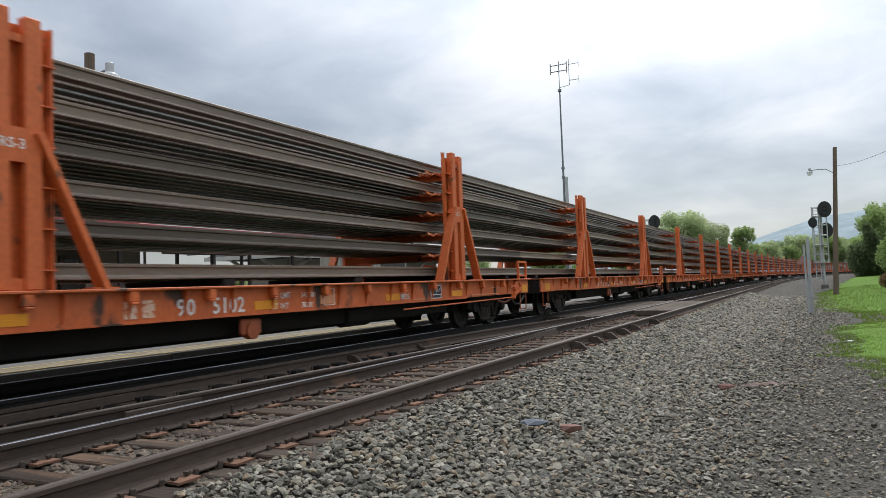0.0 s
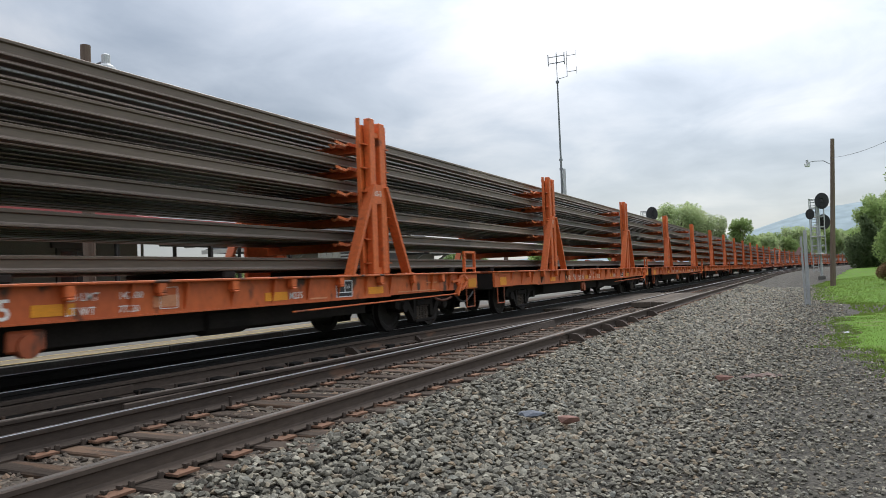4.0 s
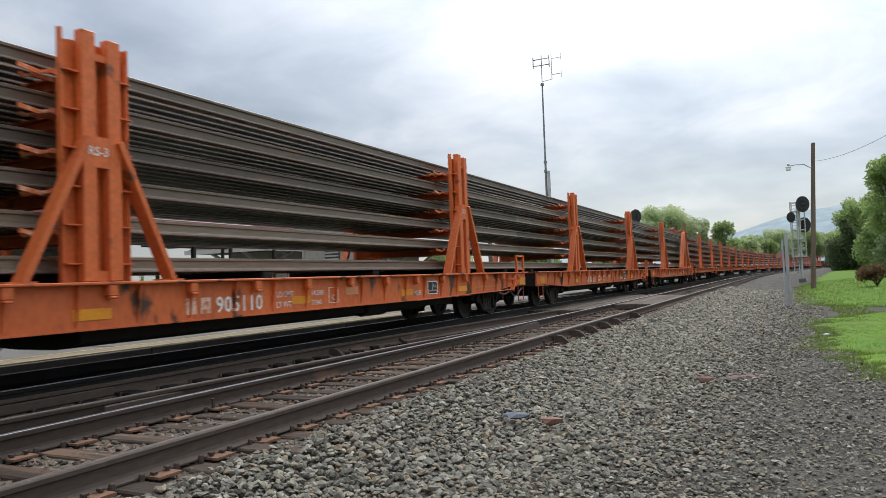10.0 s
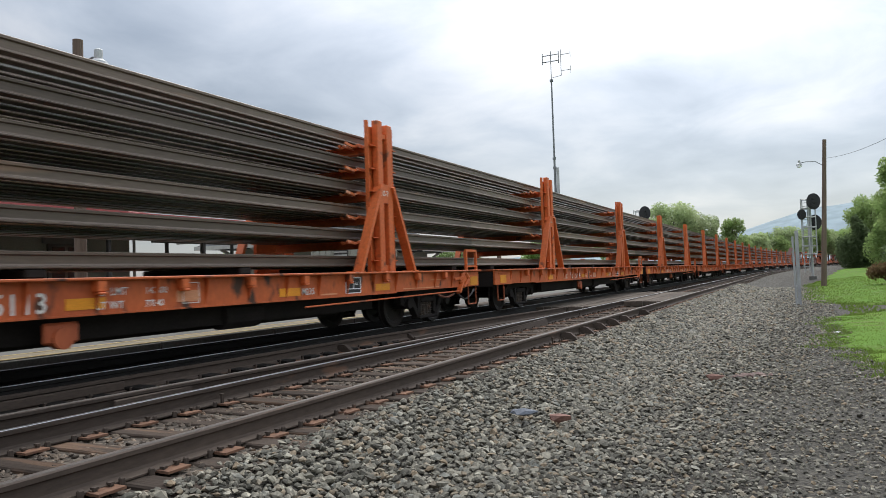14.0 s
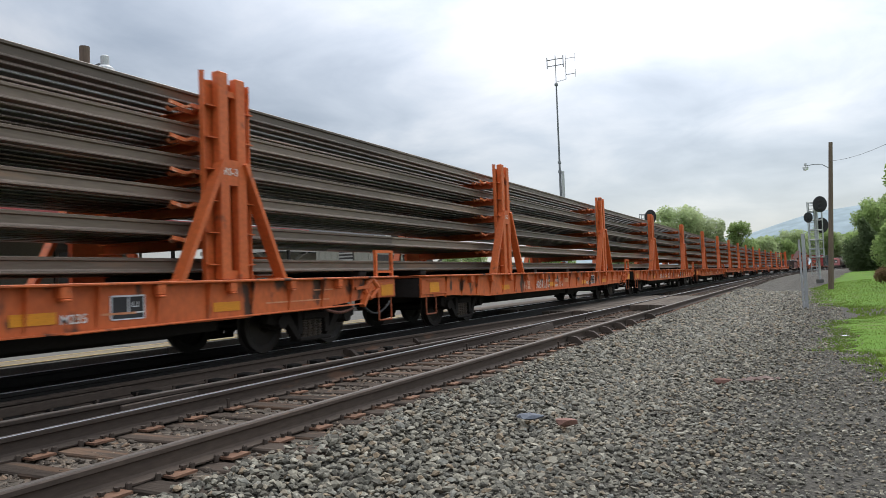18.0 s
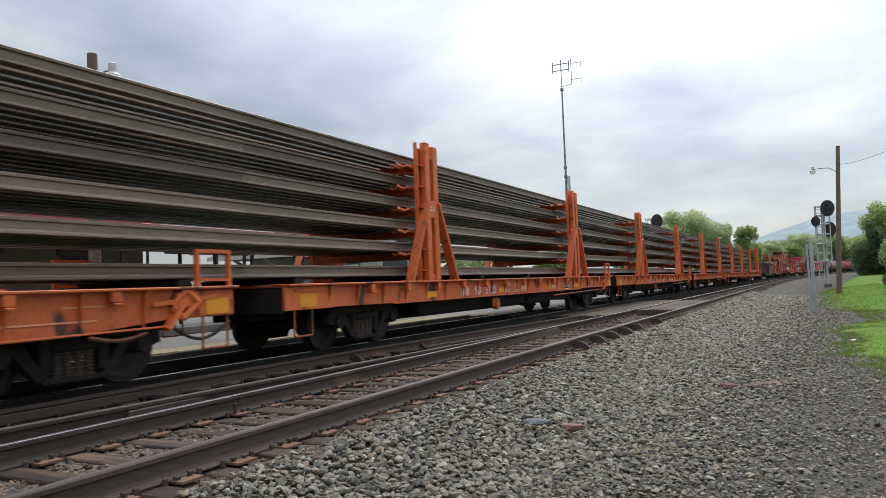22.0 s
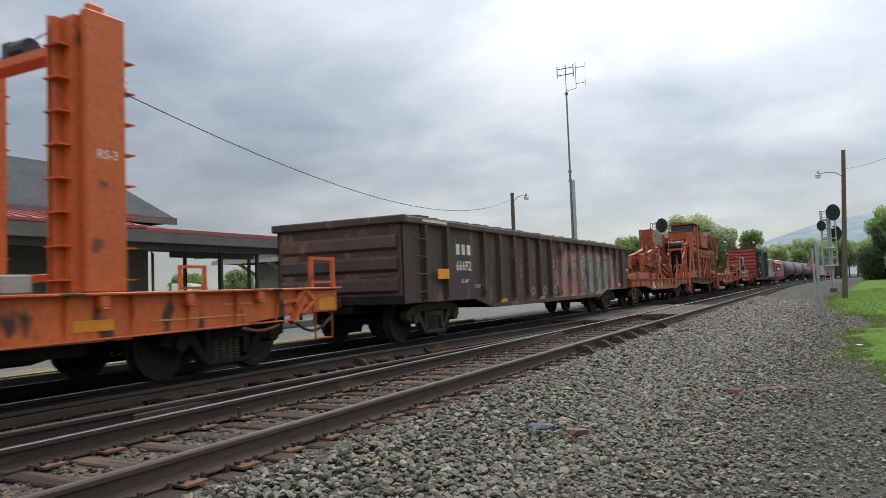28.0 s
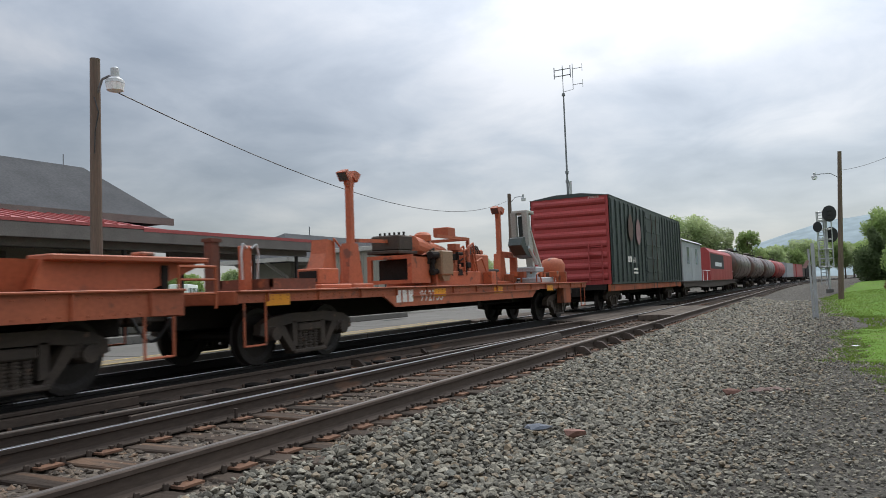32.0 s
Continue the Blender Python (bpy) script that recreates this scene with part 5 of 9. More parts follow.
def frame_car(name, label, mid, half, z0, z1, belly, mat, gear, number, ny, letter_size=0.3, bars=1.1, zl=0.8):
    """A flat work car: sills, deck, ends, running gear and its number."""
    car = thing(name, label, "railway work car", "work cars behind the gondola")
    part("deck", Form().box(-1.40, 1.40, -half, half, z1 - 0.06, z1 - 0.005, 0.01), mat, car)
    plain_sill(car, -half, half, z0, z1, mat, belly, ribs=14)
    part("underframe", Form().box(-0.32, 0.32, -half, half, 0.64, z1 - 0.07, 0.02), M_black, car)
    for y in (-2.07, 0, 2.07):
        part("cross_bearer", Form().box(-1.25, -0.33, y - 0.08, y + 0.08, 0.7, z1 - 0.07), M_black, car)
        part("cross_bearer", Form().box(0.33, 1.25, y - 0.08, y + 0.08, 0.7, z1 - 0.07), M_black, car)
    for e in (-1, 1):
        part("end_beam", Form().box(-1.42, 1.42, *sorted((e * (half - 0.05), e * (half + 0.03))), z0 - 0.02, z1, 0.012), mat, car)
        for s in (-1, 1):
            stirrup(car, s * 1.42, e * (half - 0.35), 0.42, z0 + 0.02, 0.42, mat)
        h = Form().pipe([(0.4 + 0.05 * i, e * (half + 0.1 + 0.06 * i), 0.85 - 0.3 * math.sin(math.pi * i / 6)) for i in range(7)], 0.022, 6)
        part("air_hose", h, M_hose, car)
    running_gear(car, gear, half)
    if number:
        mark_bars(car, ny - bars, zl, 1.443, 3, 0.16, letter_size * 0.75, 0.06)
        part("lettering", letters(number, letter_size, ny, zl, 1.444, 1.08), None, car, "worn white car number")
    rivets(car, -half + 0.2, half - 0.2, z0 + 0.04, 1.44, mat)
    rivets(car, -half + 0.2, half - 0.2, z1 - 0.08, 1.44, mat)
    return car


def ibeam(p, q, w=0.2, h=0.26):
    """An I-section bar from p to q in a plane along the train."""
    p, q = Vector(p), Vector(q)
    n = Vector((0, -(q.z - p.z), q.y - p.y)).normalized() * (h / 2 - 0.012)
    return Form().beam(p + n, q + n, w, 0.024).beam(p - n, q - n, w, 0.024).beam(p, q, 0.022, h - 0.05)


def threader_car():
    """Car with a rail threading frame, a tool chest, and a generator on a stand."""
    mid, half = 474.25, 6.95
    car = frame_car("threader_car", "orange work car with a rail guide frame, jacks and generator", mid, half, 0.88, 1.20, 0.16, M_orange_rig, 5.1, "991734", -1.78, 0.36, 1.15, 0.77)
    Y = lambda s: s - mid
    O = M_orange_rig
    for y in (-6.5, -4.55, 5.4):
        patch(car, y, 1.02, 0.36)
    pl = part("data_plate", Form().box(1.442, 1.446, 2.0, 2.6, 0.84, 1.06), M_sigblack, car, "black data plate")
    # long pipes on a front box, riveted side boxes
    for x in (0.95, 0.45, -0.45, -0.95):
        part("front_pipe", Form().rod((x, -7.3, 1.5), (x, -6.2, 1.53), 0.09, n=12), M_truck, car, "dark steel pipe")
        part("pipe_sleeve", Form().rod((x, -6.22, 1.53), (x, -5.75, 1.54), 0.10, n=12), O, car)
    for s in (-1, 1):
        part("front_box", Form().box(*sorted((s * 0.8, s * 1.38)), -7.35, -5.95, 1.2, 1.40, 0.015), O, car)
        for a, b in ((-5.85, -3.22), (-3.14, -1.87)):
            box = part("side_box", Form().box(*sorted((s * 1.0, s * 1.38)), a, b, 1.2, 1.46, 0.015), O, car)
            part("rib", Form().prism([(a + 0.1, 1.2), (a + 0.3, 1.2), (a + 0.16, 1.45), (a + 0.1, 1.45)], *sorted((s * 1.38, s * 1.44)), 'x'), O, box)
        part("keeper", Form().box(*sorted((s * 1.38, s * 1.48)), -3.24, -3.12, 1.0, 1.42, 0.01), O, car)
        part("keeper", Form().box(*sorted((s * 1.38, s * 1.48)), -1.9, -1.78, 1.0, 1.42, 0.01), O, car)
    # two guide frames, the rear one higher, with ramps down to the deck behind
    for x in (1.26, 0.75):
        for y0, y1, zb0, zb1, zt0, zt1 in ((-4.18, -2.87, 1.67, 1.76, 2.23, 2.38), (-2.8, -0.51, 1.74, 1.91, 2.40, 2.75)):
            part("guide_beam", ibeam((x, y0, zb0 + 0.06), (x, y1, zb1 + 0.06), 0.16, 0.16), O, car)
            part("guide_beam", ibeam((x, y0, zt0 - 0.06), (x, y1, zt1 - 0.06), 0.16, 0.16), O, car)
            part("frame_post", Form().box(x - 0.08, x + 0.08, y0, y0 + 0.14, zb0, zt0, 0.012), O, car)
            part("frame_post", Form().box(x - 0.08, x + 0.08, y1 - (0.4 if y1 > -1 else 0.14), y1, zb1 - (0.5 if y1 > -1 else 0.0), zt1, 0.012), O, car)
        part("raking_beam", ibeam((x, -0.6, 2.69), (x, 2.05, 2.13)), O, car)
        part("raking_beam", ibeam((x, -0.5, 1.83), (x, 2.05, 1.34)), O, car)
        part("frame_post", Form().beam((x, 1.86, 2.16), (x, 1.86, 1.3), 0.16, 0.12), O, car)
        part("end_strut", Form().beam((x, 2.0, 2.18), (x, 2.9, 1.22), 0.12, 0.10), O, car)
        part("support_leg", Form().beam((x, -3.8, 1.2), (x, -3.3, 1.73), 0.12, 0.12), O, car)
        part("support_leg", Form().beam((x, -0.3, 1.2), (x, -0.65, 1.86), 0.16, 0.2), O, car)
        for y, w, z0c, z1c in ((-3.57, 0.45, 1.80, 2.14), (-1.77, 0.56, 1.95, 2.37)):
            g = Form().box(x - 0.02, x + 0.17, y - w, y + w, z0c, z0c + 0.05, 0.01).box(x - 0.02, x + 0.17, y - w, y + w, z1c - 0.05, z1c, 0.01).box(x - 0.02, x + 0.17, y - w, y - w + 0.06, z0c, z1c, 0.01).box(x - 0.02, x + 0.17, y - 0.02, y + w, z0c + 0.03, z1c - 0.03, 0.01)
            box = part("clamp_box", g, O, car)
            # solid black block gives the clamp opening its shade
            part("clamp_core", Form().box(x - 0.03, x + 0.1, y - w + 0.07, y, z0c + 0.06, z1c - 0.06, 0.02), M_black, box, "black block painted as the clamp's shaded opening")
            part("clamp_face", Form().box(x + 0.16, x + 0.19, y + 0.05, y + w - 0.08, z0c + 0.08, z1c - 0.08, 0.01), M_rust, box)
    for y, z in ((-3.38, 2.29), (-1.63, 2.60)):
        j = part("jack", Form().box(1.14, 1.38, y - 0.11, y + 0.11, z, z + 0.08, 0.01).rod((1.26, y, z + 0.06), (1.26, y, z + 0.32), 0.085, n=12).rod((1.26, y, z + 0.32), (1.26, y, z + 0.40), 0.045, n=8), O, car)
        for k in range(2):
            part("hose", Form().pipe([(1.26, y - 0.09 - 0.05 * i, z + 0.18 + 0.07 * k + 0.15 * math.sin(i * 0.45) - 0.02 * i) for i in range(9)], 0.016, 6), M_hose, j, "black hydraulic hose")
    clutter(car, 0.2, 1.2, -4.4, 0.2, 1.2, 1.6, 44, 11, M_rust)
    clutter(car, 0.2, 0.9, 0.4, 2.4, 1.2, 1.45, 14, 12, M_orange_dirty)
    # generator stand with black tank, steps and railing at the rear end
    for i in range(4):
        part("step_tread", Form().box(0.95, 1.34, Y(480.05 + i * 0.2), Y(480.27 + i * 0.2), 1.36 + i * 0.2, 1.385 + i * 0.2), O, car)
    for x in (0.94, 1.36):
        part("step_stringer", Form().beam((x, Y(479.95), 1.22), (x, Y(480.85), 2.08), 0.025, 0.10), O, car)
    for y0, y1, top in ((478.3, 479.15, 1.92), (480.3, 481.1, 2.06)):
        rl = Form()
        for y in (y0, y1):
            rl.beam((1.38, Y(y), 1.2), (1.38, Y(y), top), 0.07, 0.07)
        rl.beam((1.38, Y(y0), top), (1.38, Y(y1), top), 0.07, 0.07).beam((1.38, Y(y1), 1.55), (1.38, Y(y1) + 0.02, top), 0.09, 0.09)
        part("railing", rl, O, car)
    part("brace_rod", Form().rod((1.3, Y(480.5), 2.0), (1.1, Y(481.4), 2.95), 0.02, n=6), O, car)
    part("hose_coil", Form().lathe([(0.11, 1.445), (0.13, 1.46), (0.13, 1.48), (0.11, 1.49)], (0, Y(481.05), 1.0), axis='x', n=16), O, car)
    part("end_box", Form().box(1.2, 1.48, Y(481.0), Y(481.25), 0.82, 1.2, 0.01), O, car)
    part("corner_steps", Form().box(1.16, 1.46, Y(481.26), Y(481.80), 0.42, 1.16, 0.01).box(1.46, 1.56, Y(481.26), Y(481.80), 0.42, 0.46).box(1.46, 1.56, Y(481.26), Y(481.80), 0.74, 0.78), O, car)
    join_train(car, mid, 5.1)
    # loose things that ride on it
    chest = thing("tool_chest", "tan steel tool chest with a yellow badge", "tool chest")
    part("body", Form().box(0.32, 0.95, Y(477.5), Y(478.75), 1.22, 1.78, 0.02), M_chest, chest)
    part("lid", Form().box(0.29, 0.98, Y(477.46), Y(478.79), 1.785, 1.95, 0.03), M_chest, chest)
    part("badge", Form().box(0.952, 0.956, Y(478.18), Y(478.58), 1.55, 1.61), M_yellow, chest, "yellow maker's badge")
    part("badge", Form().box(0.952, 0.956, Y(478.2), Y(478.56), 1.615, 1.68), M_letter, chest, "pale lettering bar")
    part("latch", Form().box(0.982, 1.0, Y(478.05), Y(478.12), 1.75, 1.85, 0.005), M_galv, chest)
    join_train(chest, mid, 5.1)
    gen = thing("generator", "tan and orange generator housing on a raised orange stand", "generator")
    a, b, g0, g1, z0, z1 = Y(482.06), Y(484.05), -1.42, -0.62, 2.95, 4.18
    for x in (g1 - 0.06, g0 + 0.06):
        for y in (482.3, 483.75):
            part("stand_leg", Form().beam((x, Y(y), 1.21), (x, Y(y), 2.92), 0.14, 0.16), O, gen)
        part("stand_rail", Form().box(x - 0.08, x + 0.08, a - 0.1, b, 2.80, 2.93, 0.012), O, gen)
        part("stand_brace", Form().beam((x + 0.09, a - 0.02, 3.5), (x + 0.09, Y(483.1), 2.4), 0.05, 0.12), O, gen)
    part("fuel_tank", Form().prism([(a, 2.79), (Y(482.5), 2.4), (Y(482.55), 1.28), (Y(483.6), 1.28), (Y(483.6), 2.79)], g0 + 0.16, g1 - 0.16, 'x'), M_black, gen, "black fuel tank under the generator")
    part("housing", Form().prism([(a + 0.06, z0), (b, z0), (b, z1 - 0.03), (a + 0.06, z1)], g0, g1, 'x'), M_tan, gen)
    rad = part("radiator_frame", Form().box(g0, g1, a - 0.03, a + 0.06, z0 - 0.02, z0 + 0.05, 0.008).box(g0, g1, a - 0.03, a + 0.06, z1 - 0.05, z1 + 0.015, 0.008).box(g0, g0 + 0.05, a - 0.03, a + 0.06, z0, z1, 0.008).box(g1 - 0.09, g1 + 0.012, a - 0.03, a + 0.06, z0, z1, 0.008), O, gen, "orange radiator surround")
    part("grille", Form().box(g0 + 0.05, g1 - 0.09, a, a + 0.03, z0 + 0.05, z1 - 0.05), M_orange_dirty, rad)
    for i in range(16):
        part("slat", Form().box(g0 + 0.05, g1 - 0.09, a - 0.012, a, z0 + 0.07 + i * 0.056, z0 + 0.085 + i * 0.056), M_orange_dirty, rad)
    part("guard_rod", Form().rod((g0 + 0.12, a - 0.02, z0 + 0.06), (g0 + 0.12, a - 0.02, z1 - 0.08), 0.012, n=6), M_trim, rad)
    part("guard_rod", Form().rod((g0 + 0.17, a - 0.02, z0 + 0.06), (g0 + 0.17, a - 0.02, z1 - 0.08), 0.012, n=6), M_trim, rad)
    part("panel_seam", Form().box(g1 + 0.001, g1 + 0.004, a + 0.62, a + 0.635, z0 + 0.3, z1 - 0.08).box(g1 + 0.001, g1 + 0.004, a + 0.62, b - 0.12, z0 + 0.3, z0 + 0.315).box(g1 + 0.001, g1 + 0.004, a + 0.62, b - 0.12, z1 - 0.34, z1 - 0.33), M_truck, gen)
    part("badge", Form().box(g1 + 0.001, g1 + 0.005, a + 0.72, a + 0.94, z1 - 0.40, z1 - 0.28), M_sigblack, gen, "black maker's mark")
    part("louvre", Form().box(g1 + 0.001, g1 + 0.006, a + 0.66, a + 1.42, z1 - 0.19, z1 - 0.15), M_sigblack, gen)
    part("exhaust", Form().pipe([(-0.95, a + 1.1, z1 - 0.05), (-0.95, a + 1.1, z1 + 0.09), (-0.95, a + 1.04, z1 + 0.16)], 0.035, 8), M_truck, gen)
    part("vent_patch", Form().box(g1 + 0.001, g1 + 0.005, b - 0.22, b - 0.12, z0 + 0.62, z0 + 0.74), M_white, gen)
    join_train(gen, mid, 5.1)


threader_car()


def rail_machine():
    """The big rail pulling machine: winch, screened tower, cab, control housing, diesel engine."""
    mid, half = 487.95, 5.95
    O = M_orange_rig
    car = frame_car("rail_pulling_machine", "rusty orange rail pulling machine with cab, winch and diesel engine", mid, half, 0.90, 1.20, 0.10, M_rust, 4.1, "991735", -1.91, 0.30, 0.85, 0.85)
    Y = lambda s: s - mid
    # winch portal at the front
    for x in (1.05, 0.15):
        part("portal_post", Form().box(x - 0.06, x + 0.06, Y(482.7), Y(482.86), 1.2, 2.9, 0.01), O, car)
        part("portal_rake", Form().beam((x, Y(482.9), 2.2), (x, Y(483.85), 3.6), 0.1, 0.12), O, car)
        part("portal_stay", Form().beam((x, Y(481.7), 2.3), (x, Y(482.75), 2.85), 0.07, 0.08), O, car)
    part("portal_head", Form().box(0.05, 1.12, Y(482.66), Y(482.9), 2.86, 2.98, 0.01), O, car)
    part("front_box", Form().box(0.6, 1.36, Y(481.6), Y(483.5), 1.2, 1.52, 0.02), O, car)
    # added black sheet: the portal's inner shade as a colour
    part("front_plate", Form().box(0.2, 1.0, Y(483.0), Y(483.05), 1.3, 2.8), M_black, car, "black plate put in for the cavity's shade")
    drum = part("winch_drum", Form().lathe([(0.26, -0.42), (0.26, -0.37), (0.16, -0.35), (0.16, 0.35), (0.26, 0.37), (0.26, 0.42)], (0.5, Y(483.1), 3.2), axis='x', n=18), O, car, "orange winch drum")
    part("rope", Form().lathe([(0.19, -0.34), (0.22, -0.32), (0.22, 0.32), (0.19, 0.34)], (0.5, Y(483.1), 3.2), axis='x', n=18), M_hose, drum, "black wound rope")
    part("winch_motor", Form().rod((0.9, Y(483.1), 3.2), (1.15, Y(483.1), 3.2), 0.12, n=10).box(0.9, 1.1, Y(482.9), Y(483.4), 2.98, 3.1, 0.02), O, car)
    for i, (dx, y) in enumerate(((1.24, 482.95), (1.28, 483.25))):
        pts = [(dx, Y(y) + 0.12 * math.sin(k * 0.8 + i), 3.05 - k * 0.2) for k in range(8)]
        part("hose", Form().pipe(pts, 0.026, 6), M_hose, car, "black hydraulic hose")
    # tower: four columns, header box, screen
    for s in (-1, 1):
        for y, w, top in ((483.75, 0.17, 3.94), (486.05, 0.28, 4.18)):
            part("tower_column", Form().box(*sorted((s * 1.08, s * 1.36)), Y(y) - w, Y(y) + w, 1.2, top, 0.02), O, car)
        part("header", Form().box(*sorted((s * 1.05, s * 1.30)), Y(484.1), Y(485.95), 3.18, 3.80, 0.02).box(*sorted((s * 1.12, s * 1.32)), Y(484.1), Y(485.95), 2.82, 2.98, 0.01), O, car)
        sc = part("screen_frame", Form().box(*sorted((s * 1.2, s * 1.26)), Y(484.1), Y(485.95), 1.22, 1.66, 0.01).box(*sorted((s * 1.2, s * 1.28)), Y(484.1), Y(485.95), 2.76, 2.82).box(*sorted((s * 1.2, s * 1.28)), Y(484.1), Y(485.95), 2.26, 2.30).box(*sorted((s * 1.2, s * 1.28)), Y(484.1), Y(485.95), 1.66, 1.70), O, car)
        mesh = Form()
        for i in range(26):
            y = Y(484.12) + i * 0.07
            mesh.box(*sorted((s * 1.232, s * 1.24)), y, y + 0.018, 1.7, 2.76)
        for i in range(15):
            z = 1.72 + i * 0.07
            mesh.box(*sorted((s * 1.224, s * 1.231)), Y(484.12), Y(485.93), z, z + 0.015)
        tagged(part("screen_mesh", mesh, M_rust, sc, "dark rusty wire mesh"), kind="stuff")
        part("pin", Form().rod((s * 1.3, Y(484.35), 3.42), (s * 1.45, Y(484.35), 3.42), 0.06, n=10), O, car)
        part("pin", Form().rod((s * 1.26, Y(485.05), 1.45), (s * 1.36, Y(485.05), 1.45), 0.06, n=10), O, car)
        # lower frame to the rear
        part("raking_plate", Form().prism([(Y(486.4), 2.72), (Y(486.65), 2.72), (Y(487.3), 1.2), (Y(486.95), 1.2)], s * 1.22, s * 1.30, 'x'), O, car)
        for y, w in ((488.55, 0.1), (490.25, 0.08), (491.7, 0.08), (493.3, 0.08)):
            part("frame_post", Form().box(*sorted((s * 1.12, s * 1.28)), Y(y) - w, Y(y) + w, 1.2, 2.55, 0.012), O, car)
        part("diagonal", Form().beam((s * 1.26, Y(488.65), 1.25), (s * 1.26, Y(490.2), 2.45), 0.06, 0.14), O, car)
        part("diagonal", Form().beam((s * 1.2, Y(491.8), 1.3), (s * 1.2, Y(493.1), 2.4), 0.05, 0.10), O, car)
        part("long_beam", Form().box(*sorted((s * 1.1, s * 1.30)), Y(486.5), Y(491.9), 2.50, 2.72, 0.012).box(*sorted((s * 1.05, s * 1.34)), Y(486.4), Y(494.2), 2.86, 3.02, 0.012), O, car)
        for k in range(3):
            part("pipe_run", Form().rod((s * 1.36, Y(486.5), 2.76 + k * 0.045), (s * 1.36, Y(491.4), 2.74 + k * 0.045), 0.014, n=6), O, car)
    # added black sheet darkens the space behind the screen
    part("tower_back", Form().box(-1.1, 1.1, Y(483.9), Y(484.0), 1.2, 3.4), M_black, car, "black plate added for the shade behind the screen")
    part("gear_case", Form().rod((1.0, Y(484.8), 2.6), (1.15, Y(484.8), 2.6), 0.36, n=20).rod((1.0, Y(485.5), 2.55), (1.15, Y(485.5), 2.55), 0.32, n=20).box(0.3, 1.05, Y(484.3), Y(485.9), 1.3, 2.4, 0.03), O, car, "round gear cases behind the screen")
    part("top_box", Form().box(-0.25, 1.08, Y(484.1), Y(484.25), 3.56, 4.06, 0.02), O, car)
    part("top_box_lid", Form().box(-0.28, 1.12, Y(484.06), Y(484.8), 4.06, 4.09), O, car)
    part("machinery", Form().box(-0.8, 0.9, Y(487.3), Y(488.3), 1.2, 2.6, 0.05).box(-0.7, 0.8, Y(488.9), Y(490.1), 1.2, 2.1, 0.05).rod((0.2, Y(490.6), 1.6), (0.2, Y(492.2), 1.6), 0.32, n=14).box(-1.0, 1.0, Y(491.4), Y(493.6), 2.55, 2.86, 0.02), M_black, car, "black machinery inside the frame")
    part("air_tank", Form().lathe([(0.05, -0.42), (0.17, -0.36), (0.2, -0.3), (0.2, 0.3), (0.17, 0.36), (0.05, 0.42)], (1.25, Y(492.65), 1.46), axis='y', n=14), O, car, smooth=True)
    clutter(car, 0.4, 1.0, Y(491.4), Y(494.0), 3.05, 3.9, 30, 8, O)
    clutter(car, 0.5, 1.15, Y(491.4), Y(494.0), 3.05, 3.9, 30, 18, M_black)
    clutter(car, 0.72, 1.15, Y(486.8), Y(493.4), 1.2, 2.2, 50, 9, M_rust)
    clutter(car, 0.4, 1.25, Y(482.2), Y(483.8), 1.65, 2.6, 24, 10, O)
    # dark guard screen under the engine deck, black works behind the frame
    for s in (1, -1):
        sc = part("guard_screen", Form().box(*sorted((s * 1.30, s * 1.32)), Y(491.8), Y(494.0), 2.12, 2.86), M_rust, car, "dark rusted expanded-metal guard")
        for i in range(7):
            part("bar", Form().box(*sorted((s * 1.32, s * 1.335)), Y(493.75), Y(494.0), 2.18 + i * 0.06, 2.2 + i * 0.06), M_galv, sc)
        part("guard_edge", Form().box(*sorted((s * 1.30, s * 1.36)), Y(491.8), Y(494.02), 2.08, 2.12, 0.008), M_rust, sc)
    part("machinery", Form().box(0.0, 0.7, Y(486.7), Y(491.4), 1.22, 2.3, 0.06), M_black, car, "black machinery inside the frame")
    part("inner_frame", Form().box(0.75, 0.83, Y(489.0), Y(489.25), 1.2, 2.5, 0.01), M_rust, car)
    part("inner_frame", Form().box(0.75, 0.83, Y(487.6), Y(487.85), 1.2, 2.5, 0.01), M_rust, car)
    # cab and housing
    for (x0, x1, y0, y1) in ((-1.1, -1.02, 486.5, 488.7), (1.02, 1.1, 486.5, 488.7), (-1.1, 1.1, 486.45, 486.53), (-1.1, 1.1, 488.65, 488.73)):
        part("cab_wall", Form().box(x0, x1, Y(y0), Y(y1), 3.02, 4.12, 0.01), O, car)
    for x in (-1.06, 1.06):
        for y in (486.52, 487.6, 488.66):
            part("cab_pillar", Form().box(x - 0.05, x + 0.05, Y(y) - 0.05, Y(y) + 0.05, 4.1, 4.62, 0.008), M_orange_dirty, car)
        part("cab_window", Form().box(x - 0.008, x + 0.008, Y(486.6), Y(487.55), 4.14, 4.6), M_glassdark, car, "dark cab window")
        part("cab_window", Form().box(x - 0.008, x + 0.008, Y(487.65), Y(488.6), 4.14, 4.6), M_glassdark, car, "dark cab window")
    part("cab_window", Form().box(-1.0, 1.0, Y(486.5), Y(486.515), 4.14, 4.6), M_glassdark, car, "dark cab window")
    part("cab_roof", Form().prism([(-1.25, 4.62), (1.25, 4.62), (1.22, 4.68), (0, 4.82), (-1.22, 4.68)], Y(486.0), Y(488.55)), M_orange_dirty, car, "rusty brown sheet cab roof")
    part("mirror_frame", Form().pipe([(1.1, Y(488.75), 4.45), (1.1, Y(489.2), 4.45), (1.1, Y(489.2), 4.1), (1.1, Y(488.75), 4.05)], 0.018, 6), O, car)
    body = part("control_housing", Form().box(1.0, 1.42, Y(487.0), Y(489.75), 3.16, 4.08, 0.02), O, car, "orange control housing")
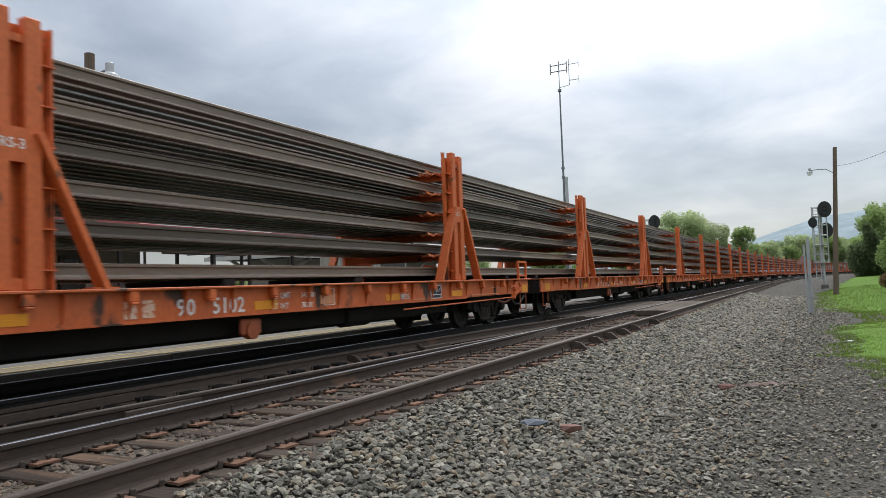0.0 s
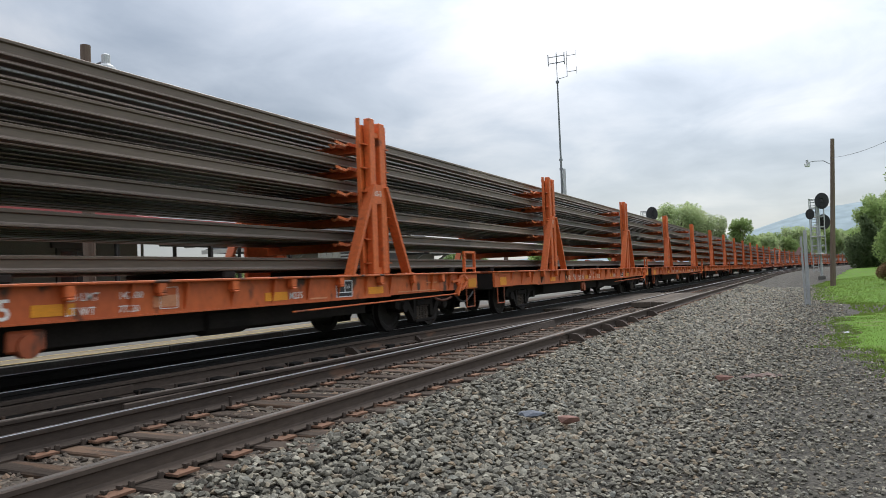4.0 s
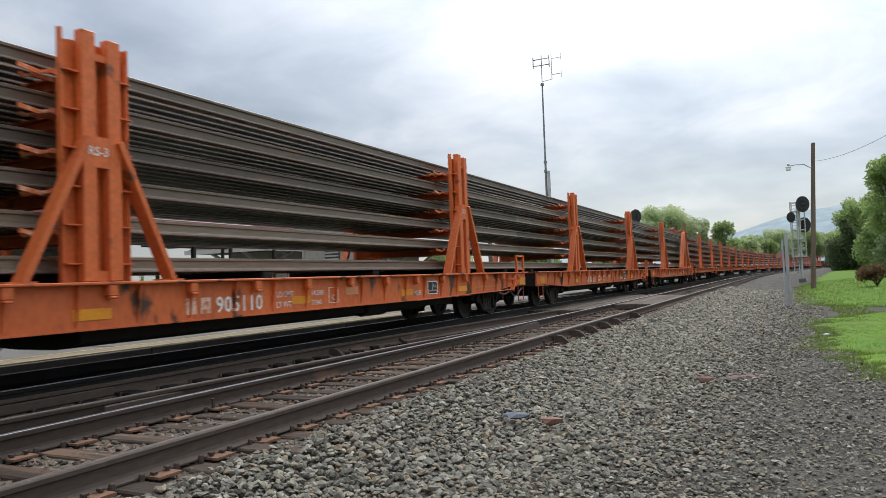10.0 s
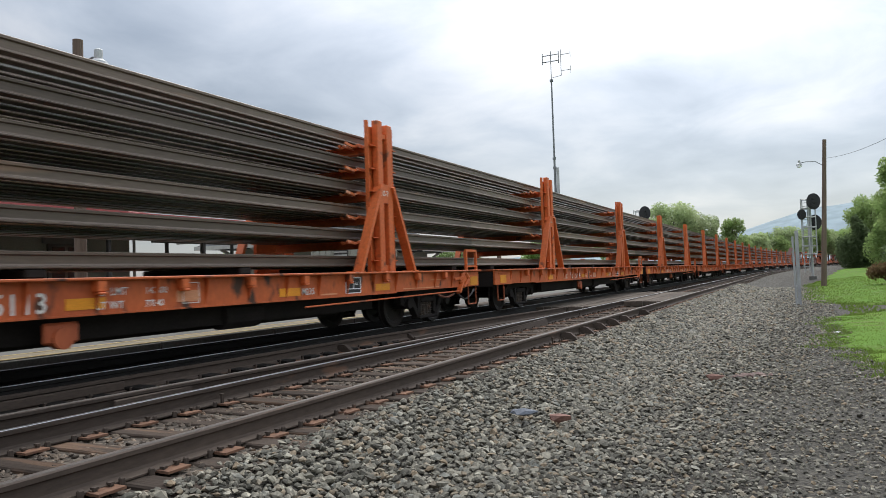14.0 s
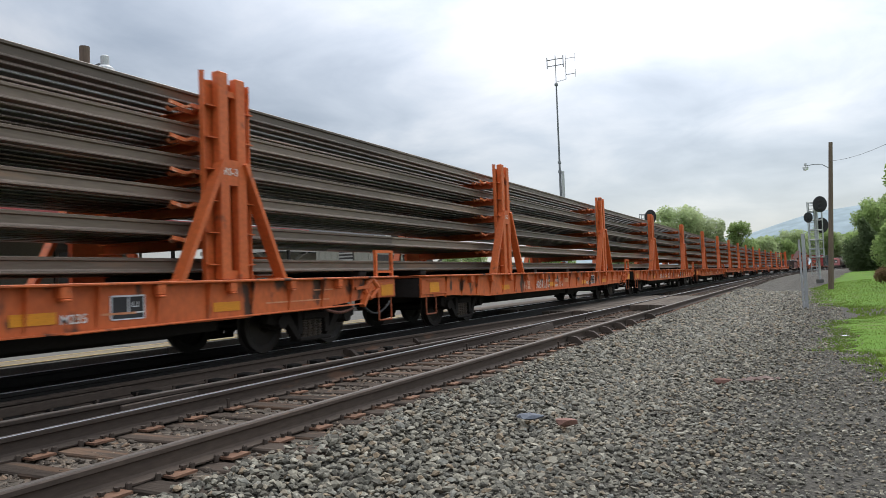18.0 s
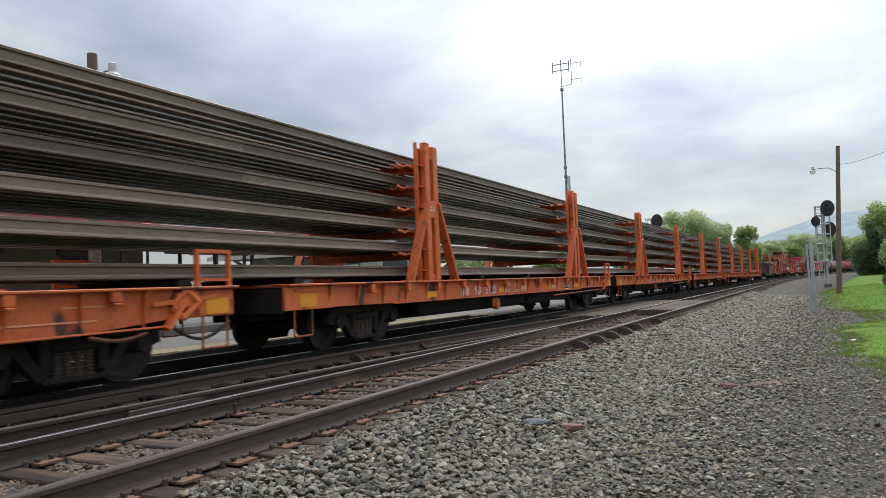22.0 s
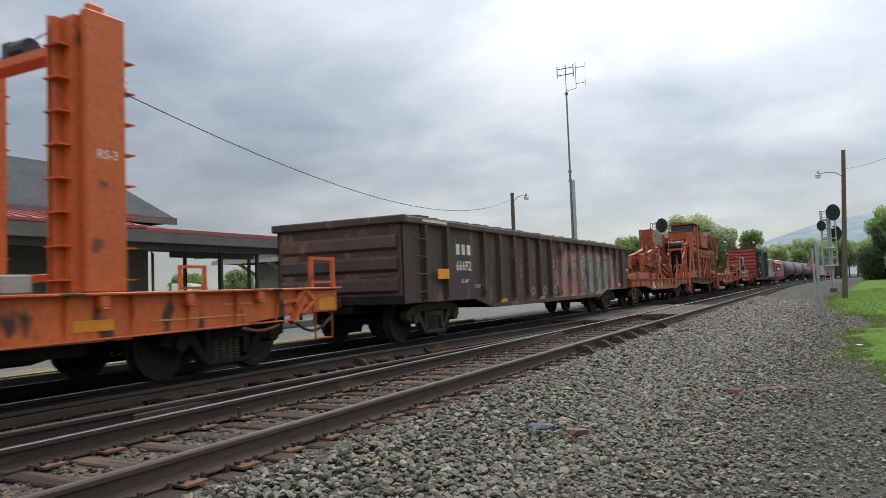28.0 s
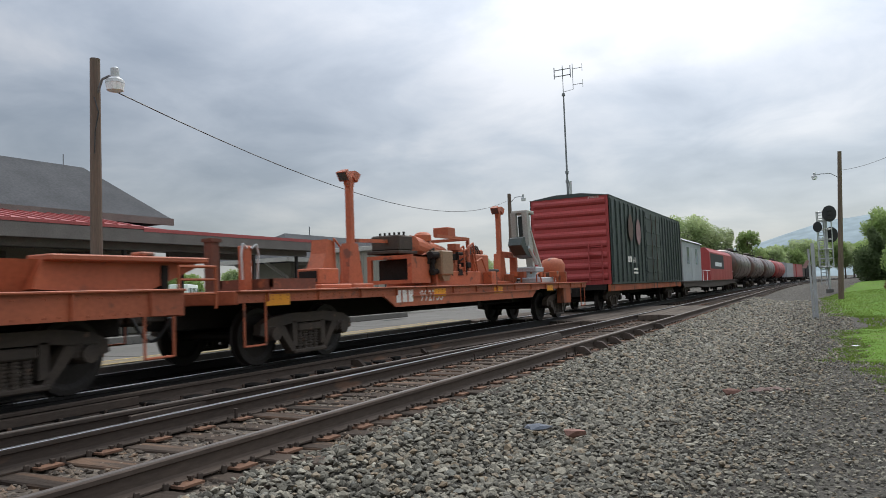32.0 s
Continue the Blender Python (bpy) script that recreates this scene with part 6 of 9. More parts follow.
    part("lettering", letters("RPM 3-S", 0.24, Y(488.0), 3.80, 1.423, 1.05), None, body, "faded lettering")
    body.children[0].data.materials[0] = M_truck
    part("control_housing", Form().box(-1.42, -1.0, Y(487.0), Y(489.75), 3.16, 4.08, 0.02), O, car)
    part("housing_skirt", Form().box(-1.2, 1.2, Y(487.0), Y(490.0), 3.02, 3.14), M_black, car)
    # diesel engine, radiator, air cleaner, exhaust
    part("engine_block", Form().box(-0.45, 0.5, Y(491.3), Y(493.6), 3.02, 3.72, 0.05).box(-0.35, 0.4, Y(491.6), Y(493.3), 3.72, 3.92, 0.03), M_rust, car, "dark rusty diesel engine")
    for i in range(6):
        part("cylinder_head", Form().box(0.42, 0.62, Y(491.55 + i * 0.33), Y(491.8 + i * 0.33), 3.5, 3.75, 0.02), M_truck, car)
    rad = part("radiator", Form().box(0.97, 1.26, Y(490.36), Y(491.45), 3.22, 3.98, 0.02), O, car)
    part("radiator_core", Form().box(1.262, 1.27, Y(490.43), Y(491.21), 3.28, 3.92), M_sigblack, rad, "black radiator core")
    part("air_cleaner", Form().lathe([(0.17, -0.36), (0.215, -0.33), (0.215, 0.28), (0.15, 0.38)], (1.1, Y(492.17), 4.22), axis='y', n=16), O, car, smooth=False)
    part("air_cleaner_face", Form().lathe([(0.17, -0.40), (0.12, -0.38)], (1.1, Y(492.17), 4.22), axis='y', n=14), M_trim, car)
    part("intake_duct", Form().pipe([(1.1, Y(492.5), 4.18), (1.1, Y(492.8), 4.16), (1.08, Y(493.0), 4.08), (1.0, Y(493.08), 3.9), (0.9, Y(493.1), 3.7)], 0.12, 12), O, car)
    part("engine_cover", Form().box(0.2, 0.98, Y(493.3), Y(494.05), 3.35, 3.92, 0.06), M_black, car, "sooty black engine casing")
    part("fan_shroud", Form().box(0.25, 1.06, Y(493.95), Y(494.2), 3.1, 4.05, 0.08), M_black, car, "sooty black fan shroud")
    part("shroud_frame", Form().box(1.0, 1.12, Y(494.02), Y(494.16), 3.04, 4.03, 0.015).box(1.0, 1.12, Y(493.6), Y(494.02), 3.93, 4.03, 0.015), O, car)
    part("manifold", Form().rod((1.04, Y(493.05), 3.86), (1.04, Y(494.0), 3.80), 0.07, n=10).rod((1.04, Y(493.1), 3.68), (1.04, Y(493.9), 3.62), 0.05, n=8), O, car)
    part("intake_cap", Form().rod((1.12, Y(492.3), 4.38), (1.12, Y(492.3), 4.50), 0.09, n=12).lathe([(0.1, 4.50), (0.22, 4.53), (0.22, 4.58), (0.06, 4.62)], (1.12, Y(492.3), 0), n=14), M_truck, car, "dark mushroom intake cap")
    for y in (492.0, 492.5, 492.9, 493.4, 493.9):
        part("engine_frame", Form().box(1.05, 1.15, Y(y) - 0.05, Y(y) + 0.05, 3.02, 3.98 if y < 493.5 else 4.1, 0.01), O, car)
    part("engine_frame", Form().beam((1.1, Y(492.5), 3.8), (1.1, Y(493.2), 3.05), 0.06, 0.10).box(1.0, 1.18, Y(491.8), Y(494.2), 3.0, 3.08, 0.01), O, car)
    part("generator_end", Form().lathe([(0.1, -0.25), (0.42, -0.2), (0.45, 0.2), (0.1, 0.28)], (0.5, Y(493.7), 3.62), axis='y', n=16), M_black, car)
    for i in range(5):
        part("hose", Form().pipe([(1.16, Y(491.4 + i * 0.42 + 0.1 * math.sin(k)), 3.15 + k * 0.13) for k in range(6)], 0.024, 6), M_hose, car, "black hose")
    for dx in (1.42, 1.2):
        part("exhaust_pipe", Form().pipe([(dx, Y(493.5), 4.08), (dx, Y(494.1), 4.10), (dx, Y(494.32), 4.0), (dx, Y(494.42), 3.82), (dx, Y(494.42), 2.80), (dx, Y(494.32), 2.62), (dx, Y(494.1), 2.54), (dx, Y(493.6), 2.54)], 0.075, 10), O, car, "orange exhaust pipe")
    rear = Form()
    for z in (1.7, 2.1, 2.45):
        rear.rod((1.3, Y(493.5), z), (1.3, Y(494.6), z), 0.018, n=6)
    rear.rod((1.3, Y(494.6), 1.2), (1.3, Y(494.6), 2.45), 0.018, n=6).rod((-1.3, Y(494.6), 1.2), (-1.3, Y(494.6), 2.1), 0.018, n=6)
    part("rear_railing", rear, O, car)
    part("yellow_bar", Form().box(1.362, 1.37, Y(484.0), Y(484.1), 1.35, 2.0), M_yellow, car, "yellow safety stripe")
    for e in (5.78,):
        part("corner_steps", Form().box(1.14, 1.48, e, e + 0.4, 0.46, 1.05, 0.01).box(1.48, 1.52, e, e + 0.4, 0.46, 0.50), O, car)
    for ob in car.children:
        if ob.name.startswith(("reporting_mark", "lettering")):
            ob.data.materials[0] = M_ghost
    # slotted plate over the screen, raking side plates and struts before the tower
    for s in (1, -1):
        pl = part("slotted_plate", Form().box(*sorted((s * 1.24, s * 1.27)), Y(484.1), Y(485.95), 2.80, 3.10, 0.006), O, car)
        for y in (484.3, 484.5, 485.1, 485.35):
            # slots are black plates, their inner shade painted on
            part("slot", Form().box(*sorted((s * 1.271, s * 1.276)), Y(y), Y(y) + 0.1, 2.92, 3.0), M_black, pl, "black plate painted as a shaded slot")
        part("raking_brace", Form().prism([(Y(482.3), 1.2), (Y(482.72), 1.2), (Y(483.62), 2.75), (Y(483.62), 3.42)], *sorted((s * 1.24, s * 1.32)), 'x'), O, car, "wide raking side plate")
        part("strut", Form().beam((s * 1.28, Y(483.0), 2.15), (s * 1.28, Y(483.6), 2.3), 0.05, 0.10), O, car)
        part("side_plate", Form().box(*sorted((s * 1.33, s * 1.36)), Y(482.0), Y(483.6), 1.2, 1.62, 0.008), O, car)
    part("bent_rail", Form().pipe([(1.42, Y(486.4), 1.25), (1.42, Y(486.4), 2.62), (1.42, Y(486.7), 2.72), (1.42, Y(490.0), 2.66)], 0.02, 6), O, car)
    # the upper works stand on the platform side of the deck's middle
    for ob in car.children:
        if ob.type == 'MESH' and min(v.co.z for v in ob.data.vertices) > 1.19:
            for v in ob.data.vertices:
                if v.co.x < 0:
                    v.co.x *= 0.3
    join_train(car, mid + 0.12, 4.1)


rail_machine()


def trough_car():
    mid, half = 501.4, 6.9
    car = frame_car("trough_car", "orange riveted work car with a long shallow trough", mid, half, 0.90, 1.21, 0.12, M_orange_rig, 5.0, "991736", -2.3, 0.36, 1.0, 0.82)
    Y = lambda s: s - mid
    for y in (-4.9, -2.5, 1.9):
        patch(car, y, 1.07, 0.5)
    pl = part("data_plate", Form().box(1.442, 1.446, 1.1, 1.55, 0.86, 1.12), M_sigblack, car, "black data plate")
    part("plate_lines", Form().box(1.447, 1.449, 1.1, 1.55, 0.95, 0.97).box(1.447, 1.449, 1.1, 1.55, 1.1, 1.12).box(1.447, 1.449, 1.1, 1.12, 0.86, 1.12).box(1.447, 1.449, 1.53, 1.55, 0.86, 1.12), M_white, pl)
    part("chevron", Form().beam((1.446, 3.6, 1.02), (1.446, 3.68, 0.86), 0.004, 0.05, (0, 0, 1)).beam((1.446, 3.76, 1.02), (1.446, 3.68, 0.86), 0.004, 0.05), M_letter, car, "white chevron")
    part("belly_tank", Form().prism([(-2.6, 0.80), (-2.2, 0.58), (0.9, 0.58), (1.6, 0.70), (1.8, 0.80)], -1.2, 1.30, 'x'), M_orange_dirty, car, "rusty tank slung below")
    for s in (-1, 1):
        for a, b, z in ((497.4, 499.6, 1.40), (499.7, 502.2, 1.46), (502.3, 507.6, 1.55)):
            part("trough_side", Form().prism([(s * 0.95, 1.21), (s * 1.0, 1.21), (s * 1.12, z), (s * 1.05, z)], Y(a), Y(b)), M_orange_rig, car)
        for y in (497.5, 499.6, 501.9, 504.5):
            part("hinge", Form().box(*sorted((s * 1.05, s * 1.25)), Y(y) - 0.12, Y(y) + 0.12, 1.22, 1.42, 0.03).rod((s * 1.0, Y(y), 1.42), (s * 1.28, Y(y), 1.42), 0.06, n=8), M_orange_rig, car)
        part("trough_nose", Form().prism([(Y(506.6), 1.24), (Y(507.2), 1.20), (Y(508.1), 1.22), (Y(508.75), 1.47), (Y(508.75), 1.57), (Y(506.7), 1.55)], *sorted((s * 0.98, s * 1.16)), 'x'), M_orange_rig, car)
        part("nose_lip", Form().box(*sorted((s * 0.9, s * 1.30)), Y(506.7), Y(508.85), 1.53, 1.60, 0.015).box(*sorted((s * 1.0, s * 1.2)), Y(507.9), Y(508.1), 1.60, 1.66, 0.02), M_orange_rig, car)
        part("end_ladder", Form().pipe([(s * 1.36, Y(508.3), 0.95), (s * 1.36, Y(508.3), 1.48), (s * 1.36, Y(508.9), 1.48), (s * 1.36, Y(508.9), 0.95)], 0.02, 6).rod((s * 1.36, Y(508.3), 1.32), (s * 1.36, Y(508.9), 1.32), 0.016, n=6).rod((s * 1.36, Y(508.3), 1.14), (s * 1.36, Y(508.9), 1.14), 0.016, n=6), M_orange_dirty, car, "rusty end ladder")
    part("nose_floor", Form().prism([(Y(507.2), 1.20), (Y(508.1), 1.22), (Y(508.75), 1.47), (Y(508.75), 1.50), (Y(508.1), 1.27), (Y(507.2), 1.25)], -1.0, 1.0, 'x'), M_orange_rig, car)
    part("end_frame", Form().box(-1.2, 1.2, Y(508.2), Y(508.3), 1.21, 1.5, 0.015), M_black, car, "dark end frame")
    part("trough_floor", Form().box(-0.95, 0.95, Y(497.4), Y(507.6), 1.21, 1.24), M_orange_dirty, car)
    part("pipe", Form().rod((0.5, Y(494.8), 1.3), (0.5, Y(497.3), 1.3), 0.05, n=8).rod((0.2, Y(494.8), 1.28), (0.2, Y(497.3), 1.28), 0.04, n=8), M_orange_rig, car)
    for i in range(3):
        part("air_hose", Form().pipe([(0.8 + 0.15 * i, Y(494.4 + 0.14 * k), 1.25 - 0.35 * math.sin(k * 0.45)) for k in range(8)], 0.018, 6), M_galv if i == 1 else M_orange_dirty, car)
    join_train(car, mid, 5.0)


trough_car()


def crane_car():
    mid, half = 517.2, 8.0
    O = M_orange_rig
    car = frame_car("winch_car", "orange work car with winches, floodlight masts and a folded crane", mid, half, 1.0, 1.17, 0.0, O, 6.1, "992735", -3.12, 0.30, 0.87, 0.88)
    Y = lambda s: s - mid
    for y in (-7.2, -2.3, 0.7, 4.4):
        patch(car, y, 1.03, 0.5)
    for x in (-1.44, 1.40):
        part("deep_sill", Form().prism([(Y(512.8), 1.0), (Y(513.2), 0.80), (Y(520.2), 0.80), (Y(520.5), 1.0)], x, x + 0.04, 'x'), O, car)
    for s, top, d in ((513.75, 3.38, 1), (521.2, 3.30, -1)):
        m = part("floodlight_mast", Form().box(0.04, 0.17, Y(s) - 0.065, Y(s) + 0.065, 1.17, top, 0.012), O, car, "orange floodlight mast")
        part("mast_base", Form().box(-0.2, 0.4, Y(s) - 0.35, Y(s) + 0.35, 1.17, 1.26, 0.02).prism([(Y(s) - 0.26, 1.26), (Y(s) + 0.26, 1.26), (Y(s) + 0.10, 2.05), (Y(s) - 0.16, 2.05)], 0.0, 0.21, 'x'), O, m)
        part("lamp_bracket", Form().prism([(Y(s) - 0.1, top - 0.2), (Y(s) + 0.1, top - 0.2), (Y(s) + 0.16, top + 0.06), (Y(s), top - 0.02), (Y(s) - 0.16, top + 0.06)], 0.06, 0.15, 'x'), O, m)
        a = part("floodlight", Form().add([(-0.13, 0, -0.13), (0.13, 0, -0.13), (0.13, 0, 0.13), (-0.13, 0, 0.13), (-0.19, 0.2, -0.17), (0.19, 0.2, -0.17), (0.19, 0.2, 0.17), (-0.19, 0.2, 0.17)],
                                          [(0, 1, 2, 3), (4, 7, 6, 5), (0, 4, 5, 1), (1, 5, 6, 2), (2, 6, 7, 3), (3, 7, 4, 0)]), O, m, "tilted box floodlight", pose(0.1, Y(s) + 0.08, top + 0.06, -35, 0, 0) @ Matrix.Diagonal((0.62, 0.75, 0.62, 1)))
        part("lens", Form().box(-0.16, 0.16, 0.201, 0.206, -0.14, 0.14), M_glassdark, a)
        b = part("floodlight", a.data, None, m, "tilted box floodlight", pose(0.1, Y(s) - 0.08, top + 0.06, -35, 0, 180) @ Matrix.Diagonal((0.62, 0.75, 0.62, 1)))
        part("lens", Form().box(-0.16, 0.16, 0.201, 0.206, -0.14, 0.14), M_glassdark, b)
    part("portal_leg", Form().box(0.0, 0.2, Y(522.2), Y(522.36), 1.17, 2.12, 0.015).box(0.0, 0.2, Y(521.2), Y(522.36), 1.95, 2.12, 0.015), O, car)
    part("stay", Form().beam((0.1, Y(513.9), 2.12), (0.1, Y(515.4), 2.16), 0.06, 0.07), O, car)
    # posts and tray at the rear end
    part("stanchion", Form().box(0.0, 0.16, Y(510.02), Y(510.2), 1.17, 1.98, 0.015).box(-0.02, 0.18, Y(510.0), Y(510.22), 1.93, 1.98), M_rust, car, "dark rusty post")
    post = part("stanchion", Form().box(0.02, 0.16, Y(510.72), Y(510.9), 1.17, 1.90, 0.015), O, car, "orange post with hoses")
    for k in (-1, 1):
        part("hose", Form().pipe([(0.18, Y(510.81) + k * 0.05, 1.85), (0.2, Y(510.81) + k * 0.16, 1.92), (0.2, Y(510.81) + k * 0.2, 1.75), (0.19, Y(510.81) + k * 0.17, 1.35)], 0.018, 6), M_galv, post, "grey hose")
    part("tray", Form().box(-0.6, 0.5, Y(510.95), Y(512.1), 1.17, 1.22).box(0.45, 0.5, Y(510.95), Y(512.1), 1.22, 1.36).box(-0.6, 0.5, Y(510.95), Y(511.0), 1.22, 1.36).box(-0.6, -0.55, Y(510.95), Y(512.1), 1.22, 1.36), M_rust, car, "rusty shallow tray")
    st = part("control_stand", Form().box(-0.2, 0.5, Y(512.25), Y(513.2), 1.17, 1.26, 0.02).box(-0.15, 0.35, Y(512.4), Y(513.0), 1.26, 1.55, 0.02).prism([(Y(512.55), 1.55), (Y(513.0), 1.55), (Y(512.9), 1.82), (Y(512.95), 2.05), (Y(512.72), 2.08), (Y(512.68), 1.82)], -0.05, 0.3, 'x'), O, car, "orange control stand")
    # black plate painted as the stand's shaded opening
    part("opening", Form().box(-0.1, 0.3, Y(512.385), Y(512.40), 1.30, 1.50), M_black, st)
    part("rail_hoop", Form().pipe([(0.3, Y(512.95), 1.55), (0.32, Y(512.9), 2.1), (0.32, Y(513.1), 1.95), (0.3, Y(513.15), 1.26)], 0.018, 6), O, st)
    # hydraulic pack: open cooler, tan box, motor, valve bank, frame
    ck = part("cooler", Form().box(-0.35, 0.75, Y(515.0), Y(515.08), 1.24, 1.32).box(-0.35, 0.75, Y(515.0), Y(515.08), 1.76, 1.84).box(-0.35, -0.25, Y(515.0), Y(515.08), 1.32, 1.76).box(0.65, 0.75, Y(515.0), Y(515.08), 1.32, 1.76).box(0.70, 0.75, Y(515.08), Y(515.85), 1.24, 1.84).box(-0.35, 0.75, Y(515.8), Y(515.85), 1.24, 1.84).box(-0.35, 0.75, Y(515.08), Y(515.85), 1.80, 1.84), O, car, "orange open-fronted cooler")
    part("cooler_core", Form().box(-0.24, 0.64, Y(515.3), Y(515.36), 1.32, 1.76), M_black, ck, "black cooler core")
    part("valve_bank", Form().box(-0.3, 0.4, Y(515.1), Y(515.7), 1.95, 2.28, 0.03).box(-0.35, 0.45, Y(515.0), Y(515.8), 1.88, 1.95, 0.01), M_truck, car, "dark valve bank")
    for k in range(6):
        part("valve_stem", Form().rod((-0.25 + k * 0.12, Y(515.4), 2.26), (-0.25 + k * 0.12, Y(515.4), 2.36), 0.025, n=6), M_black, car)
    part("oil_box", Form().box(0.55, 0.95, Y(516.0), Y(516.55), 1.40, 1.95, 0.03).prism([(Y(516.05), 1.40), (Y(516.5), 1.40), (Y(516.4), 1.28), (Y(516.15), 1.28)], 0.6, 0.9, 'x'), M_chest, car, "tan-brown oil box")
    part("motor", Form().rod((0.2, Y(515.9), 2.08), (0.2, Y(517.3), 1.88), 0.24, n=16).rod((0.2, Y(517.3), 1.88), (0.2, Y(517.7), 1.82), 0.17, n=14).lathe([(0.20, 2.2), (0.20, 2.34), (0.14, 2.40), (0.05, 2.42)], (0.2, Y(516.5), 0), n=14), O, car)
    part("engine_bed", Form().box(-0.5, 0.8, Y(516.0), Y(518.3), 1.17, 1.50, 0.02).box(-0.4, 0.6, Y(516.6), Y(518.2), 1.50, 1.68, 0.02), O, car)
    part("guard_frame", Form().beam((0.6, Y(516.4), 2.30), (0.6, Y(518.1), 2.30), 0.07, 0.07).beam((0.6, Y(518.06), 2.30), (0.6, Y(518.06), 1.2), 0.07, 0.07).beam((-0.4, Y(518.06), 2.30), (-0.4, Y(518.06), 1.2), 0.07, 0.07).beam((-0.4, Y(518.06), 2.30), (0.6, Y(518.06), 2.30), 0.07, 0.07), O, car)
    part("red_crate", Form().box(0.1, 0.5, Y(517.2), Y(517.6), 2.34, 2.56, 0.015), O, car)
    part("winch_housing", Form().box(-0.4, 0.6, Y(518.4), Y(519.3), 1.17, 1.95, 0.03).box(-0.3, 0.5, Y(518.5), Y(519.2), 1.95, 2.08, 0.03), O, car)
    for k in range(4):
        part("hose", Form().pipe([(0.5, Y(518.1 + k * 0.12 + i * 0.09), 1.9 + 0.26 * math.sin(i * 0.5)) for i in range(7)], 0.022, 6), M_hose, car, "black hydraulic hose")
    seat = part("operator_seat", Form().box(0.1, 0.45, Y(519.2), Y(519.3), 1.56, 1.98, 0.05).box(-0.35, 0.0, Y(519.2), Y(519.3), 1.56, 1.98, 0.05).box(-0.4, 0.55, Y(519.3), Y(520.1), 1.50, 1.58, 0.03), M_hose, car, "black operators' seats")
    part("seat_legs", Form().box(0.3, 0.5, Y(519.35), Y(519.6), 1.17, 1.5).box(0.4, 0.5, Y(519.9), Y(520.05), 1.17, 1.5), M_truck, seat)
    part("red_crate", Form().box(0.6, 0.85, Y(518.9), Y(519.2), 1.17, 1.50, 0.015), O, car)
    clutter(car, -0.1, 0.85, Y(515.9), Y(518.2), 1.5, 2.1, 44, 5, O)
    clutter(car, 0.1, 0.85, Y(515.9), Y(518.4), 1.4, 2.0, 20, 15, M_black)
    clutter(car, 0.3, 1.2, Y(521.0), Y(525.0), 1.2, 1.55, 22, 7, M_orange_dirty)
    # folded crane: pale legs either side of a dark green inner boom
    G = M_lgrey
    cr = part("crane_base", Form().box(0.1, 1.1, Y(521.9), Y(523.2), 1.17, 1.34, 0.03).rod((0.6, Y(522.3), 1.3), (0.6, Y(522.3), 1.62), 0.24, n=14).box(0.3, 0.9, Y(522.0), Y(522.7), 1.5, 1.66, 0.03), G, car, "pale grey crane base")
    part("crane_boom", Form().beam((0.78, Y(521.75), 1.95), (0.78, Y(521.62), 3.24), 0.14, 0.16, (1, 0, 0)).beam((0.42, Y(521.75), 1.95), (0.42, Y(521.62), 3.24), 0.14, 0.16, (1, 0, 0)), M_trim, cr, "pale grey folded boom")
    part("crane_boom", Form().beam((0.62, Y(522.05), 3.28), (0.62, Y(522.35), 1.62), 0.16, 0.2, (1, 0, 0)).box(0.36, 0.86, Y(521.58), Y(522.15), 3.20, 3.30, 0.02), M_trim, cr, "pale grey folded boom")
    part("inner_boom", Form().beam((0.6, Y(521.85), 3.15), (0.6, Y(521.95), 1.9), 0.22, 0.2, (1, 0, 0)), M_green, cr, "dark green inner boom")
    part("crane_strut", Form().beam((0.7, Y(522.15), 2.75), (0.7, Y(523.0), 1.62), 0.07, 0.09, (1, 0, 0)), M_trim, cr)
    part("crane_ram", Form().rod((0.9, Y(521.45), 2.2), (0.9, Y(522.1), 1.75), 0.06, n=8), M_galv, cr, "bright hydraulic ram")
    part("crane_jaw", Form().prism([(Y(520.9), 2.25), (Y(521.3), 1.98), (Y(521.75), 1.9), (Y(521.6), 2.2), (Y(521.3), 2.25), (Y(521.2), 2.5), (Y(521.0), 2.45)], 0.5, 0.9, 'x'), M_green, cr, "dark green grapple")
    part("round_tank", Form().lathe([(0.1, 1.17), (0.38, 1.2), (0.4, 1.75), (0.3, 1.92), (0.08, 1.98)], (0.6, Y(524.4), 0), n=16), O, car, "orange round tank", smooth=True)
    part("end_rack", Form().box(-1.2, 1.35, Y(523.4), Y(523.5), 1.17, 1.5, 0.01).box(1.2, 1.42, Y(522.9), Y(523.6), 0.55, 1.15, 0.015), M_orange_dirty, car)
    join_train(car, mid, 6.1)


crane_car()


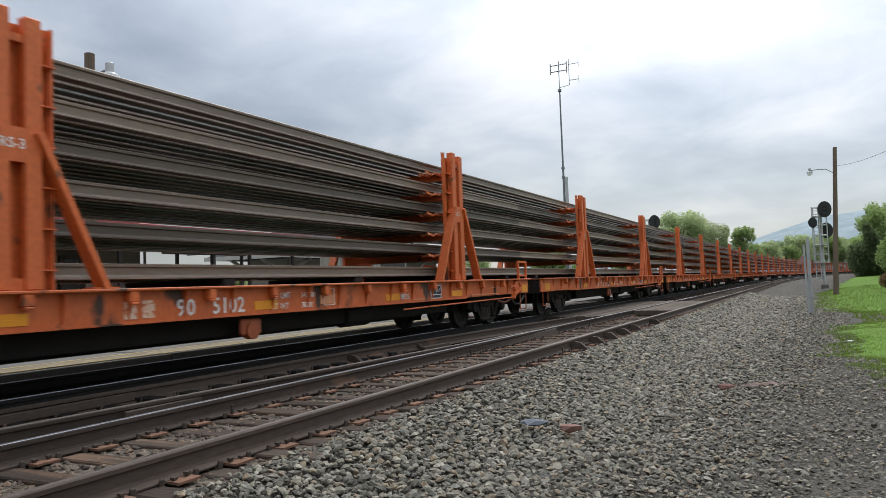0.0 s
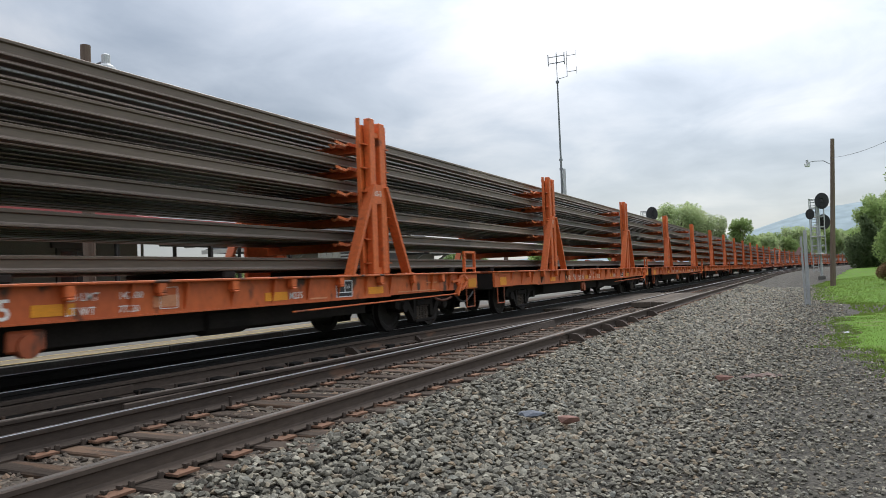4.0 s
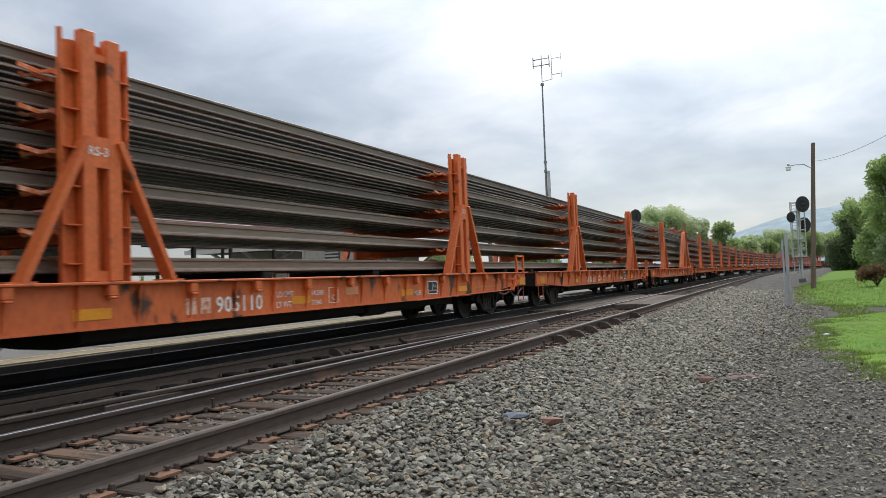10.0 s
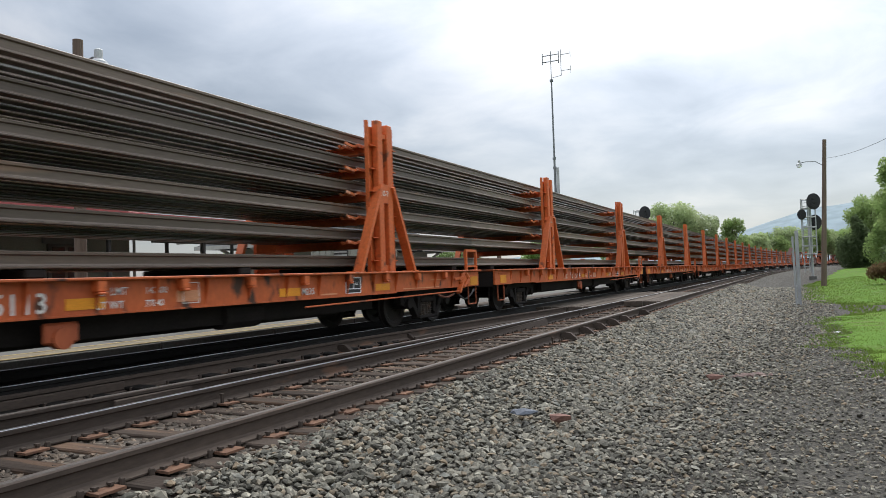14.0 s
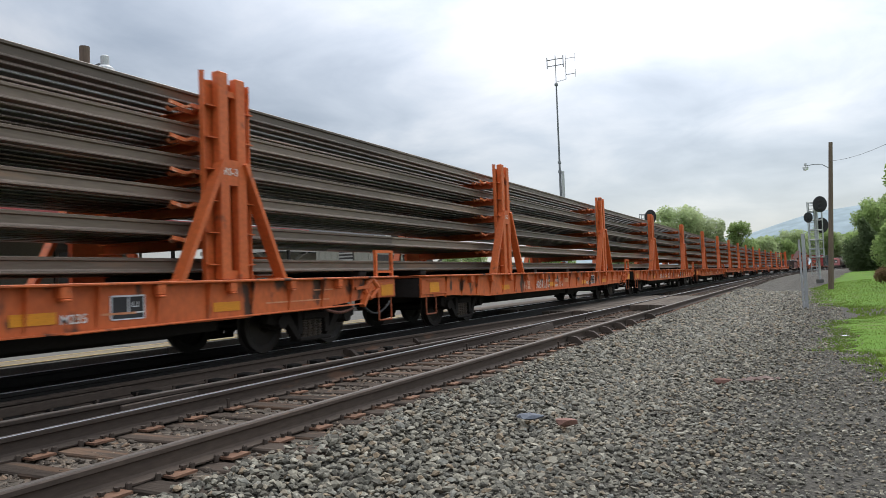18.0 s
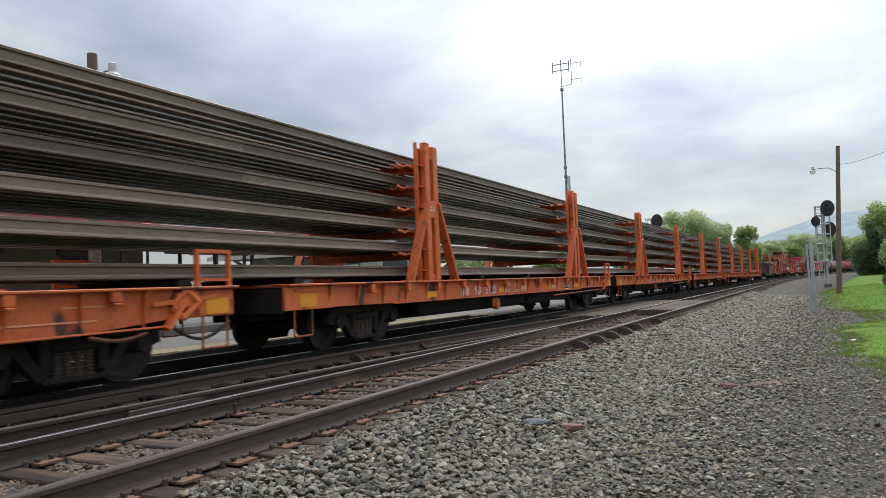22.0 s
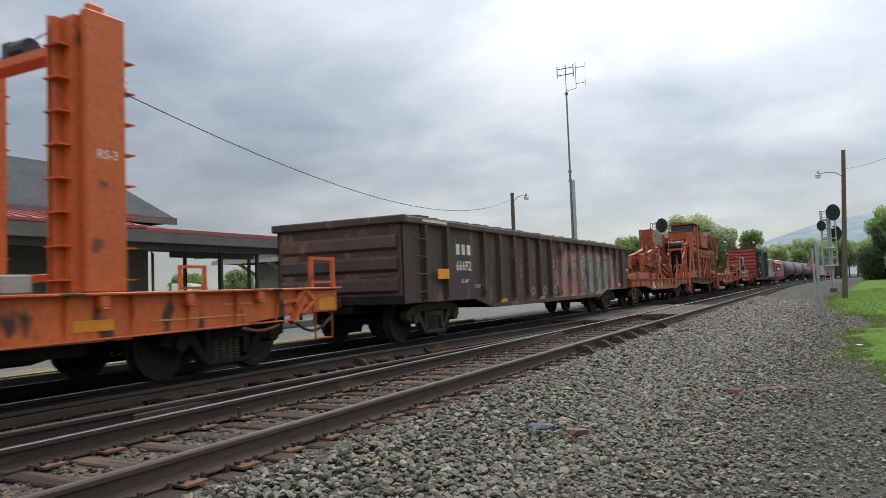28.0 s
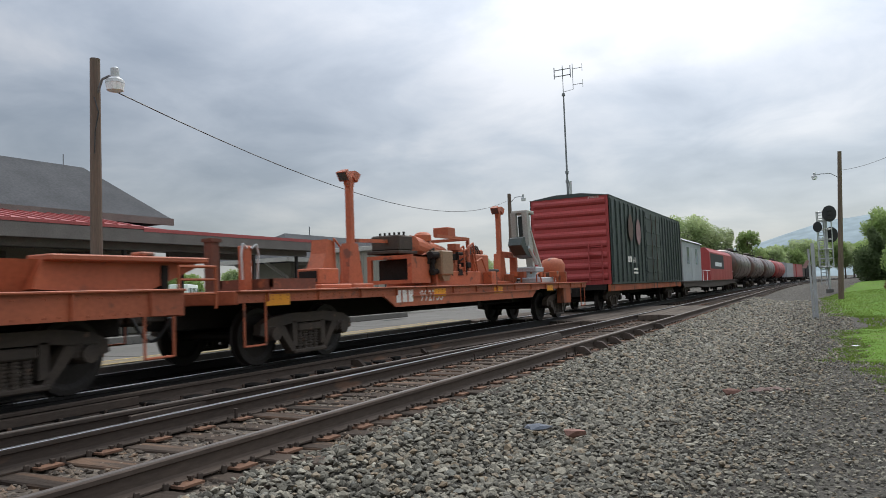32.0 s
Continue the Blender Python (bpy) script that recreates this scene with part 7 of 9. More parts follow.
def box_car():
    mid, half = 535.95, 7.65
    car = thing("box_car", "box car with dark green ribbed sides and a red corrugated end", "railway box car")
    z0, z1 = 1.06, 4.36
    for s in (-1, 1):
        wall = part("side_wall", Form().box(*sorted((s * 1.50, s * 1.53)), -half, half, z0, z1), M_green, car)
        for i in range(22):
            y = -half + 0.25 + i * (2 * half - 0.5) / 21
            if abs(y) > 1.7:
                part("side_post", Form().prism([(y - 0.09, z0 + 0.05), (y + 0.09, z0 + 0.05), (y + 0.09, z1 - 0.1), (y - 0.09, z1 - 0.1)], s * 1.53, s * 1.555, 'x').box(*sorted((s * 1.555, s * 1.58)), y - 0.05, y + 0.05, z0 + 0.08, z1 - 0.15, 0.01), M_green, wall)
        for d in (-1, 1):
            door = part("door", Form().box(*sorted((s * 1.54, s * 1.57)), d * 0.03 if d > 0 else -1.55, 1.55 if d > 0 else -0.03, z0 + 0.1, z1 - 0.15, 0.01), M_green, car, "dark green plug door")
            for k in range(5):
                part("door_rib", Form().box(*sorted((s * 1.57, s * 1.595)), d * 0.1 if d > 0 else -1.5, 1.5 if d > 0 else -0.1, 1.5 + k * 0.6, 1.58 + k * 0.6, 0.008), M_green, door)
            part("lock_rod", Form().rod((s * 1.61, d * 0.5, z0 + 0.1), (s * 1.61, d * 0.5, z1 - 0.2), 0.02, n=6), M_truck, door)
        part("side_frame", Form().box(*sorted((s * 1.36, s * 1.46)), -half, half, 0.80, 1.05, 0.01), M_orange_dirty, car, "orange flat car sill below")
    for e in (-1, 1):
        wall = part("end_wall", Form().prism([(-1.53, z0), (1.53, z0), (1.53, z1), (0.5, 4.48), (-0.5, 4.48), (-1.53, z1)], e * (half - 0.04), e * half), M_red, car, "red corrugated end")
        for k in range(8):
            z = 1.35 + k * 0.40
            prof = [(e * half, z - 0.13), (e * (half + 0.035), z - 0.10), (e * (half + 0.07), z - 0.04), (e * (half + 0.07), z + 0.04), (e * (half + 0.035), z + 0.10), (e * half, z + 0.13)]
            part("end_rib", Form().prism(prof, -1.40, 1.40, 'x'), M_red, wall)
        lad = Form()
        for x in (0.72, 1.22):
            lad.beam((x, e * (half + 0.1), 1.1), (x, e * (half + 0.1), 2.6), 0.04, 0.03)
        for i in range(5):
            lad.rod((0.72, e * (half + 0.1), 1.25 + i * 0.3), (1.22, e * (half + 0.1), 1.25 + i * 0.3), 0.014, n=6)
        part("ladder", lad, M_red, wall)
    part("lettering", letters("420619", 0.13, -0.15, 4.26, 0, 1.1), None, car)
    txt = [o for o in car.children if o.name.startswith("lettering")][-1]
    txt.matrix_local = pose(0.9, -half - 0.012, 0, 0, 0, -90) @ pose(0, 0, 0)
    part("roof", Form().prism([(-1.56, z1), (1.56, z1), (0.5, 4.50), (-0.5, 4.50)], -half - 0.03, half + 0.03), M_green, car)
    part("underframe", Form().box(-1.3, 1.3, -half, half, 0.86, 1.05).box(-0.3, 0.3, -half - 0.4, half + 0.4, 0.62, 0.95, 0.02), M_black, car)
    # painted emblems, number and placards
    def disc(y, z, ry, rz, mat, lab):
        part("emblem", Form().prism([(y + ry * math.cos(i * 0.3927), z + rz * math.sin(i * 0.3927)) for i in range(16)], 1.60, 1.603, 'x'), mat, car, lab)
    disc(-4.6, 3.3, 0.42, 0.55, GRAF[6], "faded round emblem")
    disc(-3.2, 3.2, 0.42, 0.55, GRAF[2], "faded round emblem")
    mark_bars(car, -5.3, 1.9, 1.6, 2, 0.25, 0.24, 0.12)
    part("lettering", letters("6410", 0.3, -4.5, 1.9, 1.601), None, car, "white car number")
    for z in (1.6, 1.45):
        part("lettering_bar", Form().box(1.6, 1.603, -4.4, -3.6, z, z + 0.08), M_letter, car)
    running_gear(car, 5.9, half + 0.5)
    join_train(car, mid, 5.9)


box_car()


def tail_cars():
    # flat car with a grey shed and a red housing
    mid, half = 558.9, 14.2
    car = thing("camp_car", "long grey flat car with a shed and a red housing", "railway flat car")
    part("deck", Form().box(-1.4, 1.4, -half, half, 0.92, 1.05, 0.015), M_truck, car)
    plain_sill(car, -half, half, 0.72, 1.04, M_truck, 0.1)
    part("underframe", Form().box(-0.4, 0.4, -half, half, 0.6, 0.92), M_black, car)
    running_gear(car, 11.5, half)
    Y = lambda s: s - mid
    rl = Form()
    for y in range(553, 573, 2):
        rl.rod((1.38, Y(y), 1.05), (1.38, Y(y), 1.75), 0.02, n=6)
    rl.rod((1.38, Y(553), 1.75), (1.38, Y(572), 1.75), 0.02, n=6)
    part("railing", rl, M_white, car, "white hand railing")
    join_train(car, mid, 11.5)
    shed = thing("equipment_shed", "light grey panelled shed on a flat car", "shed")
    part("wall", Form().box(-1.35, 1.35, Y(545.2), Y(552.6), 1.06, 3.42, 0.02), M_lgrey, shed)
    part("roof", Form().prism([(-1.45, 3.42), (1.45, 3.42), (1.2, 3.58), (-1.2, 3.58)], Y(545.1), Y(552.7)), M_lgrey, shed)
    for y in (547.2, 550.6):
        part("window", Form().box(1.352, 1.36, Y(y) - 0.4, Y(y) + 0.4, 2.1, 3.1), M_glassdark, shed, "dark window")
    part("door", Form().box(1.352, 1.365, Y(548.5), Y(549.4), 1.1, 3.1), M_lgrey, shed)
    join_train(shed, mid, 11.5)
    hs = thing("power_housing", "red power housing with a black band on a flat car", "machinery housing")
    part("body", Form().prism([(-1.4, 1.06), (1.4, 1.06), (1.4, 3.1), (1.1, 3.42), (-1.1, 3.42), (-1.4, 3.1)], Y(556.5), Y(571.5)), M_red, hs)
    part("band", Form().box(1.402, 1.41, Y(557), Y(565), 1.9, 3.0), M_sigblack, hs, "black band with a white mark")
    part("mark", Form().box(1.411, 1.414, Y(559.5), Y(563.5), 2.1, 2.4), M_white, hs, "white mark")
    part("nose", Form().box(-1.2, 1.2, Y(571.5), Y(573), 1.06, 2.3, 0.1), M_red, hs)
    join_train(hs, mid, 11.5)
    # tank cars
    for a, b, red in ((574.6, 591.6, 0), (593.2, 609.2, 0), (610.8, 626.8, 0), (628.4, 645, 1)):
        mid, half = (a + b) / 2, (b - a) / 2
        car = thing("tank_car", "grimy brown tank car with a walkway and dome" if not red else "red and grey tank car", "railway tank car", "tank cars")
        L = half - 0.5
        part("tank", Form().lathe([(0.1, -L), (0.9, -L + 0.12), (1.35, -L + 0.4), (1.5, -L + 0.8), (1.5, L - 0.8), (1.35, L - 0.4), (0.9, L - 0.12), (0.1, L)], (0, 0, 2.45), axis='y', n=24), M_tank if not red else M_red, car, smooth=True)
        for y in (-L * 0.5, 0, L * 0.5):
            part("band", Form().lathe([(1.505, y - 0.06), (1.515, y - 0.06), (1.515, y + 0.06), (1.505, y + 0.06)], (0, 0, 2.45), axis='y', n=24), M_sigblack, car, "black tank band")
        part("dome", Form().lathe([(0.4, 3.85), (0.42, 4.2), (0.3, 4.27), (0.05, 4.3)], (0, 0, 0), n=14), M_truck, car)
        part("walkway", Form().box(-0.9, 0.9, -1.4, 1.4, 3.96, 4.0).pipe([(0.9, -1.4, 4.0), (0.9, -1.4, 4.5), (0.9, 1.4, 4.5), (0.9, 1.4, 4.0)], 0.02, 5).pipe([(-0.9, -1.4, 4.0), (-0.9, -1.4, 4.5), (-0.9, 1.4, 4.5), (-0.9, 1.4, 4.0)], 0.02, 5), M_truck, car)
        part("underframe", Form().box(-1.3, 1.3, -half, -half + 2.6, 0.85, 1.02, 0.01).box(-1.3, 1.3, half - 2.6, half, 0.85, 1.02, 0.01).box(-0.3, 0.3, -half, half, 0.7, 1.02), M_black, car)
        part("saddle", Form().box(-1.0, 1.0, -half + 1.9, -half + 2.3, 1.0, 1.5).box(-1.0, 1.0, half - 2.3, half - 1.9, 1.0, 1.5), M_black, car)
        running_gear(car, half - 1.9, half)
        join_train(car, mid, half - 1.9)
    for a, b, mats, lab in ((646.8, 664.5, (M_lgrey, M_red), "grey and red box car"), (666, 684, (M_red, M_truck), "dark red box car"), (686, 704, (M_black, M_truck), "dark box car at the train's end")):
        mid, half = (a + b) / 2, (b - a) / 2
        car = thing("box_car", lab, "railway box car")
        part("body", Form().box(-1.5, 1.5, -half, half - half * 0.6, 1.05, 3.7, 0.03), mats[0], car)
        part("body_end", Form().box(-1.48, 1.48, half * 0.4, half, 1.05, 3.6, 0.03), mats[1], car)
        part("roof", Form().prism([(-1.52, 3.7), (1.52, 3.7), (0, 3.9)], -half, half * 0.4), mats[0], car)
        part("underframe", Form().box(-1.3, 1.3, -half, half, 0.8, 1.05), M_black, car)
        running_gear(car, half - 2, half)
        join_train(car, mid, half - 2)


tail_cars()


def cable_reel():
    """Red reel that rides on the load beside the tie-down frame."""
    mid = 9.28 + 10 * PITCH
    r = thing("cable_reel", "red cable reel on top of the rail load", "cable reel")
    y, z = 4.45, 3.95
    for x in (0.5, 0.75):
        part("flange", Form().lathe([(0.05, x - 0.015), (0.22, x - 0.015), (0.22, x + 0.015), (0.05, x + 0.015)], (0, y, z), axis='x', n=20), M_red, r)
    part("hub", Form().rod((0.5, y, z), (0.75, y, z), 0.12, n=14), M_red, r)
    part("cradle", Form().box(0.45, 0.8, y - 0.27, y - 0.22, 3.722, 3.98, 0.01).box(0.45, 0.8, y + 0.22, y + 0.27, 3.722, 3.98, 0.01), M_red, r)
    join_train(r, mid, 6.95)


cable_reel()

# ---- platform and station ----
PLAT_X, PLAT_Z = -9.95, 0.08


def build_platform():
    p = thing("platform", "pale concrete platform with a worn yellow edge line", "platform", kind="structure")
    rng = random.Random(3)
    y = -12.0
    while y < 20.9:
        b = min(y + 3.0, 21.2)
        part("slab", Form().box(-16.9, PLAT_X, y + 0.008, b - 0.008, PLAT_Z - 0.3, PLAT_Z + rng.uniform(-0.004, 0.004), 0.01), M_concrete, p)
        y += 3.0
    part("edge_band", Form().box(PLAT_X - 0.75, PLAT_X - 0.05, -12, 21, PLAT_Z + 0.006, PLAT_Z + 0.010), M_band, p, "worn tan edge band")
    for x in (PLAT_X - 0.75, PLAT_X - 0.15):
        part("edge_line", Form().box(x, x + 0.08, -12, 21, PLAT_Z + 0.012, PLAT_Z + 0.015), M_yline, p, "worn yellow line")
    part("kerb", Form().box(-14.3, -14.05, -12, 24, PLAT_Z, PLAT_Z + 0.2, 0.02), M_concrete, p)
    part("apron", Form().box(-60, -16.9, -30, 75, PLAT_Z - 0.35, PLAT_Z - 0.05), M_concrete, p, "grey paved yard")
    part("apron", Form().box(-16.9, -10.7, 21.2, 75, PLAT_Z - 0.35, PLAT_Z - 0.06), M_concrete, p, "grey paved yard")


build_platform()


def hip_roof(x0, x1, y0, y1, ze, zr, run, thick=0.14, mat=None, name="roof", parent=None, label=""):
    """Hipped roof with its ridge along y; run: how far the ridge ends stand in from the eaves' ends."""
    xm = (x0 + x1) / 2
    v = [(x0, y0, ze), (x1, y0, ze), (x1, y1, ze), (x0, y1, ze), (xm, y0 + run, zr), (xm, y1 - run, zr)]
    lo = [(a, b, c - thick) for a, b, c in v[:4]]
    f = Form().add(v + lo, [(0, 1, 4), (1, 2, 5, 4), (2, 3, 5), (3, 0, 4, 5), (6, 7, 1, 0), (7, 8, 2, 1), (8, 9, 3, 2), (9, 6, 0, 3), (9, 8, 7, 6)])
    return part(name, f, mat or M_roofgrey, parent, label)


def build_station():
    st = thing("station_building", "olive grey railway station with a grey hipped roof and red canopy", "station")
    # main block
    part("wall", Form().box(-19.75, -19.5, -14, 16.4, 0.03, 3.5), M_wallgrey, st)
    part("wall", Form().box(-22.9, -19.75, 16.2, 16.4, 0.03, 3.5), M_wallgrey, st)
    part("wall", Form().box(-23.1, -22.9, -14, 16.4, 0.03, 3.5), M_wallgrey, st)
    part("wall", Form().box(-22.9, -19.75, -14.2, -14, 0.03, 3.5), M_wallgrey, st)
    hip_roof(-23.7, -18.3, -16, 16.5, 3.64, 5.46, 1.2, parent=st, label="grey shingled hipped roof")
    part("fascia", Form().box(-18.32, -18.24, -16, 16.5, 3.44, 3.66), M_dkwood, st)
    part("finial", Form().rod((-21, 14.6, 5.4), (-21, 14.6, 5.8), 0.015, n=5), M_mast, st)
    n = 0
    for y, w, kind in ((14.1, 1.15, "door"), (11.0, 1.3, "window"), (7.5, 1.2, "door"), (3.4, 1.3, "window"), (-1, 1.3, "window")):
        fr = part(kind, Form().box(-19.5, -19.42, y - w / 2, y + w / 2, 0.05 if kind == "door" else 0.9, 2.35, 0.01), M_dkwood, st, "dark framed " + kind)
        part("pane", Form().box(-19.418, -19.41, y - w / 2 + 0.12, y - 0.05, 0.9 if kind == "door" else 1.0, 2.25), M_glassdark, fr)
        part("pane", Form().box(-19.418, -19.41, y + 0.05, y + w / 2 - 0.12, 0.9 if kind == "door" else 1.0, 2.25), M_glassdark, fr)
        part("lintel", Form().box(-19.5, -19.40, y - w / 2 - 0.15, y + w / 2 + 0.15, 2.35, 2.55, 0.01), M_dkwood, fr)
    for i in range(40):
        y = -13.5 + i * 0.77
        part("batten", Form().box(-19.5, -19.47, y - 0.02, y + 0.02, 2.6, 3.5), M_wallgrey, st)
    part("skirting", Form().box(-19.5, -19.44, -14, 16.4, 0.05, 0.75, 0.01), M_wallgrey, st)
    # canopy: red sheet roof on the platform side, boarded underside, posts and brackets
    cx0, cx1 = -19.0, -16.0
    can = part("canopy_roof", Form().prism([(cx1 + 0.06, 2.98), (cx1 + 0.06, 3.06), (cx0, 3.66), (cx0, 3.58)], -14, 13.4), M_redroof, st, "faded red metal canopy roof")
    for i in range(68):
        y = -13.8 + i * 0.4
        part("seam", Form().beam((cx1 + 0.05, y, 3.075), (cx0, y, 3.675), 0.03, 0.03), M_redroof, can)
    can2 = part("canopy_roof", Form().add([(cx1 + 0.06, 13.4, 3.02), (cx0, 13.4, 3.62), (cx0 - 0.4, 20.9, 3.2), (cx1 + 0.06, 20.9, 3.02), (cx1 + 0.06, 13.4, 2.92), (cx0, 13.4, 2.92), (cx0 - 0.4, 20.9, 2.92), (cx1 + 0.06, 20.9, 2.92)],
                [(0, 1, 2, 3), (7, 6, 5, 4), (0, 3, 7, 4), (1, 5, 6, 2), (3, 2, 6, 7), (0, 4, 5, 1)]), M_redroof, st, "dark red end of the canopy roof")
    part("fascia", Form().box(cx1 - 0.02, cx1 + 0.05, -14, 21, 2.62, 2.97, 0.01), M_dkwood, st)
    part("fascia", Form().box(cx0 - 3.2, cx1, 20.9, 21.0, 2.62, 3.0, 0.01), M_dkwood, st)
    for i in range(9):
        x = cx1 - 0.2 - i * 0.38
        part("soffit_board", Form().box(x - 0.37, x, -14, 20.9, 2.66, 2.70), M_dkwood, st)
    part("purlin", Form().box(cx1 - 0.55, cx1 - 0.40, -14, 20.9, 2.45, 2.66, 0.01), M_dkwood, st)
    part("purlin", Form().box(-19.2, -19.05, 17, 20.9, 2.45, 2.66, 0.01), M_dkwood, st)
    for y in (-10, -5.2, -0.4, 4.4, 9.2, 13.2, 16.6, 18.2, 20.4):
        part("canopy_post", Form().box(cx1 - 0.53, cx1 - 0.43, y - 0.05, y + 0.05, PLAT_Z, 2.46, 0.01), M_dkpost, st, "dark canopy post")
    for y in (17.6, 19.2, 20.7):
        part("canopy_post", Form().box(-19.18, -19.08, y - 0.05, y + 0.05, PLAT_Z, 2.46, 0.01), M_dkpost, st, "dark canopy post")
    part("downpipe", Form().rod((-19.4, 16.5, 0.1), (-19.4, 16.5, 2.6), 0.045, n=8), M_trim, st, "pale downpipe")
    part("chimney", Form().box(-21.3, -20.8, 3.5, 4.0, 4.6, 6.0, 0.02), M_wallgrey, st)


build_station()


def build_freight_house():
    d = thing("freight_house", "grey-roofed depot building with broad bracketed eaves", "depot building")
    part("wall", Form().box(-27.4, -24.9, 30.4, 47.5, 0.03, 2.95), M_wallgrey, d)
    hip_roof(-28.7, -23.4, 28.3, 49.6, 2.95, 4.50, 3.0, parent=d, label="grey shingled hipped roof")
    # cross gable towards the tracks
    part("gable_roof", Form().add([(-23.0, 35.5, 2.86), (-23.0, 39.4, 4.55), (-23.0, 43.3, 2.86), (-27.6, 35.5, 2.86), (-27.6, 39.4, 4.55), (-27.6, 43.3, 2.86), (-23.0, 35.5, 2.70), (-23.0, 39.4, 4.37), (-23.0, 43.3, 2.70), (-27.6, 35.5, 2.70), (-27.6, 39.4, 4.37), (-27.6, 43.3, 2.70)],
         [(0, 3, 4, 1), (1, 4, 5, 2), (6, 7, 10, 9), (7, 8, 11, 10), (0, 1, 7, 6), (1, 2, 8, 7), (3, 9, 10, 4), (4, 10, 11, 5), (0, 6, 9, 3), (2, 5, 11, 8)]), M_roofgrey, d, "grey gable roof")
    part("gable_wall", Form().prism([(36.2, 2.9), (42.6, 2.9), (39.4, 4.30)], -24.4, -24.2, 'x'), M_trim, d, "pale boarded gable")
    part("barge_board", Form().beam((-22.96, 35.45, 2.76), (-22.96, 39.4, 4.47), 0.06, 0.2).beam((-22.96, 43.35, 2.76), (-22.96, 39.4, 4.47), 0.06, 0.2), M_trim, d)
    part("fascia", Form().box(-23.45, -23.36, 28.3, 49.6, 2.76, 2.97), M_trim, d)
    part("fascia", Form().box(-28.7, -23.4, 28.22, 28.3, 2.76, 2.97), M_trim, d)
    for y in (30.6, 35.5, 39.5, 43.5, 47.2):
        part("eave_bracket", Form().beam((-24.85, y, 2.0), (-23.6, y, 2.8), 0.14, 0.14).box(-24.9, -23.5, y - 0.07, y + 0.07, 2.66, 2.8), M_trim, d)
    for x in (-25.1, -27.2):
        part("eave_bracket", Form().beam((x, 30.3, 2.0), (x, 28.6, 2.8), 0.14, 0.14), M_trim, d)
    for y in (32.5, 36, 44):
        w = part("window", Form().box(-24.9, -24.83, y - 0.6, y + 0.6, 0.9, 2.2, 0.01), M_trim, d)
        part("pane", Form().box(-24.825, -24.82, y - 0.5, y + 0.5, 1.0, 2.1), M_glassdark, w)
    for y in (33.5, 45.4):
        part("vent_pipe", Form().rod((-26.05, y, 4.2), (-26.05, y, 5.0), 0.03, n=6), M_mast, d)


build_freight_house()


def build_utility_shed():
    s = thing("utility_shed", "olive boarded utility shed with louvre and flat roof", "shed")
    x0, x1, y0, y1 = -21.1, -18.0, 28.2, 31.1
    part("wall", Form().box(x0, x1, y0, y1, 0.03, 3.0), M_wallgrey, s)
    part("roof", Form().box(x0 - 0.2, x1 + 0.2, y0 - 0.2, y1 + 0.2, 3.0, 3.22, 0.02), M_trim, s, "pale flat roof edge")
    for i in range(9):
        x = x0 + 0.15 + i * 0.35
        part("batten", Form().box(x - 0.02, x + 0.02, y0 - 0.025, y0, 0.1, 2.98), M_wallgrey, s)
    lv = part("louvre", Form().box(-19.75, -18.95, y0 - 0.05, y0 - 0.005, 1.75, 2.55), M_dkpost, s, "dark louvre")
    for i in range(5):
        part("slat", Form().box(-19.72, -18.98, y0 - 0.085, y0 - 0.05, 1.8 + i * 0.155, 1.87 + i * 0.155), M_trim, lv)
    part("door", Form().box(x1, x1 + 0.04, 28.7, 30.9, 0.1, 2.35, 0.01), M_dkpost, s, "dark roller door")
    part("gutter", Form().rod((x1 + 0.15, y0 - 0.2, 2.98), (x1 + 0.15, y1 + 0.2, 2.98), 0.05, n=8), M_trim, s)


build_utility_shed()


def build_white_bus():
    b = thing("white_trailer", "long white trailer parked beyond the station", "trailer", m=pose(-80, 74, 0.03, 0, 0, 40))
    part("body", Form().box(-1.25, 1.25, -6, 6, 0.6, 3.0, 0.08), M_white, b)
    for i in range(7):
        part("window", Form().box(1.252, 1.26, -5.4 + i * 1.6, -4.2 + i * 1.6, 1.7, 2.5), M_glassdark, b)
    for y in (-4, 4):
        part("wheel", Form().lathe([(0.1, 1.0), (0.45, 1.0), (0.45, 1.25), (0.1, 1.25)], (0, y, 0.45), axis='x', n=16), M_hose, b)
        part("wheel", Form().lathe([(0.1, -1.25), (0.45, -1.25), (0.45, -1.0), (0.1, -1.0)], (0, y, 0.45), axis='x', n=16), M_hose, b)
    part("chassis", Form().box(-1.0, 1.0, -5.6, 5.6, 0.45, 0.6), M_black, b)


build_white_bus()


# ---- poles, masts, signals ----
def yard_light(parent, x, y, z, dx):
    """Bracket and lamp head of an old yard light; dx is the arm's reach along x."""
    part("lamp_arm", Form().pipe([(x, y, z - 0.25), (x + dx * 0.3, y, z + 0.02), (x + dx * 0.7, y, z + 0.05), (x + dx, y, z + 0.0)], 0.022, 6), M_mast, parent)
    part("lamp_head", Form().lathe([(0.05, 0.16), (0.075, 0.14), (0.075, -0.02), (0.16, -0.08), (0.17, -0.14), (0.13, -0.16)], (x + dx, y, z + 0.02), n=14), M_galv, parent, "galvanised lamp head")
    part("lamp_shade", Form().lathe([(0.165, -0.14), (0.145, -0.27), (0.05, -0.30)], (x + dx, y, z + 0.02), n=14), M_white, parent, "milky lamp glass")


def timber_pole(name, label, x, y, z0, z1, r0, r1, lean=(0, 0)):
    p = thing(name, label, "pole", "timber poles")
    part("post", Form().rod((x, y, z0), (x + lean[0], y + lean[1], z1), r0, r1, 12), M_pole, p)
    return p


pole_l = timber_pole("lamp_pole", "weathered timber pole with a yard light on the platform", -11.75, 8.82, PLAT_Z - 0.2, 5.62, 0.115, 0.09, (0.0, 0))
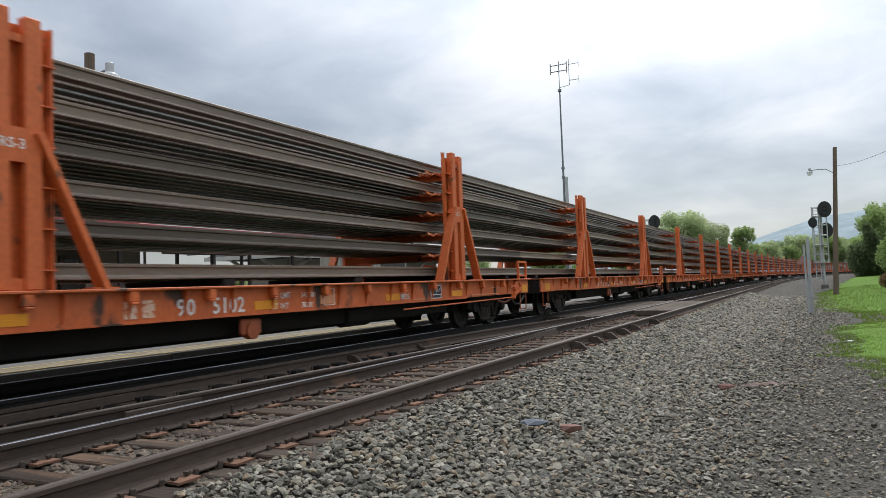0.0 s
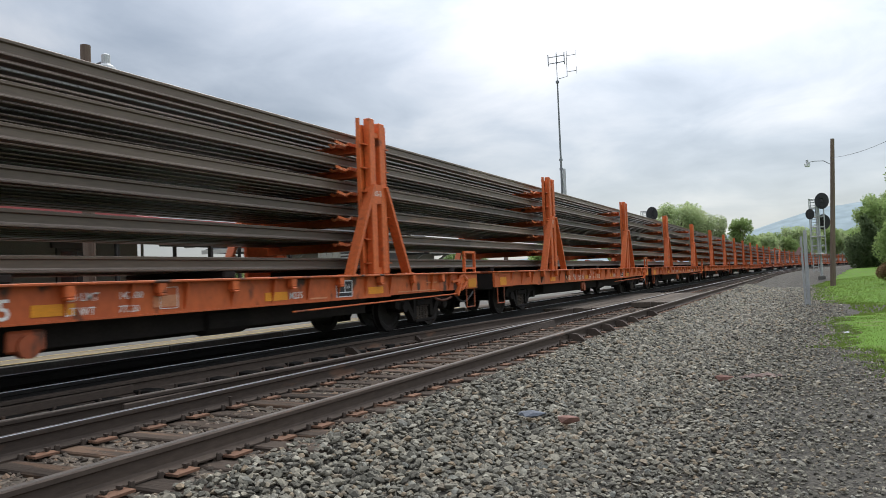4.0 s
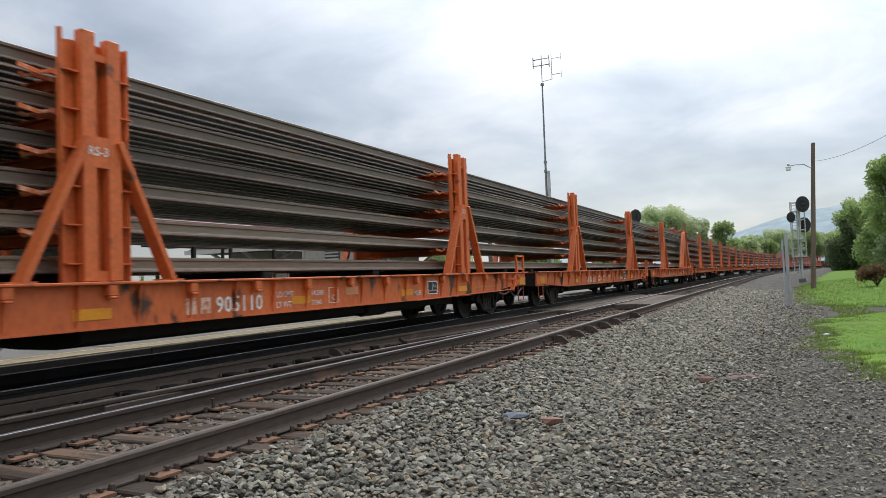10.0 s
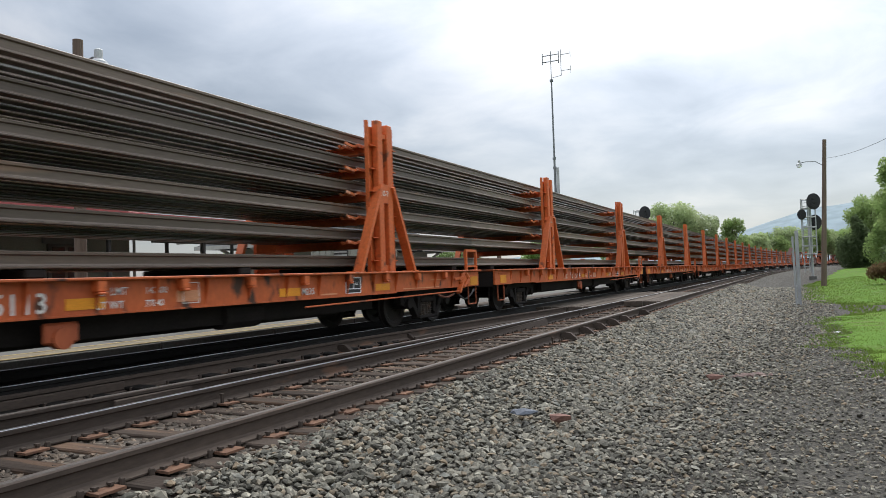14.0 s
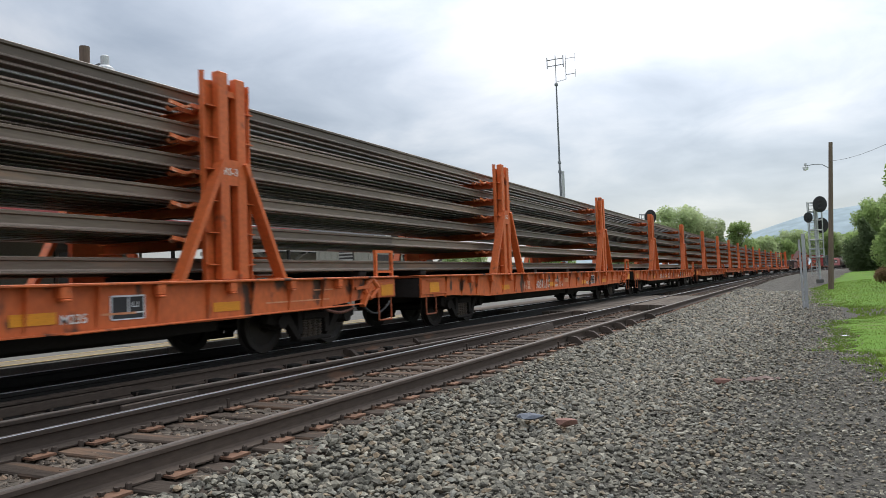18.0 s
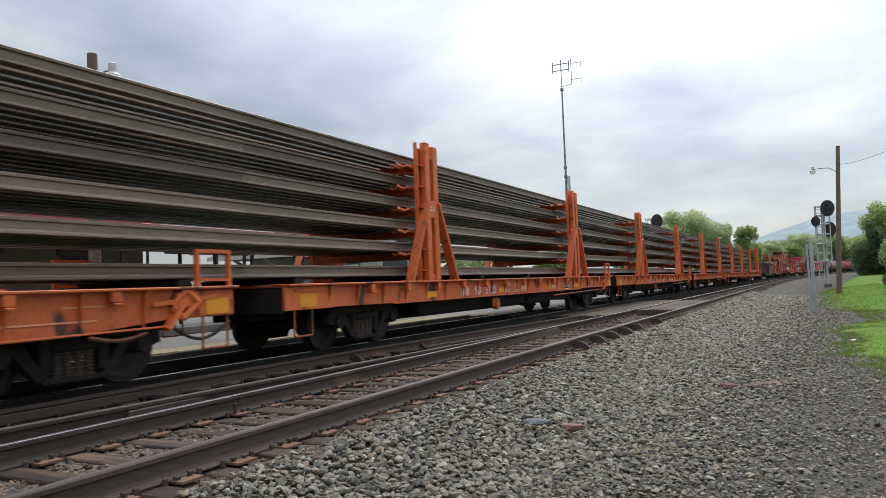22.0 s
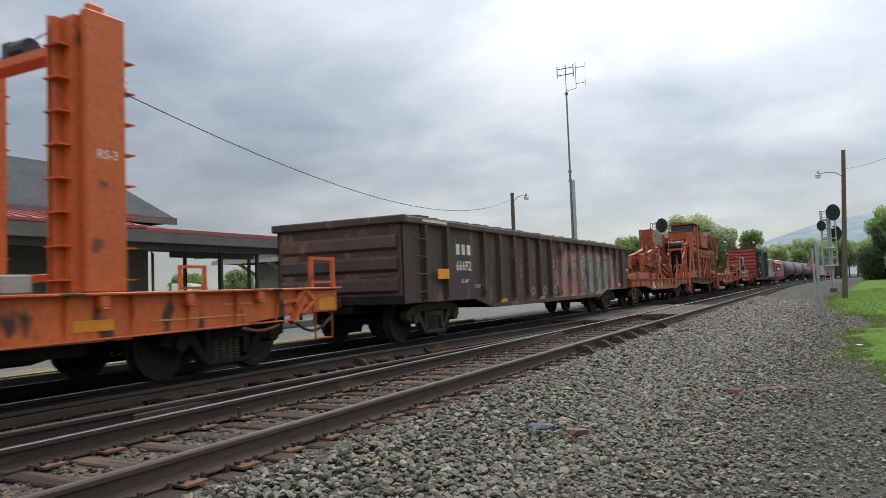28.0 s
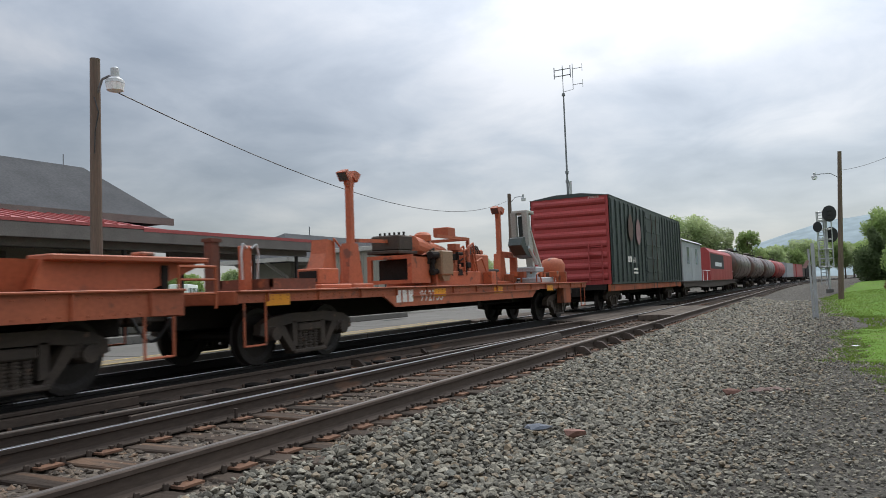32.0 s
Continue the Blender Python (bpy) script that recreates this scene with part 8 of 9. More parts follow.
yard_light(pole_l, -11.70, 8.82, 5.18, 0.50)
part("conduit", Form().pipe([(-11.62, 8.70, 4.85), (-11.50, 8.70, 4.55), (-11.60, 8.70, 4.2), (-11.62, 8.70, 3.8)], 0.012, 5), M_hose, pole_l)
pole_m = timber_pole("lamp_pole", "timber pole with a small yard light beyond the shed", -18.15, 45.0, -0.2, 7.35, 0.16, 0.12)
yard_light(pole_m, -18.0, 45.0, 7.05, 0.85)
pole_r = timber_pole("lamp_pole", "tall brown timber pole with a yard light on the lawn's edge", 1.15, 50.15, -0.7, 8.65, 0.165, 0.115, (0.44, 0))
yard_light(pole_r, 1.42, 50.15, 7.33, -1.28)


def wire(name, a, b, sag, r, label, n=24):
    a, b = Vector(a), Vector(b)
    pts = [a.lerp(b, i / n) - Vector((0, 0, sag * 4 * (i / n) * (1 - i / n))) for i in range(n + 1)]
    f, k = Form(), 5
    side = (b - a).cross(Vector((0, 0, 1))).normalized()
    up = Vector((0, 0, 1))
    f.add([p + side * r * math.cos(i * 1.2566) + up * r * math.sin(i * 1.2566) for p in pts for i in range(k)],
          [(j * k + i, j * k + (i + 1) % k, (j + 1) * k + (i + 1) % k, (j + 1) * k + i) for j in range(n) for i in range(k)])
    return solid(name, f, M_hose, label, "wire")


wire("overhead_wire", (-11.05, 8.78, 4.85), (-18.12, 44.95, 6.95), 1.4, 0.012, "thin black wire between the two lamp poles")
wire("overhead_wire", (1.5, 50.15, 7.50), (7.5, 6.0, 7.9), 1.55, 0.010, "thin black wire from the tall timber pole")


def build_antenna():
    a = thing("antenna_mast", "tall slim grey radio mast with dipole antennas", "antenna mast")
    x, y = -18.75, 60.0
    part("lower_tube", Form().rod((x + 0.25, y, -0.2), (x + 0.25, y, 10.0), 0.14, 0.13, 10), M_galv, a, "pale lower tube")
    part("mast", Form().rod((x, y, -0.2), (x, y, 10.8), 0.13, 0.09, 10).rod((x, y, 10.8), (x, y, 17.6), 0.085, 0.065, 8).rod((x, y, 17.6), (x, y, 20.2), 0.035, 0.03, 6), M_mast, a)
    for z in (10.0, 10.8, 17.6):
        part("collar", Form().rod((x, y, z - 0.1), (x, y, z + 0.1), 0.15, n=10), M_mast, a)
    part("antenna_arm", Form().rod((x - 0.75, y, 19.85), (x + 0.70, y, 19.85), 0.04, n=6).rod((x - 0.75, y, 19.30), (x + 0.70, y, 19.30), 0.04, n=6), M_mast, a)
    for dx, z0, z1 in ((-0.75, 19.1, 20.1), (0.0, 19.1, 20.1), (0.70, 19.05, 20.1)):
        part("dipole", Form().rod((x + dx, y, z0), (x + dx, y, z1), 0.045, n=6), M_mast, a)
    part("side_boom", Form().rod((x + 0.90, y, 17.95), (x + 0.90, y, 20.2), 0.03, n=6).rod((x, y, 17.85), (x + 0.90, y, 17.95), 0.022, n=6), M_mast, a, "thin side boom")
    for z in (19.75, 18.35):
        part("antenna_arm", Form().rod((x + 0.90, y, z), (x + 1.75, y, z), 0.025, n=6), M_mast, a)
        part("dipole", Form().rod((x + 1.75, y, z - 0.33), (x + 1.75, y, z + 0.33), 0.02, n=6), M_galv, a)

build_antenna()


def signal_head(parent, x, y, z, r):
    d = part("signal_head", Form().prism([(x + r * math.cos(i * 0.2618), z + r * 1.28 * math.sin(i * 0.2618)) for i in range(24)], y - 0.03, y + 0.03), M_sigblack, parent, "black oval signal target")
    for dz in (-0.62, 0, 0.62):
        part("hood", Form().lathe([(0.13, -0.30), (0.135, -0.30), (0.135, 0.0), (0.13, 0.0)], (x, y - 0.03, z + dz * r), axis='y', n=12), M_sigblack, d)
    part("case", Form().box(x - 0.2, x + 0.2, y + 0.03, y + 0.4, z - r * 0.9, z + r * 0.9, 0.03), M_sigblack, d)


def build_signal(x, y, z0, top, heads, label):
    s = thing("railway_signal", label, "railway signal", "colour light signals")
    part("mast", Form().rod((x, y, z0), (x, y, top), 0.11, 0.10, 10), M_galv, s)
    part("base", Form().box(x - 0.3, x + 0.3, y - 0.3, y + 0.3, z0 - 0.3, z0 + 0.25, 0.02), M_concrete, s)
    lad = Form()
    for dx in (-0.60, -0.20):
        lad.beam((x + dx, y - 0.1, z0 + 0.6), (x + dx, y - 0.1, top), 0.08, 0.08)
    z = z0 + 0.8
    while z < top:
        lad.rod((x - 0.60, y - 0.1, z), (x - 0.20, y - 0.1, z), 0.03, n=5)
        z += 0.3
    part("ladder", lad, M_galv, s, "galvanised ladder")
    cage = Form()
    for z in (z0 + 2.2, z0 + 2.95, z0 + 3.75, z0 + 4.6, z0 + 5.5, z0 + 6.3, top - 0.05):
        cage.pipe([(x - 0.70, y - 0.6, z), (x - 0.70, y + 0.5, z), (x + 0.43, y + 0.5, z), (x + 0.43, y - 0.6, z), (x - 0.70, y - 0.6, z)], 0.045, 5)
    for z in (z0 + 2.2, z0 + 3.75):
        cage.box(x - 0.70, x + 0.43, y - 0.55, y + 0.45, z - 0.03, z)
    for dx, dy in ((-0.70, -0.6), (-0.70, 0.5), (0.43, -0.6), (0.43, 0.5), (-0.15, -0.6)):
        cage.rod((x + dx, y + dy, z0 + 2.2), (x + dx, y + dy, top), 0.045, n=5)
    part("safety_cage", cage, M_galv, s, "galvanised platforms and cage")
    for hx, hy, hz, r in heads:
        signal_head(s, x + hx, y + hy, hz, r)


build_signal(0.85, 72.0, -0.35, 6.75, ((0.31, -0.75, 6.48, 0.56), (-0.66, -0.75, 5.38, 0.36), (0.38, 0.62, 4.70, 0.54)), "galvanised railway signal with black oval heads beside the track")
build_signal(-15.4, 80.0, -0.2, 7.4, ((0.5, -0.75, 7.0, 0.60),), "galvanised railway signal beyond the train")
# leaning marker post beside the gravel
mk = thing("marker_post", "slim pale metal marker posts leaning beside the gravel", "post")
part("post", Form().beam((-0.12, 29.8, -0.75), (-0.13, 29.8, 2.30), 0.15, 0.12), M_galv, mk)
part("post", Form().beam((-0.22, 29.7, -0.75), (-0.27, 29.7, 2.08), 0.09, 0.07), M_galv, mk)
part("marker_plate", Form().prism([(-0.52, 1.40), (-0.36, 1.38), (-0.26, 1.66), (-0.36, 1.68)], 29.60, 29.62), GRAF[4], mk, "faded reddish plate")

# relay cabinets and small roadside things beyond the crossing
cab = thing("relay_cabinet", "pale grey equipment cabinet by the crossing", "cabinet", m=pose(-14.2, 52, -0.1))
part("body", Form().box(-0.6, 0.6, -0.5, 0.5, 0, 1.9, 0.03), M_lgrey, cab)
part("roof", Form().box(-0.68, 0.68, -0.58, 0.58, 1.9, 1.98, 0.02), M_lgrey, cab)

# ---- trees, lawn, hill ----
def leaf_cloud(form, centres, n, size, rng, droop=0.0):
    """Many small leaf quads scattered in clumps round the given centres (point, radius)."""
    total = sum(r ** 2 for _, r in centres)
    for c, r in centres:
        k = max(8, int(n * r * r / total))
        for _ in range(k):
            d = Vector((rng.gauss(0, 1), rng.gauss(0, 1), rng.gauss(0, 0.85)))
            d = d.normalized() * r * (rng.random() ** 0.38)
            p = c + d
            u = Vector((rng.gauss(0, 1), rng.gauss(0, 1), rng.gauss(0, 0.7) - droop)).normalized()
            w = u.cross(Vector((rng.gauss(0, 1), rng.gauss(0, 1), rng.gauss(0, 1)))).normalized()
            s = size * rng.uniform(0.6, 1.4)
            o = len(form.v)
            form.v += [tuple(p - u * s), tuple(p + w * s * 0.6), tuple(p + u * s), tuple(p - w * s * 0.6)]
            form.f.append((o, o + 1, o + 2, o + 3))


def leaf_mesh(name, form, mat):
    me = bpy.data.meshes.new(name)
    me.from_pydata(form.v, [], form.f)
    me.materials.append(mat)
    return me


def tree(x, y, z, height, width, seed, mat, label, leaves=2600, size=0.24, shape="round", name="tree"):
    rng = random.Random(seed)
    t = thing(name, label, "tree" if name == "tree" else "shrub")
    trunk = Form()
    base, top = Vector((x, y, z - 0.3)), Vector((x + rng.uniform(-0.4, 0.4), y, z + height * 0.7))
    trunk.rod(base, top, height * 0.022 + 0.05, height * 0.008, 9)
    clumps = []
    n = 38 if shape == "round" else 18
    for i in range(n):
        f = rng.uniform(0.25, 1.0) if shape == "round" else (i + 0.6) / n
        a = rng.uniform(0, 6.283)
        if shape == "round":
            reach = width * 0.5 * math.sqrt(max(0.05, 1 - (2 * f - 1.15) ** 2)) * rng.uniform(0.5, 0.85)
            r = width * rng.uniform(0.12, 0.21)
        else:
            reach = width * 0.3 * (1.05 - f) * rng.uniform(0.6, 1.2)
            r = width * 0.30 * (1.15 - f) + 0.2
        c = Vector((x + reach * math.cos(a), y + reach * math.sin(a), z + height * (0.2 + 0.74 * f) - r * 0.3))
        clumps.append((c, r))
        trunk.rod(base.lerp(top, min(0.95, 0.35 + 0.5 * f)), c, height * 0.008 + 0.01, 0.012, 6)
    part("trunk", trunk, M_bark, t)
    cr = Form()
    leaf_cloud(cr, clumps, int(leaves * 3.2), size * 0.62, rng)
    part("crown", leaf_mesh("crown", cr, mat), None, t)
    return t


# woods beyond the train
# the palest crowns have the haze in their leaf colour
tree(-19.5, 128, 0, 12.6, 10.0, 1, M_leafhaze, "broad green tree beyond the railway, paled by painted haze", 3600, 0.30)
tree(-14.8, 132, 0, 10.0, 7.0, 2, M_leafhaze, "broad green tree beyond the railway, paled by painted haze", 2800, 0.30)
tree(-10.1, 134, 0, 9.4, 4.6, 3, M_leaf, "slender fresh green tree beyond the railway", 2000, 0.26)
tree(-24.5, 130, 0, 9.8, 7.0, 4, M_leafhaze, "light green tree beyond the railway", 2200, 0.32)
tree(-30.0, 128, 0, 9.0, 6.5, 5, M_leaf, "light green tree beyond the railway", 2000, 0.32)
for i, (x, y, h, w) in enumerate(((-14.5, 200, 8.5, 8), (-11.0, 216, 9.5, 8), (-13.0, 182, 6.5, 6), (-4.0, 262, 13.5, 10), (3.5, 300, 15.5, 12), (-12.0, 246, 11, 10), (-22, 180, 8, 10), (-42, 190, 9, 12), (-60, 180, 9, 12), (-80, 170, 9, 13), (12.0, 310, 14, 11), (-1.0, 285, 13, 11), (-122, 113, 6.0, 8), (-108, 114, 6.5, 7), (-95, 112, 5.0, 7), (9.0, 305, 13, 10), (17.0, 330, 15, 12), (23.0, 335, 15, 12), (-7.5, 250, 11, 9))):
    tree(x, y, 0, h, w, 20 + i, M_leafhaze if i % 2 else M_leaf, "leafy tree in the far woods", 2600, 0.42)
# trees and shrubs by the lawn
tree(6.5, 106, 0.3, 7.0, 5.4, 40, M_leafdk, "dark green dense conifer at the lawn's edge", 4200, 0.24, "cone")
tree(8.6, 112, 0.4, 9.0, 6.5, 41, M_leaf, "leafy green tree behind the lawn", 2600, 0.28)
tree(11.2, 150, 0.4, 13.0, 7.5, 42, M_leaf, "leafy green tree behind the lawn", 2400, 0.3)
tree(8.9, 78, 0.5, 10.8, 5.6, 43, M_leaf, "tall green tree at the lawn's edge", 3600, 0.25)
tree(12.5, 84, 0.6, 12.5, 8.0, 44, M_leafdk, "dark green tree at the lawn's edge", 2600, 0.28)
tree(13.0, 120, 0.6, 12.0, 9.0, 45, M_leaf, "leafy green tree behind the lawn", 2200, 0.3)
tree(17.0, 100, 0.8, 13.0, 9.0, 46, M_leaf, "leafy green tree behind the lawn", 2000, 0.32)


for i, (x, y, h, w) in enumerate(((10.8, 86, 8.5, 6.5), (14.5, 92, 9.5, 8), (9.6, 100, 7.5, 6), (19.0, 90, 11, 9), (10.0, 125, 9.5, 7), (11.5, 108, 8.5, 8), (23.5, 96, 12, 10), (17.0, 165, 13, 9), (16.0, 76, 6.5, 6))):
    tree(x, y, 0.3, h, w, 60 + i, M_leaf if i % 3 else M_leafdk, "leafy green tree with branches down to the lawn", 3000, 0.26, "cone")


def shrub(x, y, z, w, h, seed, label):
    rng = random.Random(seed)
    s = thing("shrub", label, "shrub")
    st, cr = Form(), Form()
    for i in range(7):
        a = i * 0.9
        st.rod((x, y, z - 0.2), (x + w * 0.3 * math.cos(a), y + w * 0.3 * math.sin(a), z + h * 0.6), 0.03, 0.01, 5)
    part("stems", st, M_bark, s)
    cl = [(Vector((x + rng.uniform(-0.36, 0.36) * w, y + rng.uniform(-0.3, 0.3) * w, z + h * rng.uniform(0.3, 0.68))), h * 0.34) for _ in range(12)]
    leaf_cloud(cr, cl, 2600, 0.06, rng)
    part("crown", leaf_mesh("crown", cr, M_leafred), None, s)


shrub(4.1, 45, 0.05, 2.0, 1.05, 7, "low reddish clipped shrub on the lawn")
shrub(5.9, 46.5, 0.1, 1.8, 0.95, 8, "low reddish clipped shrub on the lawn")


def build_lawn():
    """Two pieces of lawn with ragged edges and a gravel strip between them."""
    lawn = thing("lawn", "bright green mown lawn with ragged gravel edges", "lawn", kind="structure")
    edge_a = [(9, 2.1), (11, 1.3), (12.5, 0.95), (14, 0.85), (16, 0.72), (18, 0.62), (20, 0.66), (22, 0.85), (23.6, 1.4), (24.6, 2.4)]
    edge_b = [(27.4, 3.4), (28.6, 1.8), (30, 1.2), (33, 0.72), (37, 0.5), (42, 0.5), (48, 0.62), (55, 0.85), (64, 1.5), (80, 2.6), (100, 4.2), (130, 7.0)]
    for pts, step in ((edge_a, 0.15), (edge_b, 0.5)):
        vs, fs = [], []
        ys = []
        y = pts[0][0]
        while y <= pts[-1][0]:
            ys.append(y)
            y += step
        cols = [0, 0.12, 0.4, 0.9, 1.6, 2.6, 4, 6, 9, 13, 18]
        for y in ys:
            x0 = float(np.interp(y, [p[0] for p in pts], [p[1] for p in pts])) + 0.7 * noise.noise(Vector((y * 0.7, 3, 0))) + 0.7 * noise.noise(Vector((y * 2.2, 8, 0))) + 0.35 * noise.noise(Vector((y * 6, 1, 0)))
            for c in cols:
                x = x0 + c
                vs.append((x + along(y, 0).x, y, ground_z(x, y) + (0.04 if c > 0 else -0.02) + 0.015 * noise.noise(Vector((x, y, 2)))))
        n = len(cols)
        fs = [(j * n + i, j * n + i + 1, (j + 1) * n + i + 1, (j + 1) * n + i) for j in range(len(ys) - 1) for i in range(n - 1)]
        me = bpy.data.meshes.new("turf")
        me.from_pydata(vs, [], fs)
        me.materials.append(M_grass)
        me.shade_smooth()
        part("turf", me, None, lawn)
    # short blades that break up the mown surface and fray its edge
    rng = random.Random(77)
    vs, fs = [], []
    for pts, count, size in ((edge_a, 30000, 0.045), (edge_b[:9], 20000, 0.08)):
        for k in range(count):
            y = rng.uniform(pts[0][0], pts[-1][0])
            x0 = float(np.interp(y, [p[0] for p in pts], [p[1] for p in pts])) + 0.7 * noise.noise(Vector((y * 0.7, 3, 0))) + 0.7 * noise.noise(Vector((y * 2.2, 8, 0))) + 0.35 * noise.noise(Vector((y * 6, 1, 0)))
            x = x0 - 0.10 + 6.5 * rng.random() ** 1.7 - abs(rng.gauss(0, 0.16))
            g = ground_z(x, y)
            h = size * rng.uniform(0.4, 1.2)
            w = size * rng.uniform(0.2, 0.5)
            a = rng.uniform(0, math.pi)
            cx, cy = w * math.cos(a), w * math.sin(a)
            bx, by = rng.uniform(-1.5, 1.5) * h, rng.uniform(-1.5, 1.5) * h
            X = x + along(y, 0).x
            n = len(vs)
            vs += [(X - cx, y - cy, g - 0.02), (X + cx, y + cy, g - 0.02), (X + bx, y + by, g + 0.035 + 0.7 * h)]
            fs.append((n, n + 1, n + 2))
    # thin tufts in the gravel strip between the two pieces
    for k in range(2600):
        y, x = rng.uniform(20.5, 30.5), 0.9 + 6.0 * rng.random()
        if noise.noise(Vector((x * 0.9, y * 0.5, 5))) < 0.02:
            continue
        g, h, a = ground_z(x, y), rng.uniform(0.02, 0.06), rng.uniform(0, math.pi)
        cx, cy = 0.05 * math.cos(a), 0.05 * math.sin(a)
        n = len(vs)
        vs += [(x - cx, y - cy, g - 0.01), (x + cx, y + cy, g - 0.01), (x + rng.uniform(-0.06, 0.06), y, g + 0.02 + h)]
        fs.append((n, n + 1, n + 2))
    me = bpy.data.meshes.new("grass")
    me.from_pydata(vs, [], fs)
    me.materials.append(M_blade)
    tagged(new("grass", me), "short bright green grass blades on the mown lawn", "grass", kind="stuff")


build_lawn()


def build_hill():
    """Wooded ridge on the horizon; distance haze is in its colour."""
    f = Form()
    xs = list(range(-2600, 2700, 60))
    vs = []
    for x in xs:
        k = np.interp(x, [-2600, -900, -420, -180, -80, 20, 180, 420, 900, 2600], [40, 55, 78, 108, 139, 166, 184, 196, 170, 90])
        k += 5 * noise.noise(Vector((x * 0.012, 0, 0))) + 2.5 * noise.noise(Vector((x * 0.05, 4, 0)))
        for j, (dy, fz) in enumerate(((0, 0.0), (250, 0.45), (480, 0.8), (650, 1.0), (900, 0.9))):
            vs.append((x * (2500 + dy * 0.0) / 2500, 2000 + dy, -1 + (k + 1) * fz * (2000 + dy) / 2650 * (2650 / 2500) + 3 * noise.noise(Vector((x * 0.02, dy * 0.02, 1)))))
    n = 5
    f.add(vs, [(i * n + j, (i + 1) * n + j, (i + 1) * n + j + 1, i * n + j + 1) for i in range(len(xs) - 1) for j in range(n - 1)])
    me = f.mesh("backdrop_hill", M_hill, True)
    return tagged(new("backdrop_hill", me), "wooded ridge on the horizon, its blue-green paled by painted haze", kind="structure")


build_hill()

# ---- loose stone ----
def stone_shapes(rng):
    ico = [(0, 0, 1), (0.9, 0, 0.35), (0.28, 0.85, 0.35), (-0.72, 0.52, 0.35), (-0.72, -0.52, 0.35), (0.28, -0.85, 0.35), (0.72, 0.52, -0.35), (-0.28, 0.85, -0.35), (-0.9, 0, -0.35), (-0.28, -0.85, -0.35), (0.72, -0.52, -0.35), (0, 0, -0.8)]
    tri = [(0, 1, 2), (0, 2, 3), (0, 3, 4), (0, 4, 5), (0, 5, 1), (1, 6, 2), (2, 7, 3), (3, 8, 4), (4, 9, 5), (5, 10, 1), (2, 6, 7), (3, 7, 8), (4, 8, 9), (5, 9, 10), (1, 10, 6), (6, 11, 7), (7, 11, 8), (8, 11, 9), (9, 11, 10), (10, 11, 6)]
    shapes = []
    for _ in range(24):
        k = np.array(ico) * np.array([[rng.uniform(0.55, 1.45) for _ in range(3)] for _ in ico]) * [rng.uniform(0.9, 1.4), rng.uniform(0.7, 1.0), rng.uniform(0.5, 0.8)]
        shapes.append(k)
    return shapes, np.array(tri)


def build_stones():
    rng = random.Random(77)
    nr = np.random.RandomState(5)
    shapes, tri = stone_shapes(rng)
    V, F, o = [], [], 0

    def put(x, y, z, s):
        nonlocal o
        k = shapes[rng.randrange(24)] * s
        a, b = rng.uniform(0, 6.283), rng.uniform(-0.5, 0.5)
        ca, sa, cb, sb = math.cos(a), math.sin(a), math.cos(b), math.sin(b)
        R = np.array([[ca, -sa, 0], [sa, ca, 0], [0, 0, 1]]) @ np.array([[cb, 0, sb], [0, 1, 0], [-sb, 0, cb]])
        V.append(k @ R.T + (x, y, z))
        F.append(tri + o)
        o += 12
    # shoulder beside the near track, thinning with distance
    y = 2.6
    while y < 50:
        cell = 0.040 + 0.0017 * max(0, y - 3)
        x = -3.66
        while x < (2.2 if y < 12 else 0.9):
            if x > -3.25 or rng.random() < 0.75:
                fine = 1.0 - 0.45 * min(max((x + 2.2) / 2.4, 0), 1)
                p = 1.0 - 0.3 * min(max((x + 2.0) / 2.0, 0), 1)
                if rng.random() < p:
                    xx, yy = x + rng.uniform(-0.5, 0.5) * cell, y + rng.uniform(-0.5, 0.5) * cell
                    s = cell * rng.uniform(0.40, 0.88) * fine * (1.35 if rng.random() < 0.06 else 1)
                    put(xx, yy, ground_z(xx, yy) + 0.3 * s + (0.02 if x < -3.2 else 0) + rng.uniform(-0.012, 0.026), s)
            x += cell
        y += cell
    # a coarser cover round the camera's stand
    y = -6.0
    while y < 2.6:
        x = -3.6
        while x < 2.2:
            xx, yy = x + rng.uniform(-0.04, 0.04), y + rng.uniform(-0.04, 0.04)
            if math.hypot(xx, yy) > 0.25:
                s = rng.uniform(0.02, 0.045)
                put(xx, yy, ground_z(xx, yy) + 0.3 * s, s)
            x += 0.075
        y += 0.075
    # between the ties and between the tracks
    V0, F0 = np.concatenate(V), np.concatenate(F)
    V, F, o = [], [], 0
    for _ in range(17000):
        yy = 1.5 + 24 * rng.random() ** 1.5
        xx = rng.uniform(-7.6, -3.6)
        s = rng.uniform(0.018, 0.036) * (1 + yy * 0.03)
        put(xx, yy, -0.222 + rng.uniform(-0.02, 0.012), s)
    for V1, F1, mat, lab in ((V0, F0, M_ballast_loose, "loose crushed grey ballast stones"), (np.concatenate(V), np.concatenate(F), M_ballast_brown, "brown dusty ballast stones between the ties")):
        me = bpy.data.meshes.new("ballast_stones")
        me.from_pydata(V1.tolist(), [], F1.tolist())
        me.materials.append(mat)
        tagged(new("ballast_stones", me), lab, "ballast", kind="stuff")


